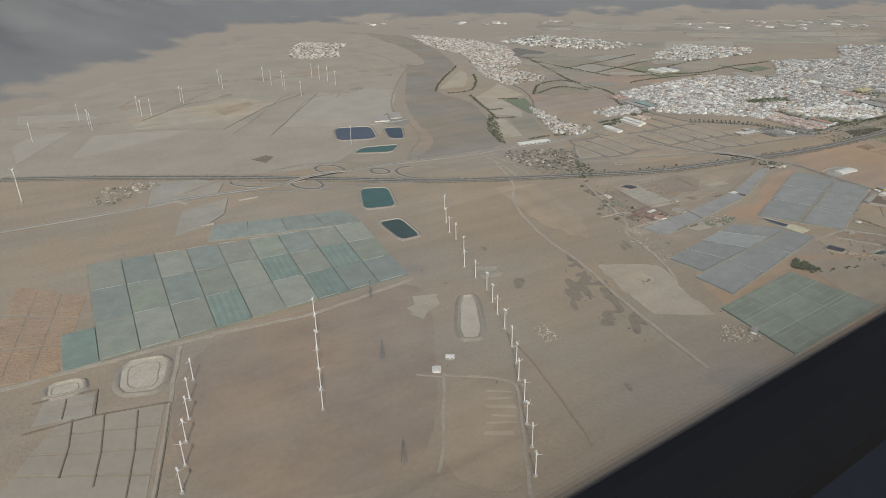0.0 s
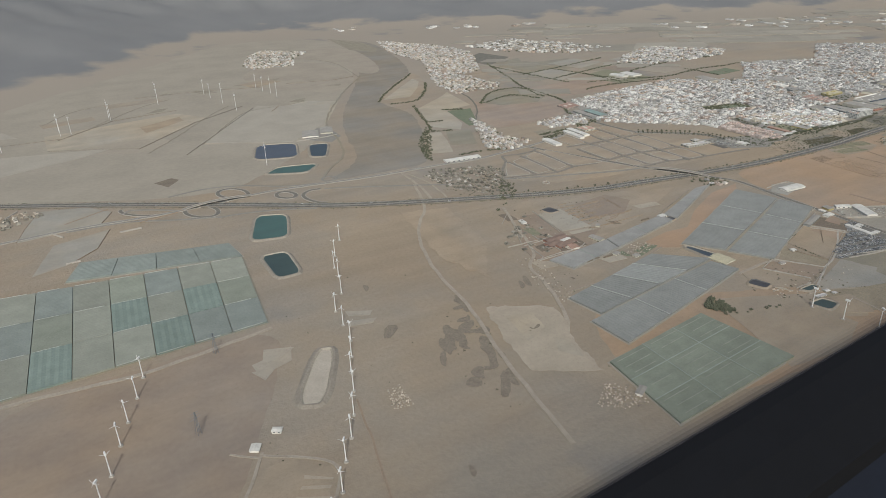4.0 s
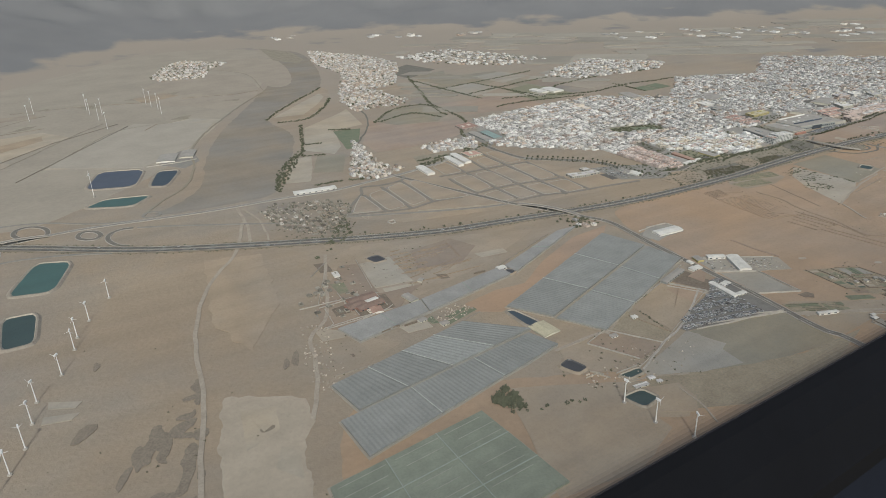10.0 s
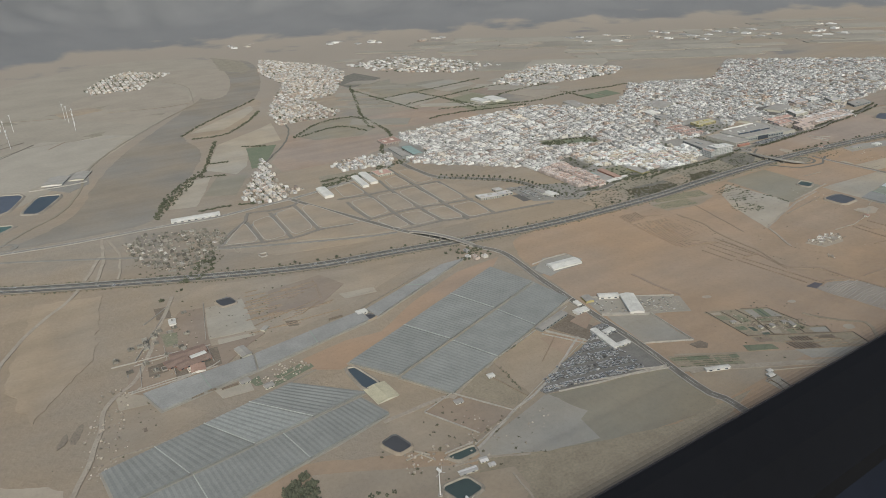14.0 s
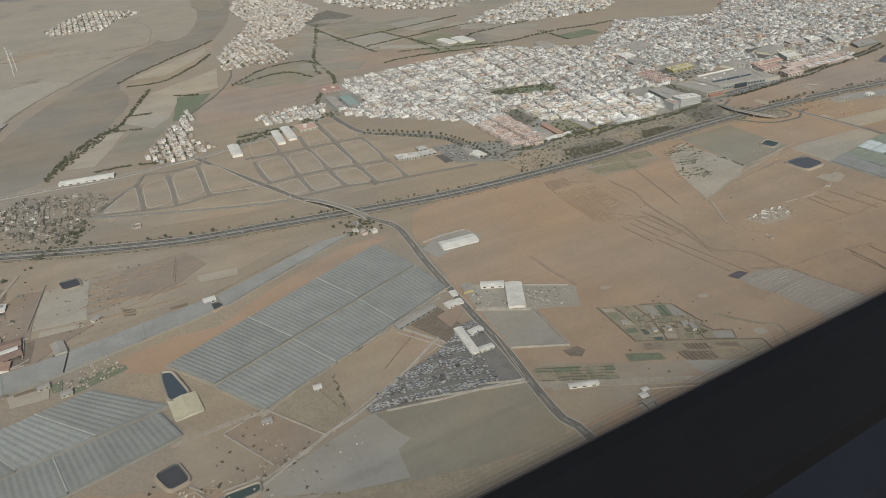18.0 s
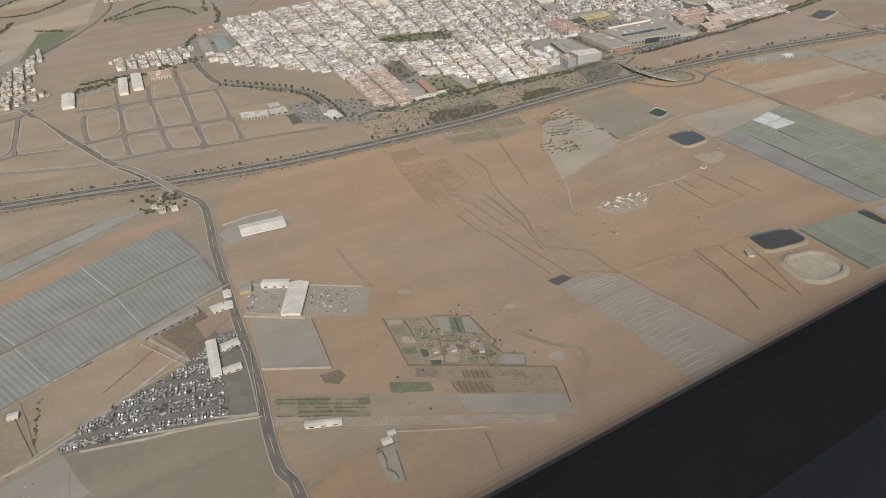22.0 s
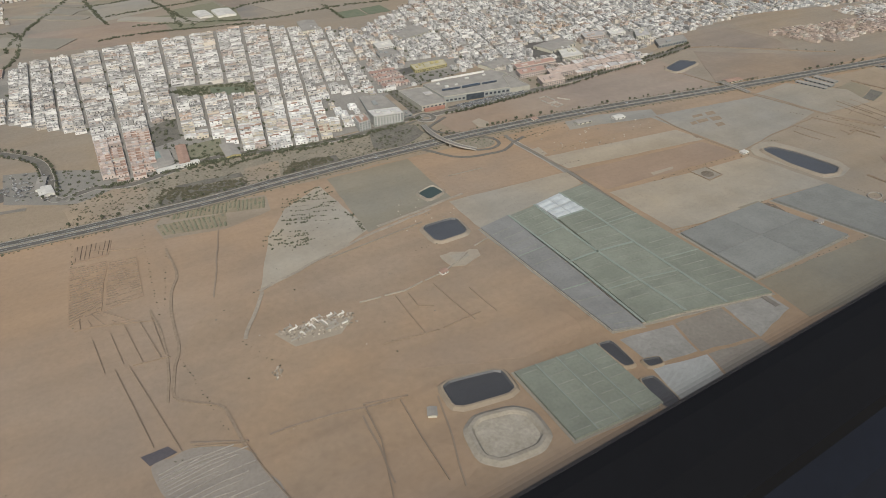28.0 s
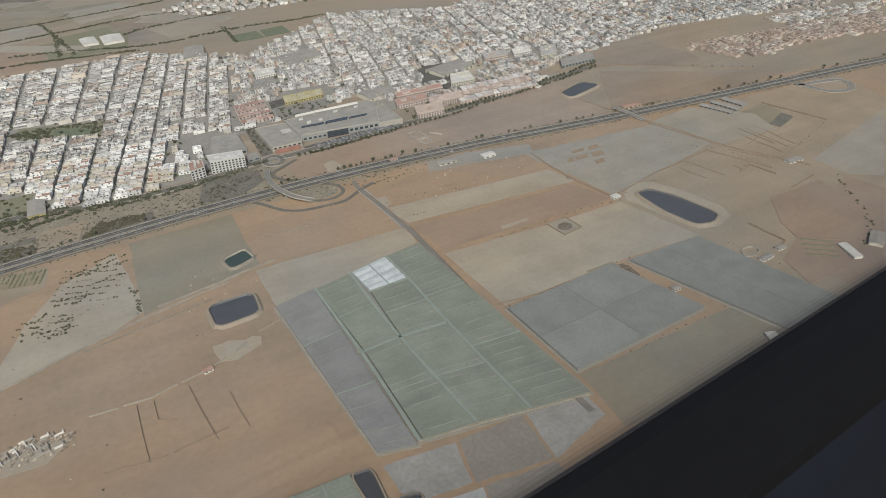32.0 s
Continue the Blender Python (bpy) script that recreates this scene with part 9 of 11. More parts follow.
def house(wx, wy, h, wall, tiled, u0=-0.3, v0=-0.1, second=False):
    """A near house: walls with parapet, roof, roof room, door and windows as parts."""
    thing = tagged(new("house"), {"house_white": "white flat-roofed terraced house with a roof room", "house_cream": "cream flat-roofed terraced house with small windows", "house_terracotta": "terracotta-coloured terraced house in a row"}[wall], "house", "town houses")
    t = 0.22
    v = [(sx * (wx / 2 - e), sy * (wy / 2 - e), z) for e, z in ((0, 0.2), (0, h), (t, h), (t, h - 0.4)) for sx, sy in ((-1, -1), (1, -1), (1, 1), (-1, 1))]
    f = [(l * 4 + i, l * 4 + (i + 1) % 4, l * 4 + 4 + (i + 1) % 4, l * 4 + 4 + i) for l in range(3) for i in range(4)]
    part("wall", v, f, wall, thing)
    part("roof", [(sx * (wx / 2 - t), sy * (wy / 2 - t), h - 0.39) for sx, sy in ((-1, -1), (1, -1), (1, 1), (-1, 1))], [(0, 1, 2, 3)], "tile_roof" if tiled else "flat_roof", thing)
    part("roof_room", *box(wx * u0, wx * (u0 + 0.38), wy * v0, wy * (v0 + 0.42), h - 0.39, h + 0.8), wall, thing)
    if second:
        part("roof_room", *box(-wx * u0 - wx * 0.22, -wx * u0, -wy * 0.4, wy * 0.1, h - 0.39, h + 0.3), wall, thing)
    pane = mesh_of("window", *box(-0.45, 0.45, -0.05, 0.02, 0, 0.85), ["window_glass"])
    for fl in range(int(h / 1.9)):
        for u in (-0.25, 0.25):
            shared("window", pane, thing, pose(u * wx, -wy / 2 - 0.01, 0.95 + fl * 1.9))
    part("door", *box(-0.35, 0.35, -wy / 2 - 0.04, -wy / 2 + 0.02, 0.2, 1.5), "bark", thing)
    return thing


models = [house(8.0, 6.3, 2.4, "house_white", False), house(8.1, 6.3, 3.3, "house_white", False), house(7.9, 6.3, 2.5, "house_cream", False), house(8.0, 6.3, 3.2, "house_cream", False), house(7.9, 6.3, 2.4, "house_terracotta", True), house(8.0, 6.3, 3.0, "house_terracotta", True),
          house(7.6, 6.3, 2.0, "house_white", False, 0.05, -0.4, True), house(8.0, 6.3, 3.9, "house_white", True, -0.45, 0.0), house(8.0, 6.3, 1.8, "house_cream", True, -0.1, -0.2, True), house(7.7, 6.3, 3.6, "house_cream", False, 0.1, 0.02, True), house(8.0, 6.3, 3.5, "house_terracotta", False, -0.42, -0.42, True)]
used = set()
for q in near:
    x, y, wx, wy, k = q
    rosy = x < 1070
    i = rnd.choice((4, 5, 10, 4, 5, 2, 10) if x < 1045 else (4, 5, 2, 3, 10, 0, 8, 9) if rosy else (0, 1, 6, 7, 2, 3, 1, 10, 6, 8, 9, 7, 0))
    m = pose(x, y, 0.45, 0, 0, -math.degrees(k))
    if i in used:
        t = copy_thing(models[i], m)
    else:
        used.add(i)
        t = models[i]
        t.matrix_basis = m
    t.scale = (wx / 8.0, wy / 6.3, rnd.uniform(0.85, 1.1))
for i in range(len(models)):
    if i not in used:
        models[i].matrix_basis = pose(1100 + 9 * i, 660, 0.45)
street_trees = spots_in(TOWN, 900, 90, 0.9, 1.9)
scatter("street_trees", [q for q in street_trees if (q[0] % 20.5) > 14 or q[1] > 640], [LONG], "dark trees and yard plants among the houses", "trees", 0.9)


def prism(name, pts, z0, z1, material, thing, label=""):
    """An upright block over any outline."""
    pts = pts if area(pts) > 0 else pts[::-1]
    c, n = thing.location, len(pts)
    v = [(p[0] - c.x, p[1] - c.y, z) for z in (z0, z1) for p in pts]
    return part(name, v, [(i, (i + 1) % n, n + (i + 1) % n, n + i) for i in range(n)] + [tuple(range(n, 2 * n))], material, thing, label)


def front_windows(a, b, z0, rows, pitch, step, thing, high=1.0, wide=0.55):
    """Rows of panes standing 4 cm proud of the wall from a to b."""
    a, b = Vector(a[:2]) - Vector(thing.location[:2]), Vector(b[:2]) - Vector(thing.location[:2])
    u = (b - a).normalized()
    out = Vector((u.y, -u.x)) * 0.04
    n = max(2, int((b - a).length / pitch))
    for r in range(rows):
        for i in range(n):
            p = a.lerp(b, (i + 0.5 - wide / 2) / n) + out
            q = a.lerp(b, (i + 0.5 + wide / 2) / n) + out
            z = z0 + r * step
            v = [(*p, z), (*q, z), (*q, z + high), (*p, z + high)]
            v += [(x - out.x, y - out.y, z) for x, y, z in v]
            part("window", v, [(0, 1, 2, 3), (4, 5, 1, 0), (3, 2, 6, 7), (1, 5, 6, 2), (4, 0, 3, 7)], "window_glass", thing)


def flat_block(q, high, wall, roof, floors, label):
    """A flat-roofed block: walls, parapet, roof, stair houses, rows of windows on two fronts."""
    q = q if area(q) > 0 else q[::-1]
    thing = tagged(new("building"), label, "building", "town blocks")
    thing.location = centre(q)
    prism("wall", q, 0.2, high, wall, thing)
    prism("roof", grown(q, -0.35), high - 0.2, high + 0.02, roof, thing)
    v, f = rings_mesh([([(p[0] - thing.location.x, p[1] - thing.location.y) for p in grown(q, e)], z) for e, z in ((0.05, high - 0.3), (0.05, high + 0.35), (-0.3, high + 0.35), (-0.3, high))], False)
    part("parapet", v, f, wall, thing)
    r = random.Random(int(q[0][0]))
    for _ in range(1 + floors // 2):
        u, w_ = r.uniform(0.1, 0.7), r.uniform(0.2, 0.6)
        room = [tuple(lerp2(q, u + a * 0.16, w_ + b * 0.26)) for a, b in ((0, 0), (1, 0), (1, 1), (0, 1))]
        prism("roof_room", room, high, high + r.uniform(0.7, 1.3), wall, thing)
    step = (high - 0.4) / floors
    sides = [(q[i], q[(i + 1) % 4]) for i in range(4)]
    front = min(sides, key=lambda e: e[0][1] + e[1][1])
    left = min(sides, key=lambda e: e[0][0] + e[1][0])
    for a, b in {front, left}:
        front_windows(a, b, 0.2 + step * 0.25, floors, 2.4 if floors > 1 else 4, step, thing, step * 0.6)
    return thing


def row_houses(q, n, high, wall, roof, label):
    """A terrace: n joined houses of uneven height, each a part with a roof terrace."""
    q = q if area(q) > 0 else q[::-1]
    thing = tagged(new("terrace"), label, "houses", "terraces")
    thing.location = centre(q)
    if (Vector(q[1]) - Vector(q[0])).length < (Vector(q[2]) - Vector(q[1])).length:
        q = q[1:] + q[:1]
    r = random.Random(int(q[0][0] + q[0][1]))
    for i in range(n):
        unit = [tuple(lerp2(q, (i + a) / n, b)) for a, b in ((0.01, 0), (0.99, 0), (0.99, 1), (0.01, 1))]
        h = high + (i % 2) * 0.25 + r.uniform(-0.3, 0.5)
        body = prism("house_body", unit, 0.2, h, wall, thing)
        part("roof", *[x for x in roof_of(unit, h, thing)], roof, body)
        if r.random() < 0.7:
            b0 = r.choice((0.05, 0.5))
            room = [tuple(lerp2(unit, a, b)) for a, b in ((0.1, b0), (0.8, b0), (0.8, b0 + 0.4), (0.1, b0 + 0.4))]
            prism("roof_room", room, h, h + r.uniform(0.6, 1.1), wall, thing)
    sides = [(q[0], q[1]), (q[2], q[3])]
    a, b = min(sides, key=lambda e: e[0][1] + e[1][1])
    front_windows(a, b, 0.6, 2, 3.2, 1.4, thing, 0.8, 0.4)
    return thing


def roof_of(unit, h, thing):
    """A low roof slab with a shallow ridge, just inside the walls."""
    g = [Vector(p) - Vector(thing.location[:2]) for p in grown(unit, -0.25)]
    m = [(g[0] + g[3]) / 2, (g[1] + g[2]) / 2]
    v = [(*p, h + 0.03) for p in g] + [(*m[0], h + 0.4), (*m[1], h + 0.4)]
    return v, [(0, 1, 5, 4), (2, 3, 4, 5), (3, 0, 4), (1, 2, 5)]


flat_block([(1199.3, 613.1), (1224.3, 608.7), (1225.4, 622.2), (1199.8, 627.9)], 9.5, 'hotel_wall', 'flat_roof', 5, 'white hotel block with rows of tall windows')
flat_block([(1183.8, 607.9), (1194.5, 610.2), (1195.6, 625.6), (1185.3, 623.8)], 8.5, 'hotel_wall', 'tile_roof', 4, 'white corner block with terracotta roof terrace')
flat_block([(1204.7, 638.9), (1232.3, 636.4), (1233.9, 676.1), (1212.4, 678.9)], 3.0, 'grey_wall', 'grey_roof', 1, 'low grey flat-roofed annexe behind a hotel')
flat_block([(1227.7, 617.9), (1237.6, 619.1), (1237.8, 629.8), (1230.1, 629.6)], 2.0, 'grey_wall', 'grey_roof', 1, 'low grey pavilion beside a roundabout')
row_houses([(1248.4, 743.6), (1276.1, 744.6), (1275.8, 737.1), (1247.5, 735.1)], 6, 2.6, 'house_terracotta', 'red_tiles', 'row of houses under one red tiled roof')
row_houses([(1247.1, 731.8), (1275.2, 731.9), (1274.4, 723.1), (1246.2, 721.7)], 6, 2.6, 'house_terracotta', 'red_tiles', 'row of houses under one red tiled roof')
row_houses([(1245.8, 718.5), (1274.3, 717.8), (1273.5, 709.3), (1244.5, 709.1)], 6, 2.6, 'house_terracotta', 'red_tiles', 'row of houses under one red tiled roof')
row_houses([(1244.5, 704.1), (1272.9, 702.8), (1271.8, 694.9), (1243.7, 694.7)], 6, 2.6, 'house_terracotta', 'red_tiles', 'row of houses under one red tiled roof')
flat_block([(1290.4, 720.9), (1303.1, 721.3), (1306.6, 738.2), (1293.8, 739.6)], 3.4, 'yellow_wall', 'straw_roof', 2, 'yellow school block with a yellow roof')
flat_block([(1303.1, 721.3), (1328, 722.6), (1331.5, 738.2), (1307.6, 739.4)], 3.4, 'yellow_wall', 'straw_roof', 2, 'yellow school block with a yellow roof')
flat_block([(1288.4, 811), (1309, 811.8), (1312.1, 833.5), (1292, 833.9)], 3.6, 'white_wall', 'white_roof', 2, 'long white flat-roofed town building')
flat_block([(1278.7, 780.9), (1302.1, 783), (1303.4, 804.4), (1282.5, 804)], 3.0, 'grey_wall', 'grey_roof', 2, 'low grey sports building')
flat_block([(1438, 672.7), (1463.5, 670.8), (1470.9, 696), (1450.5, 697.7)], 5.0, 'cream_wall', 'white_roof', 3, 'pale apartment block with a roof terrace')
flat_block([(1555.8, 657.8), (1597.3, 657.8), (1607.7, 675.3), (1567.9, 677.6)], 3.4, 'grey_wall', 'grey_roof', 1, 'long grey market hall at the edge of the town')
flat_block([(1500.8, 622.7), (1507.1, 624.1), (1510.3, 630), (1503.8, 628.6)], 2.0, 'white_wall', 'white_roof', 1, 'small white gatehouse beside an avenue')
row_houses([(1423.6, 629), (1505.6, 627.3), (1510.4, 638.3), (1424.1, 639.7)], 14, 3.4, 'pink_wall', 'flat_roof', 'long row of pink terraced houses')
row_houses([(1424, 643.5), (1508.4, 641.9), (1512.4, 651.8), (1425.4, 654)], 14, 3.4, 'pink_wall', 'pink_roof', 'long row of pink terraced houses')
row_houses([(1439.1, 653.8), (1509.2, 654.1), (1512.8, 664.7), (1441.6, 664)], 12, 3.4, 'pink_wall', 'flat_roof', 'long row of pink terraced houses')
flat_block([(1375.6, 619.7), (1401, 618.6), (1407.7, 636.7), (1381.5, 637.6)], 5.0, 'pink_wall', 'pink_roof', 3, 'terracotta apartment block with balconies')
flat_block([(1396.4, 635.8), (1430, 635.4), (1434.8, 651), (1402.4, 651.5)], 5.0, 'house_terracotta', 'pink_roof', 3, 'terracotta apartment block with balconies')
flat_block([(1371.7, 651.8), (1402.4, 651.5), (1406.3, 665.9), (1376, 666.9)], 4.4, 'house_terracotta', 'red_tiles', 2, 'terracotta apartment block with tiled roof')
flat_block([(1380.2, 671.4), (1427.6, 670.2), (1430.8, 682.1), (1383.5, 682.4)], 4.4, 'pink_wall', 'red_tiles', 2, 'terracotta apartment block with tiled roof')
flat_block([(1505.5, 722.5), (1532.6, 719.7), (1541, 737), (1513.2, 739.7)], 4.0, 'pink_wall', 'flat_roof', 2, 'long pink school block')
flat_block([(1538.6, 717.7), (1560.4, 716.8), (1565.9, 731.5), (1545.9, 733.3)], 4.0, 'white_wall', 'white_roof', 2, 'white flat-roofed school block')
flat_block([(1556.1, 694.1), (1575.5, 692.1), (1592.8, 719), (1572.7, 718)], 4.4, 'cream_wall', 'flat_roof', 3, 'cream flat-roofed apartment block with windows')
flat_block([(876.5, 651.3), (899.5, 646.4), (900.3, 658.8), (877.2, 664.8)], 2.6, 'mall_wall', 'flat_roof', 2, 'long cream school block on building land')
flat_block([(900.7, 648.2), (916.1, 647.2), (916.6, 658.8), (901, 659.8)], 2.2, 'mall_wall', 'flat_roof', 1, 'low cream school wing on building land')
flat_block([(903.9, 663.2), (913.5, 662.2), (913.9, 671.6), (904.2, 672.5)], 2.4, 'mall_wall', 'flat_roof', 1, 'small pale school hall on building land')
flat_block([(821.7, 796.9), (842.1, 796.6), (841.1, 816.3), (821.4, 817.5)], 2.6, 'cream_wall', 'red_tiles', 2, 'cream block with a red tiled roof')
flat_block([(890.2, 923.3), (918.6, 926.9), (919.8, 956.3), (891.1, 951.6)], 2.6, 'pink_wall', 'red_tiles', 2, 'long red-tiled block at the edge of the town')


def shopping_centre():
    """A long flat hall with roof lights, a glazed front, a stepped cream wing and plant on the roof."""
    thing = tagged(new("shopping_centre"), "large grey flat-roofed shopping centre with cream wing and skylights", "building")
    hall_plan = [(1276, 631.8), (1341.1, 623), (1352.5, 654.9), (1360.4, 658.1), (1352.1, 676.7), (1274.5, 671.4)]
    wing = [(1249.5, 624.5), (1273.7, 623.3), (1276, 631.8), (1279.5, 666.3), (1268.1, 671.1), (1248.8, 671.9)]
    end = [(1341.1, 623), (1361.5, 619.8), (1361.9, 658.8), (1352.5, 654.9)]
    thing.location = centre(hall_plan)
    c = thing.location
    for name, pts, z, wall_, roof_ in (("hall", hall_plan, 6.0, "grey_wall", "grey_roof"), ("wing", wing, 4.4, "mall_wall", "grey_roof"), ("end_wing", end, 4.6, "mall_wall", "grey_roof")):
        body = prism(name, pts, 0.3, z, wall_, thing)
        ring_ = pts if area(pts) > 0 else pts[::-1]
        v, f = rings_mesh([([(p[0] - c.x, p[1] - c.y) for p in grown(ring_, e)], h) for e, h in ((0.05, z - 0.4), (0.05, z + 0.5), (-0.4, z + 0.5), (-0.4, z + 0.05))], False)
        part("parapet", v, f, "mall_wall", body)
        prism("roof", grown(ring_, -0.5), z, z + 0.12, roof_, thing)
    for pts, h in (([(1281.2, 646.2), (1299.7, 644.1), (1301.1, 646.3), (1282.5, 648.4)], 1.0), ([(1300.9, 643.3), (1320.3, 642.4), (1322.4, 645.8), (1302.9, 646.6)], 1.2), ([(1322.1, 642.7), (1337.6, 641.7), (1339.2, 643.8), (1323.7, 644.9)], 1.0)):
        prism("skylight", pts, 6.1, 6.1 + h, "window_glass", thing)
    prism("roof_screen", [(1285, 673.8), (1342.6, 672.5), (1343.4, 675.6), (1285.6, 676.7)], 6.1, 7.0, "white_wall", thing, "long white roof screen")
    for pts in ([(1288.2, 652.2), (1292.1, 652.6), (1293.2, 656.7), (1289.3, 656.2)], [(1299, 652.6), (1302.5, 653.3), (1303.1, 656.1), (1299.6, 655.4)], [(1316.1, 663.6), (1320.2, 664), (1320.9, 667), (1316.8, 666.4)], [(1335.5, 663.4), (1339.3, 664.3), (1340.1, 667.2), (1336.3, 666.4)], [(1285.4, 663.8), (1288.4, 663.3), (1289.4, 667.4), (1285.9, 666.6)]):
        prism("roof_unit", pts, 6.1, 7.0, "white_roof", thing)
    prism("roof_well", [(1265, 648.4), (1272.9, 647.4), (1273.5, 654.7), (1265.6, 655.5)], 4.4, 5.2, "mass_roof", thing)
    prism("entrance", [(1296.9, 627.7), (1314.5, 626), (1316.6, 630.7), (1298.9, 632.3)], 0.3, 5.2, "window_glass", thing, "dark glazed entrance")
    prism("shop_front", [(1251, 620.7), (1270.4, 619.9), (1272.1, 624.4), (1251.8, 625.7)], 0.3, 2.4, "red_wall", thing, "terracotta shop fronts")
    front_windows((1315.2, 626.3), (1340.5, 622.9), 2.2, 1, 4.2, 2, thing, 2.0, 0.6)
    front_windows((1277, 631.7), (1296.9, 628.9), 1.6, 1, 3.4, 2, thing, 1.6, 0.6)
    front_windows((1250, 624.5), (1273.2, 623.2), 2.6, 1, 3.4, 2, thing, 1.2, 0.5)


shopping_centre()


# ---- villages and outlying houses ----
def village(outline, pitch, front, seed, label, lo=2.2, hi=6.0, warm=0.25, skip=0.25, poor=False, rosy=False):
    r = random.Random(seed)
    verts, faces, ids = [], [], []
    for x, y, wx, wy, k in lots(outline, pitch, pitch * 0.38, front, 47, seed, 0, outline[0][1], skip):
        x, y = x + r.uniform(-0.8, 0.8), y + r.uniform(-0.6, 0.6)
        t = r.random()
        house_faces(verts, faces, ids, x, y, wx * r.uniform(0.8, 1.1), wy * r.uniform(0.8, 1.05), r.uniform(lo, hi), r.uniform(-0.1, 0.1), 2 if t < warm * 0.3 else 1 if t < warm else 0, r, False)
    walls = ["mass_cream", "mass_shanty", "mass_shanty", "mass_shanty"] if poor else ["mass_terracotta", "mass_cream", "mass_terracotta", "pink_roof"] if rosy else ["mass_white", "mass_cream", "mass_terracotta", "mass_roof"]
    ob = new("village_houses", mesh_of("village_houses", verts, faces, walls + ["window_glass", "awning"], ids))
    return tagged(ob, label, "houses", "", "stuff")


village(VILLAGE_HILL, 11.5, 5, 1, "white hill village of cube houses", 1.6, 3.6, 0.6, 0.5)
village(VILLAGE_RIVER, 11.5, 4.6, 2, "white village houses along the river bed", 1.6, 3.6, 0.6, 0.42)
village(VILLAGE_FAR, 16, 7, 3, "far scattered white village houses", 2.0, 4.2, 0.3, 0.62)
village(VILLAGE_MID, 15, 6, 4, "white houses of a far suburb", 2.0, 4.2, 0.3, 0.38)
village(HAMLET_ROAD, 11, 4.6, 5, "white and cream roadside houses", 1.6, 3.6, 0.6, 0.14)
village(ROW_ROAD, 11, 5, 6, "row of white roadside blocks", 2, 3.8, 0.3, 0.08)
village(SUBURB_EAST, 18, 6, 7, "orange-roofed suburb houses in rows", 2, 3.2, 0.3, 0.06, False, True)
village([(1853, 668.1), (1943.5, 659.2), (2033.6, 630.6), (1939.1, 597.8), (1841.1, 605.9)], 18, 6, 17, "white suburb houses beyond the orange rows", 2, 3.2, 0.5, 0.2)
village(FARM_WEST, 11, 5, 8, "scattered low farm buildings", 1.2, 2.0, 0.9, 0.55, True)
village(RUINS, 9, 3.6, 9, "low huts and walls of a shanty plot", 0.8, 1.7, 0.9, 0.45, True)
village(FARMS, 11, 4, 10, "low farm huts and pens", 0.9, 1.7, 0.9, 0.8, True)
village(FARM_BRIDGE, 12, 5, 12, "farm huts beside the bridge", 1.4, 2.6, 0.5, 0.7)
for i, o in enumerate(([(1168, 2074.2), (1523.4, 1829.5), (1588.9, 1911.4), (1261.4, 2110.3)], [(1706.4, 1514.6), (2283.4, 1082.5), (2475.6, 1274), (1808.5, 1717.8)], [(922.9, 2234.8), (1088.7, 2183.9), (1115, 2298.4), (946.5, 2324.5)])):
    village(o, 40, 22, 20 + i, "far scattered white buildings under the hills", 2.5, 4.5, 0.4, 0.88)


# ---- patchwork of far bare fields and small garden plots ----
def patches(outline, n, seed, sizes, way, material, label, z=0.9, name="far_fields"):
    """Many small bare plots, all turned about one way, as one object."""
    r = random.Random(seed)
    u = Vector((*way, 0)).normalized()
    v = Vector((-u.y, u.x, 0))
    verts, faces = [], []
    for i, (x, y, s) in enumerate(spots_in(outline, n, seed, 0, 1)):
        a, b = r.uniform(*sizes) * u, r.uniform(*sizes) * r.uniform(0.2, 0.5) * v
        b += u * r.uniform(-0.3, 0.3) * b.length
        k = len(verts)
        zz = max(height(x, y) + z, z) + 0.006 * i
        ring_ = []
        for e, f in ((-1, -1), (0, -1), (1, -1), (1, 0), (1, 1), (0, 1), (-1, 1), (-1, 0)):
            p = Vector((x, y, 0)) + a * (e * r.uniform(0.42, 0.52)) + b * (f * r.uniform(0.42, 0.52))
            ring_.append((p.x, p.y))
        verts += [(px, py, zz + max(0.0, height(px, py) - height(x, y))) for px, py in ring_] + [(px, py, -1) for px, py in ring_]
        faces.append(tuple(range(k, k + 8)))
        faces += [(k + j, k + 8 + j, k + 8 + (j + 1) % 8, k + (j + 1) % 8) for j in range(8)]
    ob = new(name, mesh_of(name, verts, faces, [material]))
    return tagged(ob, label, "fields", "", "stuff")


patches([(830.3, 1047), (1154.8, 1008.9), (1289.4, 1138), (1252, 1523.9), (1102.5, 1498.8), (900.7, 1246.2)], 14, 62, (50, 150), (0.8, -0.6), "far_soil", "patchwork of bare fields between the villages")
patches([(1260.5, 1372.2), (1797.2, 1144.5), (2474.9, 979.5), (2571.1, 1369.2), (1523.6, 1850.4), (1154.4, 1750.2)], 90, 63, (60, 260), (0.8, -0.6), "far_soil", "far pale greenhouses and fields below the hills")


# ---- rubble, ruined yards, waste ----
def stone_mesh(seed):
    r = random.Random(seed)
    v, f = box(-0.5, 0.5, -0.5, 0.5, -0.2, 0.5)
    return mesh_of("stone", [(x * r.uniform(0.6, 1.2), y * r.uniform(0.6, 1.2), z * r.uniform(0.5, 1.1)) for x, y, z in v], f, ["rubble"])


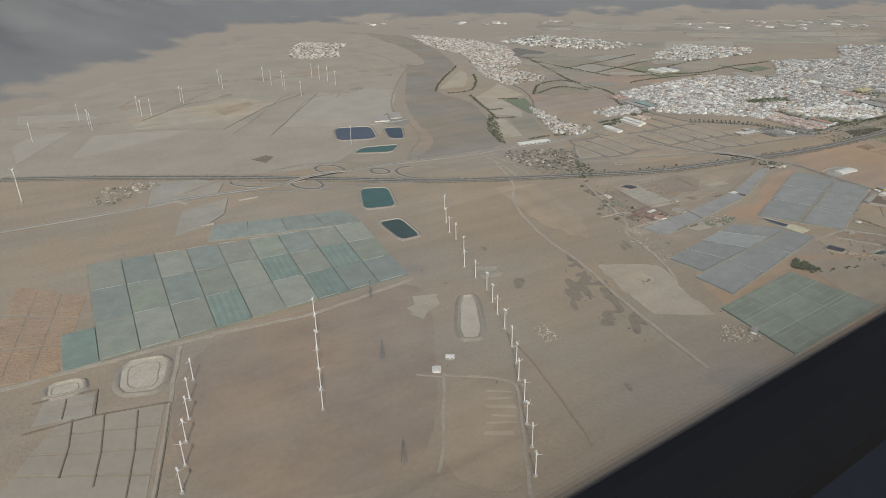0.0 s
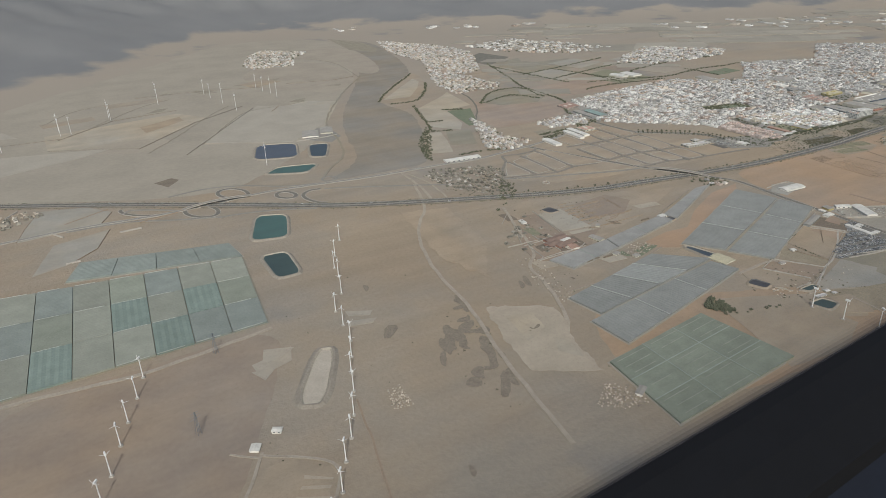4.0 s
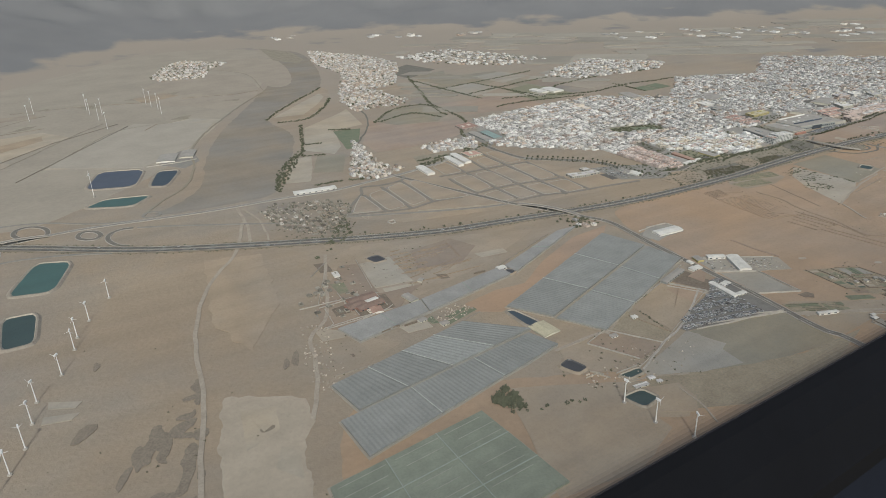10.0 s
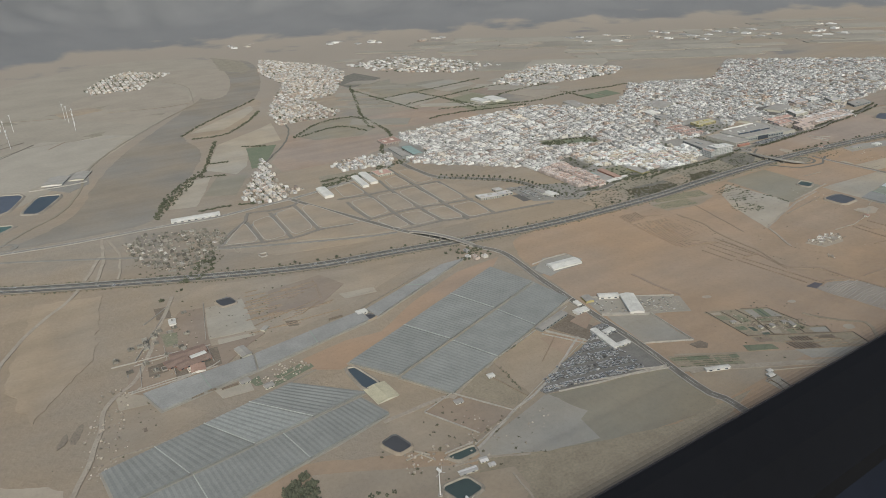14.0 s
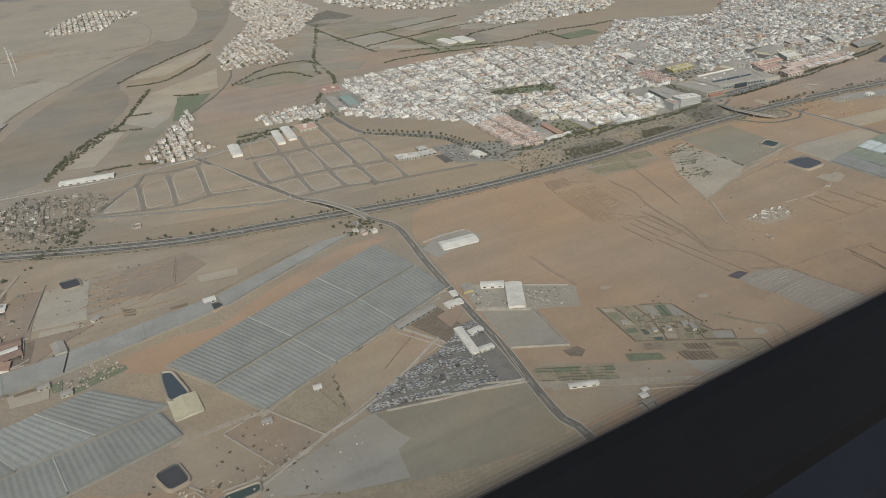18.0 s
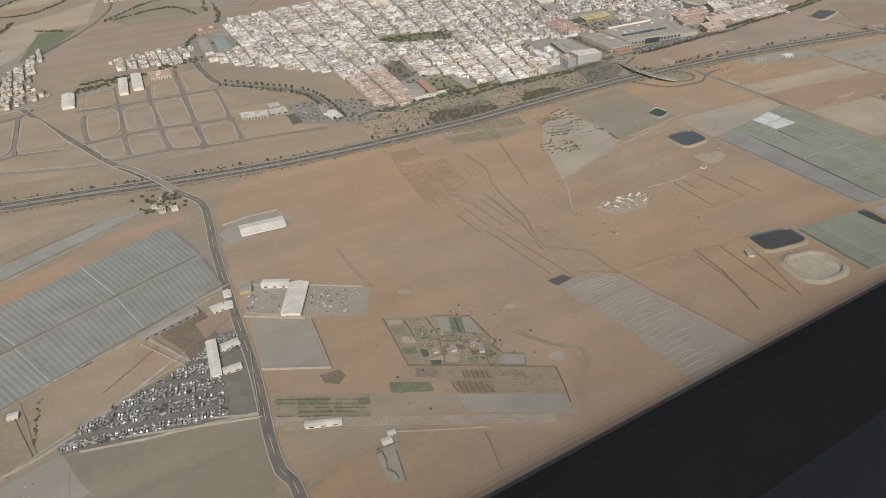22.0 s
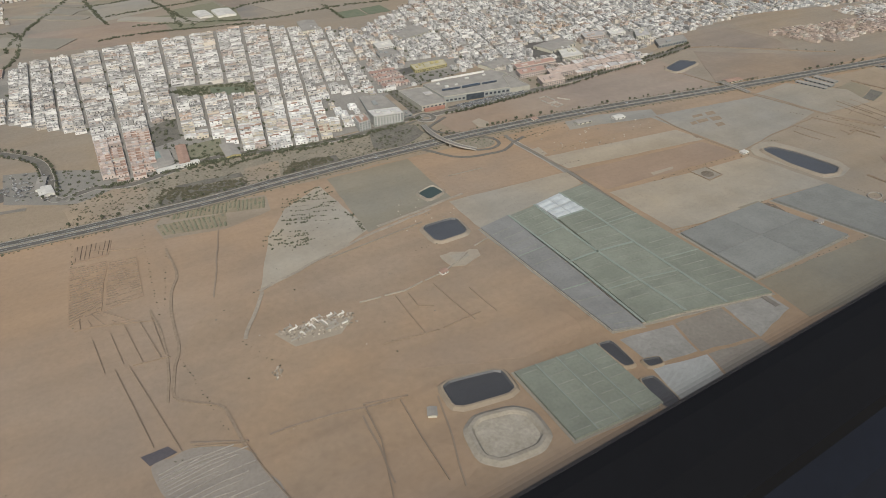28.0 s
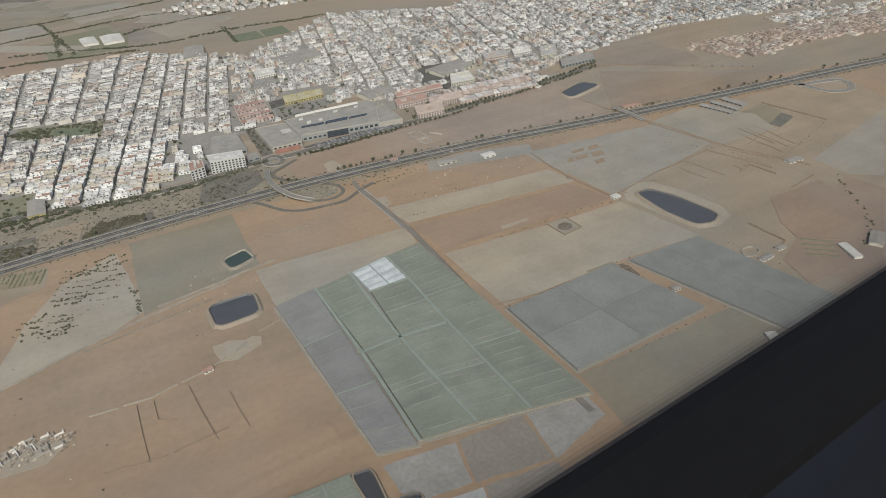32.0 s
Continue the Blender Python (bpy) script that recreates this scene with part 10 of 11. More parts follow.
STONES = [stone_mesh(s) for s in range(4)]
heaps = []
for o, n, lo, hi in ((RUIN_PLAIN, 220, 0.3, 1.1), (RUIN_TRACK, 260, 0.3, 1.3), (RUIN_EAST, 330, 0.3, 1.1), (RUIN_SMALL, 30, 0.4, 1.2), (LOT, 260, 0.2, 0.75), (RUINS, 320, 0.4, 1.4), (FARMS, 120, 0.3, 1.1), (GARDENS, 150, 0.25, 0.8), (FARM_WEST, 90, 0.6, 2.4), (PLOT_GREEN, 110, 0.4, 1.3)):
    heaps += spots_in(o, n, n, lo, hi)
heaps += spots_in([(469.6, 400.3), (489.5, 420), (499.4, 489.3), (484.5, 499.2), (464.5, 430)], 130, 7, 0.4, 1.5) + spots_in([(654.2, 307.9), (699.5, 299.3), (719.5, 329.3), (659.3, 345.1)], 60, 8, 0.3, 1.2)
heaps += spots_in([(1148.8, 441.8), (1188.5, 447.1), (1198.7, 482.5), (1149.2, 482.3)], 40, 9, 0.3, 0.9) + spots_in([(614.4, 310.7), (659.2, 299.8), (664.2, 319.8), (619.5, 335.8)], 60, 10, 0.4, 1.4)
heaps += spots_in([(1287.9, 482.5), (1418.3, 496.1), (1408.4, 521.3), (1278.2, 532.8)], 60, 12, 0.4, 1.2) + spots_in([(1009.2, 299.7), (1147.6, 331.3), (1148.6, 421.6), (1000.1, 429.4)], 10, 13, 0.3, 0.9)
scatter("rubble", heaps, STONES, "pale stones, broken walls and waste heaps", "rubble", 0.25)


# ---- cars ----
def car_mesh():
    v = [(x, y, z) for z, ax, bx in ((0.18, -1.3, 1.3), (0.55, -1.3, 1.3)) for x, y in ((ax, -0.52), (bx, -0.52), (bx, 0.52), (ax, 0.52))]
    v += [(-0.95, -0.46, 0.58), (0.55, -0.46, 0.58), (0.55, 0.46, 0.58), (-0.95, 0.46, 0.58), (-0.75, -0.4, 0.92), (0.2, -0.4, 0.92), (0.2, 0.4, 0.92), (-0.75, 0.4, 0.92)]
    f = [(0, 1, 5, 4), (1, 2, 6, 5), (2, 3, 7, 6), (3, 0, 4, 7), (4, 5, 6, 7), (8, 9, 13, 12), (9, 10, 14, 13), (10, 11, 15, 14), (11, 8, 12, 15), (12, 13, 14, 15)]
    return v, f


CV, CF = car_mesh()
BODY = mesh_of("body", CV[:8], CF[:5], ["car_paint"])
CABIN = mesh_of("cabin", CV[8:], [tuple(i - 8 for i in f) for f in CF[5:9]], ["window_glass"])
ROOF = mesh_of("roof", CV[12:], [(0, 1, 2, 3)], ["car_paint"])
WHEEL = mesh_of("wheel", [(x, z - 0.0, y) for x, y, z in cone(0.2, 0.2, 0.14, 8)[0]], cone(0.2, 0.2, 0.14, 8)[1], ["tyre"])


def car(x, y, z, turn, label, group, wheels=True):
    thing = tagged(new("car"), label, "car", group)
    thing.matrix_basis = pose(x, y, z, 0, 0, turn)
    shared("body", BODY, thing)
    shared("cabin", CABIN, thing)
    shared("roof", ROOF, thing)
    if wheels:
        for sx in (-0.8, 0.8):
            for sy in (-0.55, 0.42):
                shared("wheel", WHEEL, thing, pose(sx, sy, 0.2))
    return thing


rnd = random.Random(31)
hl = curve_points(HIGHWAY, 6)
for i in range(26):
    k = rnd.randrange(40, len(hl) - 3)
    s = side_of(hl, k)
    o = rnd.choice((-4.9, -2.4, 2.4, 4.9))
    p = hl[k] + s * o
    car(p.x, p.y, 1.02, math.degrees(math.atan2(-s.x, s.y)) + (0 if o > 0 else 180), "small car on the motorway", "motorway cars")
sheet("yard_ground", worn(SCRAPYARD, 6, 0.6), 0.29, "yard_soil", "dark oily scrapyard ground", "structure")
u_way = (Vector(SCRAPYARD[2]) - Vector(SCRAPYARD[0])).normalized()
v_way = Vector((-u_way.y, u_way.x))
yard = []
for b in range(-10, 24):
    if b % 4 == 3:
        continue
    for a in range(-20, 80):
        p = Vector(SCRAPYARD[0]) + u_way * (1.32 * a + 0.2 * rnd.random()) + v_way * (2.8 * b + 0.3 * rnd.random())
        if a % 17 != 16 and inside(p, grown(SCRAPYARD, -0.9)) and rnd.random() < 0.9 and not any(inside(p, z) for z in SHED_YARD):
            yard.append((p.x, p.y, 1.0))
rnd.shuffle(yard)
car_turn = math.degrees(math.atan2(v_way.y, v_way.x))
for i, (x, y, s) in enumerate(yard[:190]):
    t = car(x, y, 0.33 + (0.8 if i % 5 == 0 else 0), car_turn + rnd.choice((0, 180)) + rnd.uniform(-7, 7), "scrapped car in a tight row in the yard", "scrapyard cars", False)
park_way = (Vector(PARK_CARS[1]) - Vector(PARK_CARS[0])).normalized()
park_side = Vector((-park_way.y, park_way.x))
parked = []
for b in range(-12, 13):
    for a in range(-6, 100):
        p = Vector(PARK_CARS[0]) + park_way * (1.75 * a) + park_side * (3.1 * b + (0.9 if b % 2 else 0))
        if inside(p, PARK_CARS) and rnd.random() < 0.8:
            parked.append(p)
rnd.shuffle(parked)
park_turn = math.degrees(math.atan2(park_side.y, park_side.x))
for p in parked[:125]:
    t = car(p.x, p.y, 0.5, park_turn + rnd.choice((0, 180)) + rnd.uniform(-4, 4), "parked car in front of the shopping centre", "parked cars", False)
for i, (x, y, s) in enumerate(spots_in(GOODS_YARD, 44, 95, 0.4, 0.95) + spots_in(TRUCK_YARD, 22, 96, 0.5, 1.0)):
    crate = tagged(new("crate"), "weathered goods crate stored in a yard", "crate", "stored goods")
    crate.matrix_basis = pose(x, y, 0.45, 0, 0, rnd.choice((12, 102)) + rnd.uniform(-6, 6))
    part("body", *box(-s, s, -s * 0.5, s * 0.5, 0, s * 0.6), rnd.choice(("kerb", "grey_wall", "stain", "grey_wall", "cream_wall")), crate)
    part("cover", *box(-s * 1.03, s * 1.03, -s * 0.53, s * 0.53, s * 0.6, s * 0.68), rnd.choice(("grey_roof", "flat_roof", "awning")), crate)
bits, bf = [], []
for x, y, s in yard[190:] + spots_in([(918.7, 640.9), (938.6, 655.7), (938.5, 630.5), (922.6, 625.8)], 40, 53, 0.9, 1.0) + spots_in(PARKING, 46, 54, 0.9, 1.0):
    k = len(bits)
    a = rnd.choice((0.4, 1.97)) + rnd.uniform(-0.1, 0.1)
    bits += [(x + math.cos(a) * p - math.sin(a) * q, y + math.sin(a) * p + math.cos(a) * q, 0.33 + r) for p, q, r in CV]
    bf += [tuple(k + i for i in f) for f in CF]
lot = new("parked_cars", mesh_of("parked_cars", bits, bf, ["scrap_paint"]))
tagged(lot, "close rows of parked and scrapped cars", "cars", "", "stuff")


# ---- pylons ----
def pylon(x, y, high, turn):
    """A lattice mast with three cross-arms."""
    thing = tagged(new("pylon"), "grey steel lattice power pylon on bare ground", "pylon", "pylons")
    thing.matrix_basis = pose(x, y, 0, 0, 0, turn)

    def bar(name, a, b, r):
        a, b = Vector(a), Vector(b)
        q = (b - a).to_track_quat("Z", "Y").to_matrix()
        v, f = cone(r, r, (b - a).length, 4)
        part(name, [a + q @ Vector(p) for p in v], f, "pylon_steel", thing)
    for sx in (-1, 1):
        for sy in (-1, 1):
            bar("leg", (sx * 1.3, sy * 1.3, 0), (sx * 0.2, sy * 0.2, high), 0.12)
    for k in range(1, 6):
        w, z = 1.3 - 1.1 * k / 6, high * k / 6
        for sx in (-1, 1):
            bar("brace", (sx * w, -w, z), (-sx * w, -w * 0.9, z + high / 7), 0.07)
    for z, l in ((0.72, 4.2), (0.84, 3.4), (0.96, 2.6)):
        bar("cross_arm", (-l, 0, high * z), (l, 0, high * z), 0.12)


for x, y in PYLONS:
    pylon(x, y, 17, 25)


# ---- walls round plots and dark borders of the pale beds ----
def low_wall(pts, material, width, high_, label):
    """A wall of straight runs from corner to corner."""
    verts, faces = [], []
    for a, b in zip(pts, pts[1:]):
        a, b = Vector(a), Vector(b)
        u = (b - a).normalized() if (b - a).length > 0.01 else Vector((1, 0))
        s = Vector((-u.y, u.x)) * width / 2
        a, b = a - u * width * 0.4, b + u * width * 0.4
        k = len(verts)
        steps = max(1, int((b - a).length / 6))
        for i in range(steps + 1):
            c = a.lerp(b, i / steps)
            top = 0.5 + high_ * (0.85 + 0.3 * noise.noise(Vector((c.x * 0.3, c.y * 0.3, 2.0))))
            for e, z in ((-1, 0.0), (-0.8, top), (0.8, top), (1, 0.0)):
                verts.append((c.x + s.x * e, c.y + s.y * e, z))
        for i in range(steps):
            n = k + 4 * i
            faces += [(n, n + 4, n + 5, n + 1), (n + 1, n + 5, n + 6, n + 2), (n + 2, n + 6, n + 7, n + 3)]
        faces += [(k, k + 1, k + 2, k + 3), (k + 4 * steps + 3, k + 4 * steps + 2, k + 4 * steps + 1, k + 4 * steps)]
    ob = part("low_wall", verts, faces, material, None, label)
    return tagged(ob, "", "wall", "plot walls")


low_wall([(-22.9, 439.1), (-26.8, 411.8), (-33.5, 385.5)], 'stain', 1.1, 0.4, 'dark stone windbreak wall')
low_wall([(-4.6, 433.3), (-10.5, 396.3), (-17.2, 368.1)], 'stain', 1.1, 0.4, 'dark stone windbreak wall')
low_wall([(14.6, 426.6), (6.8, 385.7), (-2.8, 347.8)], 'stain', 1.1, 0.4, 'dark stone windbreak wall')
low_wall([(34.8, 424.8), (22.2, 377), (11.5, 340.1)], 'stain', 1.1, 0.4, 'dark stone windbreak wall')
low_wall([(-44, 471.1), (-30.6, 470.3), (-5.6, 465.5)], 'stain', 1.1, 0.4, 'dark stone windbreak wall')
low_wall([(-5.6, 465.5), (-10.4, 436.2)], 'stain', 1.1, 0.4, 'dark stone windbreak wall')
low_wall([(-50.7, 438.9), (-9.4, 436.2), (33.8, 425.8)], 'stain', 1.1, 0.4, 'dark stone windbreak wall')
low_wall([(-24.8, 464.4), (-28.7, 443.9)], 'stain', 1.1, 0.4, 'dark stone windbreak wall')
low_wall([(724.5, 337.3), (803.6, 312.7)], 'kerb', 0.5, 0.8, 'pale plot wall of concrete blocks')
low_wall([(820.8, 417.1), (853.8, 399.8)], 'kerb', 0.5, 1.0, 'pale yard wall')
low_wall([(813.7, 388.1), (843.9, 370.8)], 'kerb', 0.5, 1.0, 'pale yard wall')
low_wall([(771.6, 328), (802.7, 314.7)], 'kerb', 0.5, 1.0, 'pale yard wall')
low_wall([(844.9, 369.8), (841.8, 327.7)], 'kerb', 0.5, 1.0, 'pale yard wall')
low_wall([(811.6, 342.9), (841.8, 327.7)], 'kerb', 0.5, 1.0, 'pale yard wall')
low_wall([(1190.2, 423.1), (1196.5, 302.7)], 'pale_berm', 1.2, 0.3, 'pale earth bank beside the nets')
low_wall([(1214.7, 300.5), (1238.9, 296.3), (1291.2, 285.8)], 'pale_berm', 1.2, 0.3, 'pale earth bank beside the nets')
low_wall([(1213.9, 366.2), (1256.3, 364.8)], 'pale_berm', 1.2, 0.3, 'pale earth bank beside the nets')
low_wall([(878.8, 349.6), (877.9, 336.6), (876.8, 324.7), (875.9, 310.7)], 'stain', 0.28, 0.35, 'dark garden wall')
low_wall([(875.9, 310.7), (891.9, 301.9), (913.8, 289), (937.7, 275.1)], 'stain', 0.28, 0.35, 'dark garden wall')
low_wall([(937.7, 275.1), (934.7, 264.1), (930.7, 253.1)], 'stain', 0.28, 0.35, 'dark garden wall')
low_wall([(887.8, 343.7), (887.9, 334.7), (886.8, 324.7)], 'stain', 0.28, 0.35, 'dark garden wall')
low_wall([(898.9, 339.8), (898.9, 329.8), (898.9, 323.9), (891.9, 301.9)], 'stain', 0.28, 0.35, 'dark garden wall')
low_wall([(902.9, 338.8), (919.9, 329)], 'stain', 0.28, 0.35, 'dark garden wall')
low_wall([(919.9, 329), (920.8, 316), (921.8, 305), (918.8, 303), (920.8, 296), (929.8, 290), (925.8, 283)], 'stain', 0.28, 0.35, 'dark garden wall')
low_wall([(901.9, 323.9), (916.8, 314.9)], 'stain', 0.28, 0.35, 'dark garden wall')
low_wall([(912.8, 299.9), (910.8, 292), (925.8, 283)], 'stain', 0.28, 0.35, 'dark garden wall')
low_wall([(896.9, 318.9), (910.8, 312)], 'stain', 0.28, 0.35, 'dark garden wall')
low_wall([(892.9, 321.8), (897.9, 320.9)], 'stain', 0.28, 0.35, 'dark garden wall')
low_wall([(906.9, 311.9), (914.8, 308.9), (911.8, 299.9)], 'stain', 0.28, 0.35, 'dark garden wall')
low_wall([(895.9, 308.9), (896.9, 313.9), (903.9, 312)], 'stain', 0.28, 0.35, 'dark garden wall')
low_wall([(889.9, 292.9), (894.8, 288.9), (895.8, 290.9)], 'gully', 0.3, 0.3, 'dry ditch bank between beds')
low_wall([(910.8, 283), (912.8, 281), (921.8, 276)], 'gully', 0.3, 0.3, 'dry ditch bank between beds')
low_wall([(900.8, 282), (911.8, 278), (922.8, 275), (922.8, 272)], 'gully', 0.3, 0.3, 'dry ditch bank between beds')
low_wall([(912.8, 274), (922.8, 269)], 'gully', 0.3, 0.3, 'dry ditch bank between beds')
low_wall([(898.8, 277), (917.8, 267), (919.8, 268), (921.8, 265), (931.7, 260.1)], 'gully', 0.3, 0.3, 'dry ditch bank between beds')
low_wall([(928.7, 269), (933.7, 267.1)], 'gully', 0.3, 0.3, 'dry ditch bank between beds')
low_wall([(911.8, 284), (902.8, 287.9)], 'gully', 0.3, 0.3, 'dry ditch bank between beds')
low_wall([(896.9, 294.9), (895.8, 289.9)], 'stain', 0.32, 0.3, 'narrow crop ridge')
low_wall([(897.8, 293.9), (896.8, 288.9)], 'brown_soil', 0.32, 0.3, 'narrow crop ridge')
low_wall([(898.8, 293.9), (897.8, 289)], 'stain', 0.32, 0.3, 'narrow crop ridge')
low_wall([(899.8, 292.9), (898.8, 288)], 'brown_soil', 0.32, 0.3, 'narrow crop ridge')
low_wall([(900.8, 293), (899.8, 287)], 'stain', 0.32, 0.3, 'narrow crop ridge')
low_wall([(901.8, 292), (900.8, 287)], 'brown_soil', 0.32, 0.3, 'narrow crop ridge')
low_wall([(902.8, 292), (901.8, 285.9)], 'stain', 0.32, 0.3, 'narrow crop ridge')
low_wall([(903.8, 290.9), (902.8, 285.9)], 'brown_soil', 0.32, 0.3, 'narrow crop ridge')
low_wall([(904.8, 289.9), (903.8, 285)], 'stain', 0.32, 0.3, 'narrow crop ridge')
low_wall([(905.8, 289.9), (904.8, 285)], 'brown_soil', 0.32, 0.3, 'narrow crop ridge')
low_wall([(906.8, 289), (905.8, 284)], 'stain', 0.32, 0.3, 'narrow crop ridge')
low_wall([(907.8, 289), (906.8, 283)], 'brown_soil', 0.32, 0.3, 'narrow crop ridge')
low_wall([(888.9, 290.9), (888.9, 283)], 'stain', 0.32, 0.3, 'narrow crop ridge')
low_wall([(890.9, 290), (889.9, 282)], 'brown_soil', 0.32, 0.3, 'narrow crop ridge')
low_wall([(891.9, 290), (890.8, 280.9)], 'stain', 0.32, 0.3, 'narrow crop ridge')
low_wall([(892.9, 289), (891.8, 281)], 'brown_soil', 0.32, 0.3, 'narrow crop ridge')
low_wall([(893.9, 287.9), (892.8, 280)], 'stain', 0.32, 0.3, 'narrow crop ridge')
low_wall([(894.8, 287.9), (894.8, 279)], 'brown_soil', 0.32, 0.3, 'narrow crop ridge')
low_wall([(895.8, 286.9), (895.8, 279)], 'stain', 0.32, 0.3, 'narrow crop ridge')
low_wall([(897.8, 286), (896.8, 278)], 'brown_soil', 0.32, 0.3, 'narrow crop ridge')
low_wall([(898.8, 285), (897.8, 277)], 'stain', 0.32, 0.3, 'narrow crop ridge')
low_wall([(899.8, 285), (898.8, 277)], 'brown_soil', 0.32, 0.3, 'narrow crop ridge')
low_wall([(900.8, 283.9), (899.8, 276)], 'stain', 0.32, 0.3, 'narrow crop ridge')
low_wall([(901.8, 283), (900.8, 275)], 'brown_soil', 0.32, 0.3, 'narrow crop ridge')
low_wall([(902.8, 283), (902.8, 275)], 'stain', 0.32, 0.3, 'narrow crop ridge')
low_wall([(904.8, 282), (903.7, 274)], 'brown_soil', 0.32, 0.3, 'narrow crop ridge')
low_wall([(912.8, 286), (912.8, 282)], 'brown_soil', 0.3, 0.3, 'narrow crop ridge')
low_wall([(913.8, 286), (913.8, 282)], 'brown_soil', 0.3, 0.3, 'narrow crop ridge')
low_wall([(915.8, 285), (914.8, 281)], 'brown_soil', 0.3, 0.3, 'narrow crop ridge')
low_wall([(916.8, 284), (915.8, 281)], 'brown_soil', 0.3, 0.3, 'narrow crop ridge')
low_wall([(917.8, 284), (916.8, 280)], 'brown_soil', 0.3, 0.3, 'narrow crop ridge')
low_wall([(918.8, 283), (917.8, 279)], 'brown_soil', 0.3, 0.3, 'narrow crop ridge')
low_wall([(919.8, 283), (918.8, 279)], 'brown_soil', 0.3, 0.3, 'narrow crop ridge')
low_wall([(920.8, 282), (919.8, 278)], 'brown_soil', 0.3, 0.3, 'narrow crop ridge')
low_wall([(921.8, 281), (920.8, 278)], 'brown_soil', 0.3, 0.3, 'narrow crop ridge')
low_wall([(922.8, 281), (921.8, 277)], 'brown_soil', 0.3, 0.3, 'narrow crop ridge')
low_wall([(978.6, 321.3), (988.6, 323.3), (996.5, 323.5)], 'sheet_ridge', 0.38, 0.1, 'pale ridge of plastic mulch')
low_wall([(978.6, 319.3), (996.5, 322.5), (1009.3, 322.6)], 'sheet_ridge', 0.38, 0.1, 'pale ridge of plastic mulch')
low_wall([(978.6, 318.3), (993.5, 320.4), (1005.3, 320.6)], 'sheet_ridge', 0.38, 0.1, 'pale ridge of plastic mulch')
low_wall([(979.6, 316.3), (991.5, 318.4), (1000.5, 318.5)], 'sheet_ridge', 0.38, 0.1, 'pale ridge of plastic mulch')
low_wall([(979.6, 315.3), (999.5, 318.5), (1014.2, 318.7)], 'sheet_ridge', 0.38, 0.1, 'pale ridge of plastic mulch')
low_wall([(979.6, 313.3), (996.5, 316.4), (1009.3, 316.6)], 'sheet_ridge', 0.38, 0.1, 'pale ridge of plastic mulch')
low_wall([(979.6, 311.3), (994.5, 313.4), (1005.3, 314.6)], 'sheet_ridge', 0.38, 0.1, 'pale ridge of plastic mulch')
low_wall([(980.6, 309.3), (991.5, 311.4), (1000.3, 311.5)], 'sheet_ridge', 0.38, 0.1, 'pale ridge of plastic mulch')
low_wall([(981.6, 306.3), (1000.3, 309.5), (1015.2, 309.7)], 'sheet_ridge', 0.38, 0.1, 'pale ridge of plastic mulch')
low_wall([(982.6, 303.3), (999.3, 305.5), (1011.2, 305.7)], 'sheet_ridge', 0.38, 0.1, 'pale ridge of plastic mulch')
low_wall([(983.5, 300.4), (997.3, 302.5), (1008.2, 302.7)], 'sheet_ridge', 0.38, 0.1, 'pale ridge of plastic mulch')
low_wall([(984.4, 297.4), (995.3, 299.5), (1004.2, 298.6)], 'sheet_ridge', 0.38, 0.1, 'pale ridge of plastic mulch')
low_wall([(985.4, 294.4), (1004.2, 296.6), (1018, 296.8)], 'sheet_ridge', 0.38, 0.1, 'pale ridge of plastic mulch')
low_wall([(987.4, 291.4), (1002.2, 293.6), (1014, 293.8)], 'sheet_ridge', 0.38, 0.1, 'pale ridge of plastic mulch')
low_wall([(987.3, 287.5), (1000.2, 289.6), (1010, 289.8)], 'sheet_ridge', 0.38, 0.1, 'pale ridge of plastic mulch')
low_wall([(987.3, 283.5), (997.1, 285.6), (1005, 284.7)], 'sheet_ridge', 0.38, 0.1, 'pale ridge of plastic mulch')
low_wall([(987.3, 280.5), (1004, 281.7), (1017.9, 281.9)], 'sheet_ridge', 0.38, 0.1, 'pale ridge of plastic mulch')
low_wall([(987.3, 276.5), (1002, 277.7), (1012.8, 277.9)], 'sheet_ridge', 0.38, 0.1, 'pale ridge of plastic mulch')
low_wall([(987.3, 272.5), (999.1, 273.6), (1009, 273.7)], 'sheet_ridge', 0.38, 0.1, 'pale ridge of plastic mulch')
low_wall([(987.3, 268.5), (997.1, 269.6), (1004, 269.7)], 'sheet_ridge', 0.38, 0.1, 'pale ridge of plastic mulch')
low_wall([(987.1, 264.6), (1004, 266.7), (1015.7, 266)], 'sheet_ridge', 0.38, 0.1, 'pale ridge of plastic mulch')
low_wall([(988.1, 260.6), (1002, 261.7), (1011.8, 261.9)], 'sheet_ridge', 0.38, 0.1, 'pale ridge of plastic mulch')
low_wall([(988.1, 256.6), (999, 257.7), (1007.8, 257.8)], 'sheet_ridge', 0.38, 0.1, 'pale ridge of plastic mulch')
low_wall([(988.1, 252.6), (997, 253.7), (1003.8, 252.8)], 'sheet_ridge', 0.38, 0.1, 'pale ridge of plastic mulch')
low_wall([(989, 248.7), (1003.8, 249.8), (1015.7, 250)], 'sheet_ridge', 0.38, 0.1, 'pale ridge of plastic mulch')
low_wall([(989, 244.7), (1001.8, 245.8), (1011.7, 246)], 'sheet_ridge', 0.38, 0.1, 'pale ridge of plastic mulch')
low_wall([(990, 241.7), (999.8, 241.8), (1007.7, 242)], 'sheet_ridge', 0.38, 0.1, 'pale ridge of plastic mulch')
low_wall([(990, 237.7), (1006.7, 239), (1019.5, 238.1)], 'sheet_ridge', 0.38, 0.1, 'pale ridge of plastic mulch')
low_wall([(991, 234.7), (1004.7, 236), (1016.5, 235.1)], 'sheet_ridge', 0.38, 0.1, 'pale ridge of plastic mulch')
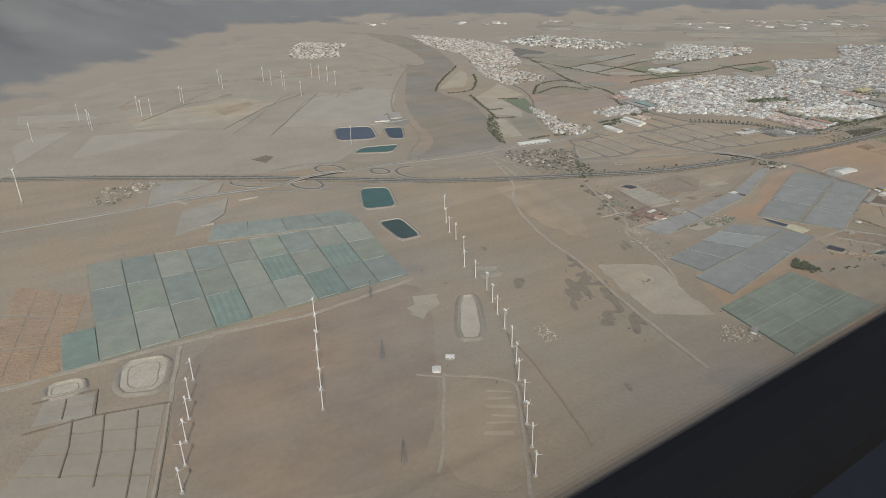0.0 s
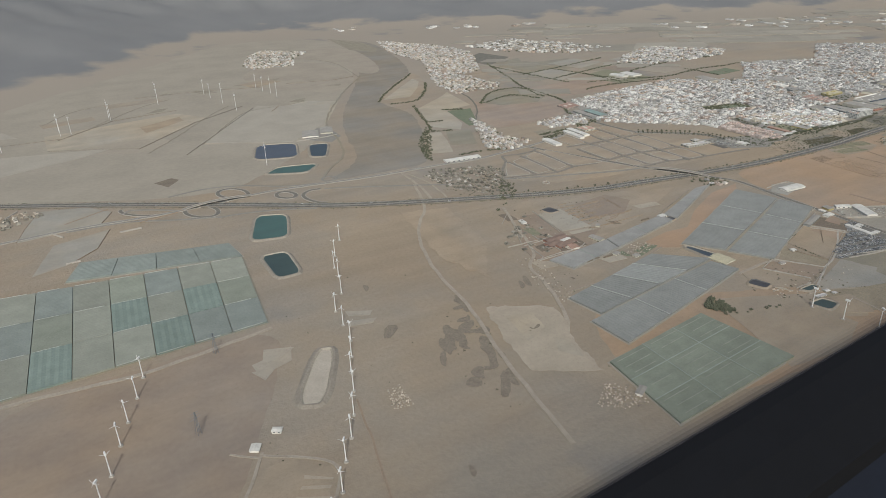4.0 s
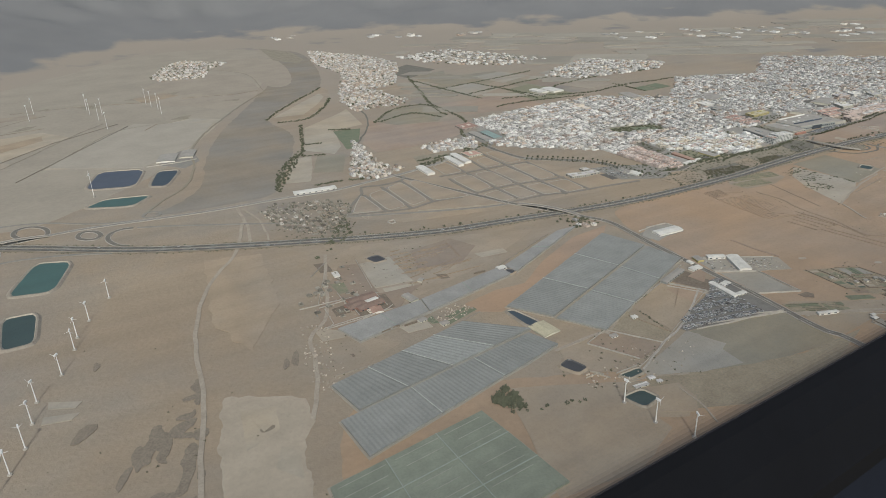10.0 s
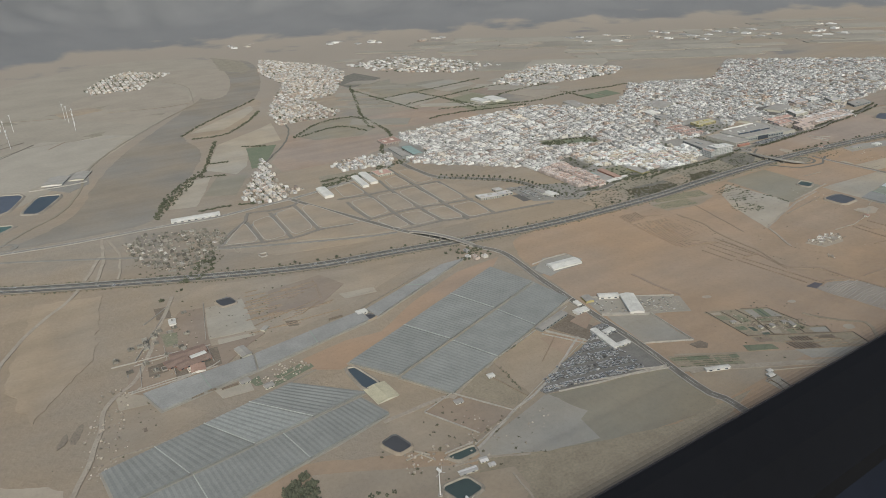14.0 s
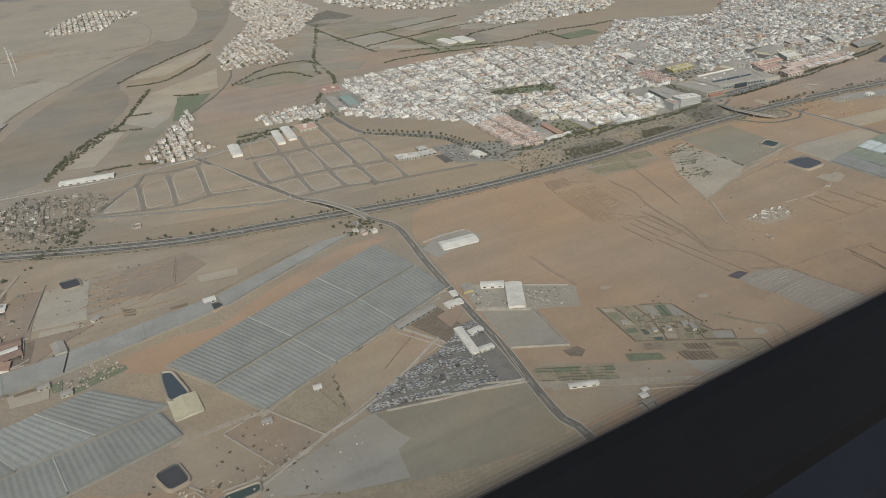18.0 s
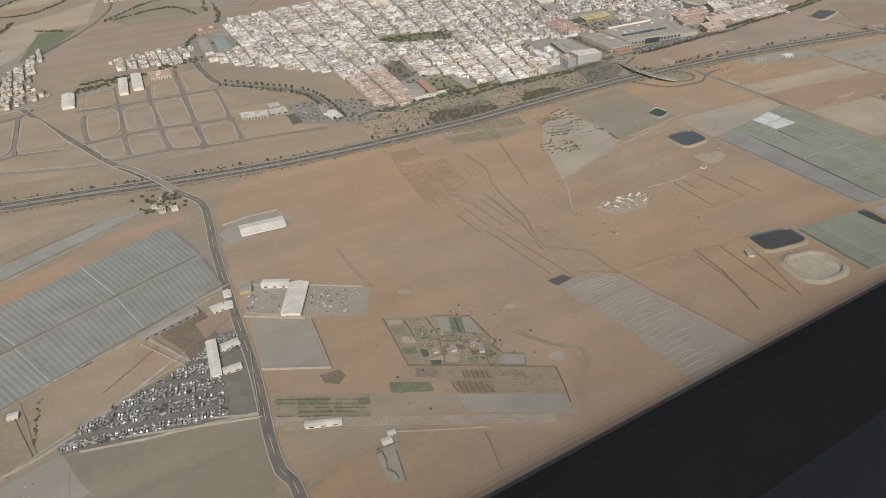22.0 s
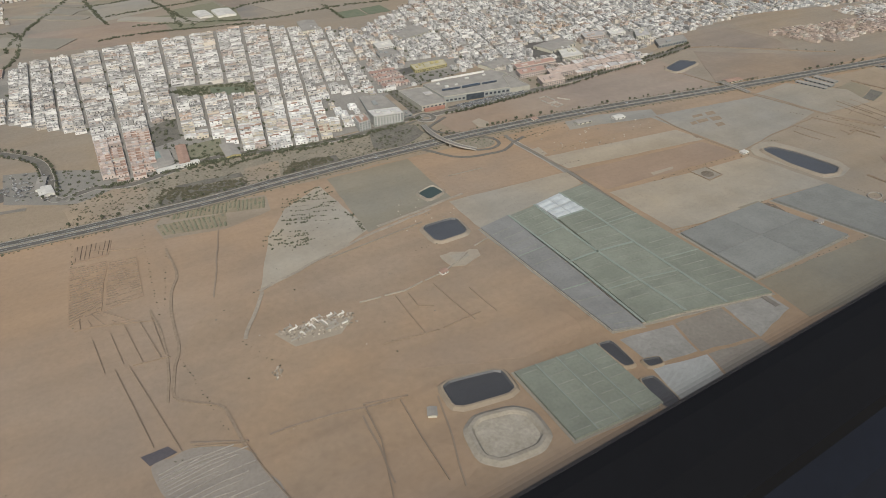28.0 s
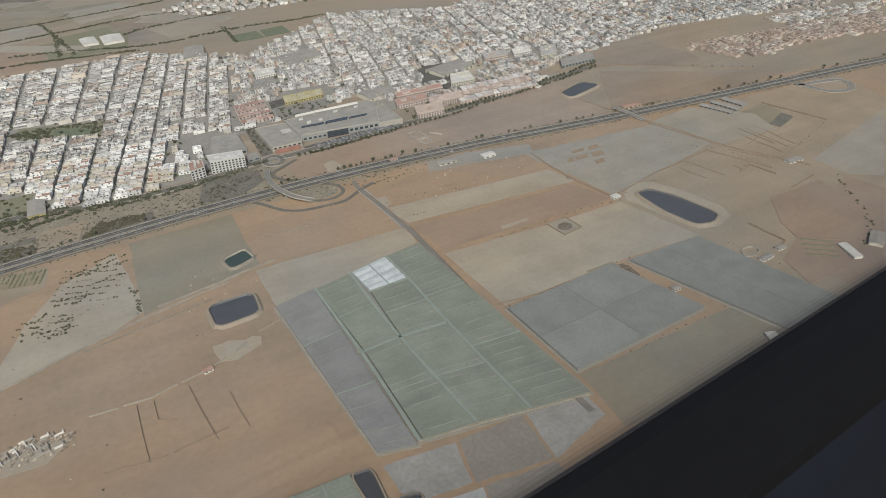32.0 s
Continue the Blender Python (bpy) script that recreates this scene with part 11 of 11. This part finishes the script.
low_wall([(990.8, 231.8), (1003.6, 232), (1012.5, 232.1)], 'sheet_ridge', 0.38, 0.1, 'pale ridge of plastic mulch')
low_wall([(991.8, 228.8), (1001.6, 229), (1009.5, 228.1)], 'sheet_ridge', 0.38, 0.1, 'pale ridge of plastic mulch')
low_wall([(992.8, 225.8), (1008.5, 226.1), (1020.3, 225.2)], 'sheet_ridge', 0.38, 0.1, 'pale ridge of plastic mulch')
low_wall([(992.8, 221.8), (1006.5, 223.1), (1017.3, 222.2)], 'sheet_ridge', 0.38, 0.1, 'pale ridge of plastic mulch')
low_wall([(993.8, 218.8), (1004.5, 220.1), (1013.5, 219.1)], 'sheet_ridge', 0.38, 0.1, 'pale ridge of plastic mulch')
low_wall([(994.6, 329.4), (1014.2, 320.7)], 'gully', 0.4, 0.3, 'dry hedge along the field')
low_wall([(1014.2, 319.7), (1017, 303.8), (1023.7, 278), (1032.3, 243.2)], 'gully', 0.4, 0.3, 'dry hedge along the field')
low_wall([(594.4, 561.6), (619.3, 566.6), (655.6, 568.3)], 'gully', 0.35, 0.2, 'brown furrow bank')
low_wall([(598.4, 559.6), (630, 557.6)], 'gully', 0.35, 0.2, 'brown furrow bank')
low_wall([(593.4, 547.7), (618.1, 542.7)], 'gully', 0.35, 0.2, 'brown furrow bank')
low_wall([(594.3, 534.8), (619.2, 527.9)], 'gully', 0.35, 0.2, 'brown furrow bank')
low_wall([(612, 517.9), (628.5, 519.5), (646.7, 531.9)], 'gully', 0.35, 0.2, 'brown furrow bank')
low_wall([(655.6, 572.3), (648.7, 535.9)], 'gully', 0.35, 0.2, 'brown furrow bank')
low_wall([(625.3, 526.9), (652.6, 524)], 'gully', 0.35, 0.2, 'brown furrow bank')
low_wall([(597.2, 512), (622.5, 506.5)], 'gully', 0.35, 0.2, 'brown furrow bank')
low_wall([(591.4, 554.7), (642.3, 553.8)], 'gully', 0.28, 0.25, 'dark furrow bank of a dry plot')
low_wall([(590.4, 543.8), (619, 540.7)], 'gully', 0.28, 0.25, 'dark furrow bank of a dry plot')
low_wall([(589.3, 533.8), (625.1, 530.9)], 'gully', 0.28, 0.25, 'dark furrow bank of a dry plot')
low_wall([(591.3, 521.9), (645.7, 534.9)], 'gully', 0.28, 0.25, 'dark furrow bank of a dry plot')
low_wall([(622.3, 522), (656.6, 527)], 'gully', 0.28, 0.25, 'dark furrow bank of a dry plot')
low_wall([(584.3, 512), (654.5, 509.1)], 'gully', 0.28, 0.25, 'dark furrow bank of a dry plot')
low_wall([(610.3, 557.7), (654.5, 559.3)], 'gully', 0.28, 0.25, 'dark furrow bank of a dry plot')
low_wall([(655.5, 564.3), (649.7, 532.9)], 'gully', 0.28, 0.25, 'dark furrow bank of a dry plot')
low_wall([(491.5, 520), (528.4, 517.1), (556.5, 512.4)], 'kerb', 0.4, 0.6, 'pale farmyard wall')
low_wall([(497.5, 481.4), (522.4, 482.4), (554.4, 481.3)], 'kerb', 0.4, 0.6, 'pale farmyard wall')
low_wall([(527.4, 529.9), (525.4, 494.3)], 'kerb', 0.4, 0.6, 'pale farmyard wall')
low_wall([(566.4, 582.5), (555.5, 522.1)], 'kerb', 0.4, 0.6, 'pale farmyard wall')
low_wall([(519.4, 571.5), (541.3, 593.3)], 'kerb', 0.4, 0.6, 'pale farmyard wall')
low_wall([(506.4, 519), (534.4, 576.5)], 'kerb', 0.4, 0.6, 'pale farmyard wall')
low_wall([(669.7, 501.2), (747.9, 533.1)], 'berm', 1.0, 0.3, 'earth bank beside the nets')
low_wall([(481.5, 418.1), (521.5, 416.8), (572.2, 429.6), (609.5, 439.2)], 'berm', 1.0, 0.3, 'earth bank beside the nets')
low_wall([(1285.1, 517.7), (1289.8, 456.3), (1287.4, 353.4), (1287.3, 314.1)], 'gully', 0.5, 0.35, 'dark dry hedge along a field')
low_wall([(1293.5, 362.4), (1332.6, 357), (1374.7, 352.6)], 'gully', 0.5, 0.35, 'dark dry hedge along a field')
low_wall([(1095.3, 439.2), (1161.8, 449.9)], 'berm', 0.5, 0.3, 'low stony field border')
low_wall([(1236.3, 498.7), (1208.8, 499.7)], 'berm', 0.5, 0.3, 'low stony field border')
low_wall([(1214.9, 349), (1213.7, 310.6)], 'berm', 0.5, 0.3, 'low stony field border')
low_wall([(728.5, 331.3), (754.5, 324.9), (781.7, 320.1), (802.6, 315.9)], 'kerb', 0.45, 0.9, 'pale yard wall')
low_wall([(815.7, 390.1), (832.6, 378.6)], 'kerb', 0.45, 0.9, 'pale yard wall')
low_wall([(803.6, 315.7), (806.6, 337.9), (809.7, 357.8)], 'kerb', 0.45, 0.9, 'pale yard wall')
low_wall([(763.6, 398.3), (779.5, 369.9)], 'kerb', 0.45, 0.9, 'pale yard wall')
low_wall([(1066.5, 317.5), (1065.3, 294.5), (1056, 259.4)], 'brown_soil', 0.6, 0.3, 'worn earth bank between fields')
low_wall([(1082.2, 311.7), (1080.9, 287.7), (1080.7, 262.6)], 'brown_soil', 0.6, 0.3, 'worn earth bank between fields')
low_wall([(1066.5, 317.5), (1086.1, 312.7)], 'brown_soil', 0.6, 0.3, 'worn earth bank between fields')
low_wall([(993.6, 332.4), (1015.2, 321.7)], 'brown_soil', 0.6, 0.3, 'worn earth bank between fields')
low_wall([(477, 1234), (500.7, 1268.7)], 'gully', 1.2, 0.4, 'low dry wall')
low_wall([(124.8, 841.9), (171, 866.6)], 'gully', 1.2, 0.4, 'low dry wall')
low_wall([(197, 799.8), (249.1, 810.5)], 'gully', 1.2, 0.4, 'low dry wall')
low_wall([(631.3, 650), (634, 652.9), (639.1, 652), (637.9, 644.6), (632.8, 644.4), (631.3, 650)], 'kerb', 0.6, 0.7, 'low pale broken wall of a ruin')
low_wall([(101.4, 905.3), (87.1, 855.4), (78.2, 813.7)], 'gully', 0.45, 0.3, 'dark overgrown field wall')
low_wall([(174.5, 854.3), (160.5, 823)], 'gully', 0.45, 0.3, 'dark overgrown field wall')
low_wall([(166.7, 798.8), (149.9, 749), (124.3, 724.4)], 'gully', 0.45, 0.3, 'dark overgrown field wall')
low_wall([(111.8, 819.5), (121, 802.1)], 'kerb', 1.6, 1.2, 'row of low pale farm sheds')
low_wall([(120.8, 725.1), (132.2, 725.7)], 'kerb', 1.6, 1.2, 'row of low pale farm sheds')
low_wall([(175.2, 781.5), (195.8, 781.6)], 'kerb', 1.6, 1.2, 'row of low pale farm sheds')
low_wall([(67.1, 899.7), (79.4, 920)], 'kerb', 1.6, 1.2, 'row of low pale farm sheds')
low_wall([(1094.2, 389.2), (1105.8, 388.1)], 'pale_berm', 0.7, 0.35, 'broken dry-stone wall along a field')
low_wall([(1108.5, 388.2), (1120.4, 387), (1132.2, 389.9)], 'pale_berm', 0.7, 0.35, 'broken dry-stone wall along a field')
low_wall([(1134.6, 390.3), (1143, 391.7), (1147.3, 392.1)], 'pale_berm', 0.7, 0.35, 'broken dry-stone wall along a field')
low_wall([(1150.8, 394.1), (1161.4, 398.8), (1169.2, 403.4)], 'pale_berm', 0.7, 0.35, 'broken dry-stone wall along a field')
low_wall([(1177.3, 408.3), (1188.8, 411.9)], 'pale_berm', 0.7, 0.35, 'broken dry-stone wall along a field')
low_wall([(1113.5, 385.2), (1113.3, 366.1), (1113.6, 347.5)], 'gully', 0.32, 0.18, 'low dark earth bank of a field')
low_wall([(1136.9, 385.5), (1138.8, 364.4), (1141.3, 345.8)], 'gully', 0.32, 0.18, 'low dark earth bank of a field')
low_wall([(1152.7, 372), (1153.7, 357.5), (1155, 346.7)], 'gully', 0.32, 0.18, 'low dark earth bank of a field')
low_wall([(1091.4, 351.4), (1110.2, 348.8), (1120.9, 347.7)], 'gully', 0.32, 0.18, 'low dark earth bank of a field')
low_wall([(1123.4, 347.8), (1136.8, 349.3), (1146.7, 350)], 'gully', 0.32, 0.18, 'low dark earth bank of a field')
low_wall([(1120.8, 384.4), (1120.7, 370.9), (1127.6, 366.8)], 'gully', 0.32, 0.18, 'low dark earth bank of a field')
low_wall([(962.6, 426.7), (965.6, 397.1)], 'gully', 0.3, 0.18, 'dark overgrown furrow bank')
low_wall([(971.3, 427.9), (974.4, 399.6)], 'gully', 0.3, 0.18, 'dark overgrown furrow bank')
low_wall([(978.4, 431.9), (982.9, 396.7)], 'gully', 0.3, 0.18, 'dark overgrown furrow bank')
low_wall([(985.8, 432.6), (991.5, 395.6)], 'gully', 0.3, 0.18, 'dark overgrown furrow bank')
low_wall([(992.1, 432.4), (993.7, 396.3)], 'gully', 0.3, 0.18, 'dark overgrown furrow bank')
low_wall([(970.2, 397.3), (979.1, 337.9)], 'gully', 0.3, 0.18, 'dark overgrown furrow bank')
low_wall([(976.8, 396.3), (989.2, 329.5)], 'gully', 0.3, 0.18, 'dark overgrown furrow bank')
low_wall([(978.4, 396.4), (995.5, 394.3)], 'gully', 0.3, 0.18, 'dark overgrown furrow bank')
low_wall([(969.1, 520.1), (997.8, 507.3)], 'gully', 0.3, 0.18, 'dark overgrown furrow bank')
low_wall([(962.5, 439.3), (993.5, 428.3)], 'gully', 0.3, 0.18, 'dark overgrown furrow bank')
low_wall([(597, 573.8), (614.5, 570.9)], 'gully', 0.3, 0.25, 'dark furrow bank of a dry plot')
low_wall([(596, 564.5), (613.1, 562.8)], 'gully', 0.3, 0.25, 'dark furrow bank of a dry plot')
low_wall([(591.3, 553.1), (612.4, 550.9)], 'gully', 0.3, 0.25, 'dark furrow bank of a dry plot')
low_wall([(593.2, 541.4), (603.7, 540.1)], 'gully', 0.3, 0.25, 'dark furrow bank of a dry plot')
low_wall([(607.6, 544.5), (619.5, 543.6)], 'gully', 0.3, 0.25, 'dark furrow bank of a dry plot')
low_wall([(604.7, 533.6), (614.8, 534.9)], 'gully', 0.3, 0.25, 'dark furrow bank of a dry plot')
low_wall([(604.6, 528), (616.8, 530)], 'gully', 0.3, 0.25, 'dark furrow bank of a dry plot')
low_wall([(620.6, 566.7), (640, 563.9)], 'gully', 0.3, 0.25, 'dark furrow bank of a dry plot')
low_wall([(626.6, 569.1), (645.4, 564.2)], 'gully', 0.3, 0.25, 'dark furrow bank of a dry plot')
low_wall([(600.2, 580.7), (610.2, 580.4)], 'gully', 0.3, 0.25, 'dark furrow bank of a dry plot')
low_wall([(587.2, 533), (612, 529.8)], 'gully', 0.3, 0.25, 'dark furrow bank of a dry plot')
low_wall([(626.8, 549.7), (635.1, 551.6)], 'gully', 0.3, 0.25, 'dark furrow bank of a dry plot')
low_wall([(505.4, 513.6), (529.6, 514.2), (548.1, 513.4), (554, 511.4)], 'kerb', 0.45, 0.7, 'pale farmyard wall')
low_wall([(498.8, 479.2), (523.4, 479.4), (540.5, 481.7)], 'kerb', 0.45, 0.7, 'pale farmyard wall')
low_wall([(528.5, 514.9), (528.7, 498.3), (528.2, 486.3)], 'kerb', 0.45, 0.7, 'pale farmyard wall')
low_wall([(508.6, 509.7), (506.1, 484.1), (499.2, 479)], 'kerb', 0.45, 0.7, 'pale farmyard wall')
low_wall([(554, 511.4), (553.9, 488.9)], 'kerb', 0.45, 0.7, 'pale farmyard wall')
low_wall([(522.9, 477.2), (552.3, 483.6), (557.3, 486.6)], 'kerb', 0.45, 0.7, 'pale farmyard wall')
low_wall([(532, 452.9), (539, 453.8)], 'stain', 1.2, 0.9, 'dark hedge beside the nets')
low_wall([(540.9, 454.9), (546.9, 454.2)], 'stain', 1.2, 0.9, 'dark hedge beside the nets')
low_wall([(550.8, 451.7), (560.6, 451.7)], 'stain', 1.2, 0.9, 'dark hedge beside the nets')
low_wall([(642.3, 498), (652.1, 498.1)], 'stain', 1.2, 0.9, 'dark hedge beside the nets')
low_wall([(640.8, 320.3), (658.5, 319.9)], 'kerb', 0.45, 0.7, 'pale plot wall of concrete blocks')
low_wall([(841.3, 268.7), (843.9, 268.7), (843.8, 263.7), (842.3, 258.9), (844.5, 255.8), (844.6, 252.6)], 'stain', 0.4, 0.6, 'dark rough fence of a pen')
low_wall([(849.4, 265.7), (847.9, 256.5), (846.8, 250.7)], 'stain', 0.4, 0.6, 'dark rough fence of a pen')
low_wall([(842.4, 270.2), (850.8, 270.1)], 'stain', 0.4, 0.6, 'dark rough fence of a pen')
low_wall([(845.2, 368.5), (843.7, 346.4), (842.2, 328.5)], 'stain', 0.5, 0.5, 'dark field wall beside the road')
low_wall([(853.4, 275.8), (875.9, 265.2), (889.9, 258.7)], 'pale_berm', 0.5, 0.3, 'pale earth bank of a field')
low_wall([(888.2, 256.7), (886.8, 248.6), (884.1, 236.7)], 'gully', 0.9, 0.4, 'dark overgrown field edge')
low_wall([(802.7, 418), (813, 421.2)], 'kerb', 0.45, 0.8, 'pale yard wall')
low_wall([(790.1, 408.9), (800.8, 413.2)], 'kerb', 0.45, 0.8, 'pale yard wall')
low_wall([(761.2, 391.5), (770.3, 377.7), (779, 363.6)], 'kerb', 0.45, 0.8, 'pale yard wall')
low_wall([(765.5, 392.5), (773.4, 379.8), (781.8, 366.6)], 'kerb', 0.45, 0.8, 'pale yard wall')
low_wall([(824.5, 488.3), (841.8, 490.4), (860.7, 489.5), (862.6, 482.5)], 'kerb', 0.45, 0.9, 'pale yard wall')
low_wall([(1446, 325.6), (1442.7, 324.2), (1439.1, 324.2), (1436.6, 325.8), (1436.1, 328.4), (1437.8, 330.9), (1441.1, 332.5), (1444.8, 332.4), (1447.3, 330.8), (1447.8, 328.2), (1446, 325.6)], 'kerb', 0.4, 0.6, 'round pale wall of an animal pen')
low_wall([(1466.2, 350.7), (1467.9, 325.8)], 'gully', 0.5, 0.4, 'dark dry hedge along a field')
low_wall([(1467.9, 325.8), (1458.3, 322.4)], 'gully', 0.5, 0.4, 'dark dry hedge along a field')
low_wall([(1527.3, 368.2), (1553.7, 372.2)], 'gully', 0.5, 0.4, 'dark dry hedge along a field')
low_wall([(1375.8, 307.9), (1377, 302.2)], 'kerb', 0.5, 0.6, 'pale plot wall of concrete blocks')
low_wall([(1476.8, 321.6), (1488.7, 310.7)], 'olive_crop', 1.4, 0.3, 'green strip of a vegetable plot')
low_wall([(1473.2, 317.5), (1485, 306.7)], 'olive_crop', 1.4, 0.3, 'green strip of a vegetable plot')
low_wall([(1469.7, 313.5), (1481.4, 302.8)], 'olive_crop', 1.4, 0.3, 'green strip of a vegetable plot')
low_wall([(1466.2, 309.5), (1477.8, 299)], 'olive_crop', 1.4, 0.3, 'green strip of a vegetable plot')
low_wall([(1576.3, 456.2), (1575.5, 421.3)], 'gully', 0.5, 0.3, 'dark dry hedge along a field')
low_wall([(1539.4, 433), (1553.5, 404.2)], 'gully', 0.5, 0.3, 'dark dry hedge along a field')
low_wall([(1519.4, 403.5), (1532, 405.5)], 'gully', 0.5, 0.3, 'dark dry hedge along a field')
low_wall([(1560.1, 432), (1585.6, 439.5)], 'gully', 0.5, 0.3, 'dark dry hedge along a field')
low_wall([(1355.9, 597.1), (1364.1, 599), (1365.4, 585.9)], 'kerb', 0.7, 0.6, 'pale broken walls on bare ground')
low_wall([(1354.7, 591.9), (1356.1, 582), (1365.7, 582.7)], 'kerb', 0.7, 0.6, 'pale broken walls on bare ground')
low_wall([(1355.9, 577.8), (1357.8, 570.8), (1365, 573), (1363.4, 581.4), (1355.9, 577.8)], 'kerb', 0.7, 0.6, 'pale broken walls on bare ground')
low_wall([(1370.9, 589.7), (1377.5, 580.4)], 'kerb', 0.7, 0.6, 'pale broken walls on bare ground')
low_wall([(1363.3, 417.3), (1378.4, 417.5), (1379.2, 402.3), (1365, 400.3), (1363.3, 417.3)], 'gully', 0.5, 0.4, 'dark border of a grey pad')
low_wall([(1635.4, 483.7), (1639.7, 460.1), (1645.4, 430.3)], 'gully', 0.7, 0.6, 'dark dry hedge along a field')
low_wall([(1527.3, 407.5), (1532.1, 406.6), (1534.8, 387.3)], 'gully', 0.7, 0.6, 'dark dry hedge along a field')
low_wall([(1467, 350.1), (1467.9, 325.8)], 'gully', 0.7, 0.6, 'dark dry hedge along a field')
low_wall([(1545.4, 537.9), (1570, 536.2)], 'stain', 0.7, 0.8, 'dark wall beside the motorway')
low_wall([(1523.5, 539.7), (1533.3, 536.2)], 'stain', 0.7, 0.8, 'dark wall beside the motorway')
rnd = random.Random(12)
for x, y, s in spots_in(RUIN_EAST, 22, 91, 1.2, 2.6):
    turn = Vector((math.cos(0.2), math.sin(0.2))) if rnd.random() < 0.5 else Vector((-0.3, 0.95))
    a, c = Vector((x, y)) - turn * s, Vector((x, y)) + turn * s
    low_wall([tuple(a), tuple(c), tuple(c + Vector((-turn.y, turn.x)) * s * 0.8)], 'white_wall' if rnd.random() < 0.5 else 'kerb', 0.5, rnd.uniform(0.5, 1.1), 'pale broken wall of a ruined farm')
low_wall([(819.8, 415.5), (853.9, 398)], 'kerb', 0.4, 0.9, 'pale yard wall')
low_wall([(814.2, 387.6), (842.3, 370.2)], 'kerb', 0.4, 0.9, 'pale yard wall')
low_wall([(853.7, 397.5), (879.5, 381.1)], 'kerb', 0.4, 0.9, 'pale yard wall')
low_wall([(-52.9, 1313.9), (35.3, 1272.1), (146.6, 1260)], 'dark_riverbed', 0.8, 0.5, 'dark dry-stone wall on the upland')
low_wall([(136.6, 1252.9), (227.6, 1341.9), (335.4, 1355.1)], 'dark_riverbed', 0.8, 0.5, 'dark dry-stone wall on the upland')
low_wall([(239.6, 1118.9), (343.6, 1235.9), (444.4, 1310.8)], 'dark_riverbed', 0.8, 0.5, 'dark dry-stone wall on the upland')
low_wall([(286.1, 1520.9), (402.6, 1513), (525.4, 1465.3)], 'dark_riverbed', 0.8, 0.5, 'dark dry-stone wall on the upland')
low_wall([(578.9, 1467.6), (676.2, 1440.2), (723.5, 1449.7)], 'dark_riverbed', 0.8, 0.5, 'dark dry-stone wall on the upland')
low_wall([(294, 1042.6), (328.4, 1093.4), (457.3, 1283.4)], 'dark_riverbed', 0.8, 0.5, 'dark dry-stone wall on the upland')
low_wall([(447.9, 1013.4), (490.9, 1010.6), (513.1, 1013.6)], 'kerb', 0.8, 0.9, 'pale wall of a pump yard')
low_wall([(649.2, 359.1), (672.3, 366.3), (694.9, 330.4)], 'kerb', 0.4, 0.6, 'pale plot wall of concrete blocks')
low_wall([(648.9, 358.7), (666, 325.1)], 'kerb', 0.4, 0.6, 'pale plot wall of concrete blocks')
low_wall([(762.9, 398.5), (781.3, 369.2), (716.3, 340.7), (694.9, 330.4), (658.9, 317.5)], 'kerb', 0.4, 0.6, 'pale plot wall of concrete blocks')
low_wall([(676.2, 368.7), (705.3, 379.7), (762.2, 399)], 'kerb', 0.4, 0.6, 'pale plot wall of concrete blocks')
low_wall([(701, 373.1), (709.9, 337.9)], 'gully', 0.4, 0.4, 'dark dry hedge along a plot')
low_wall([(770.9, 387.3), (740.6, 364)], 'gully', 0.4, 0.4, 'dark dry hedge along a plot')
low_wall([(620.6, 327), (629.4, 327.2), (633.8, 319)], 'pale_berm', 0.9, 0.5, 'pale earth heap beside a pond')
low_wall([(627.9, 331), (633.1, 324.3)], 'pale_berm', 0.9, 0.5, 'pale earth heap beside a pond')
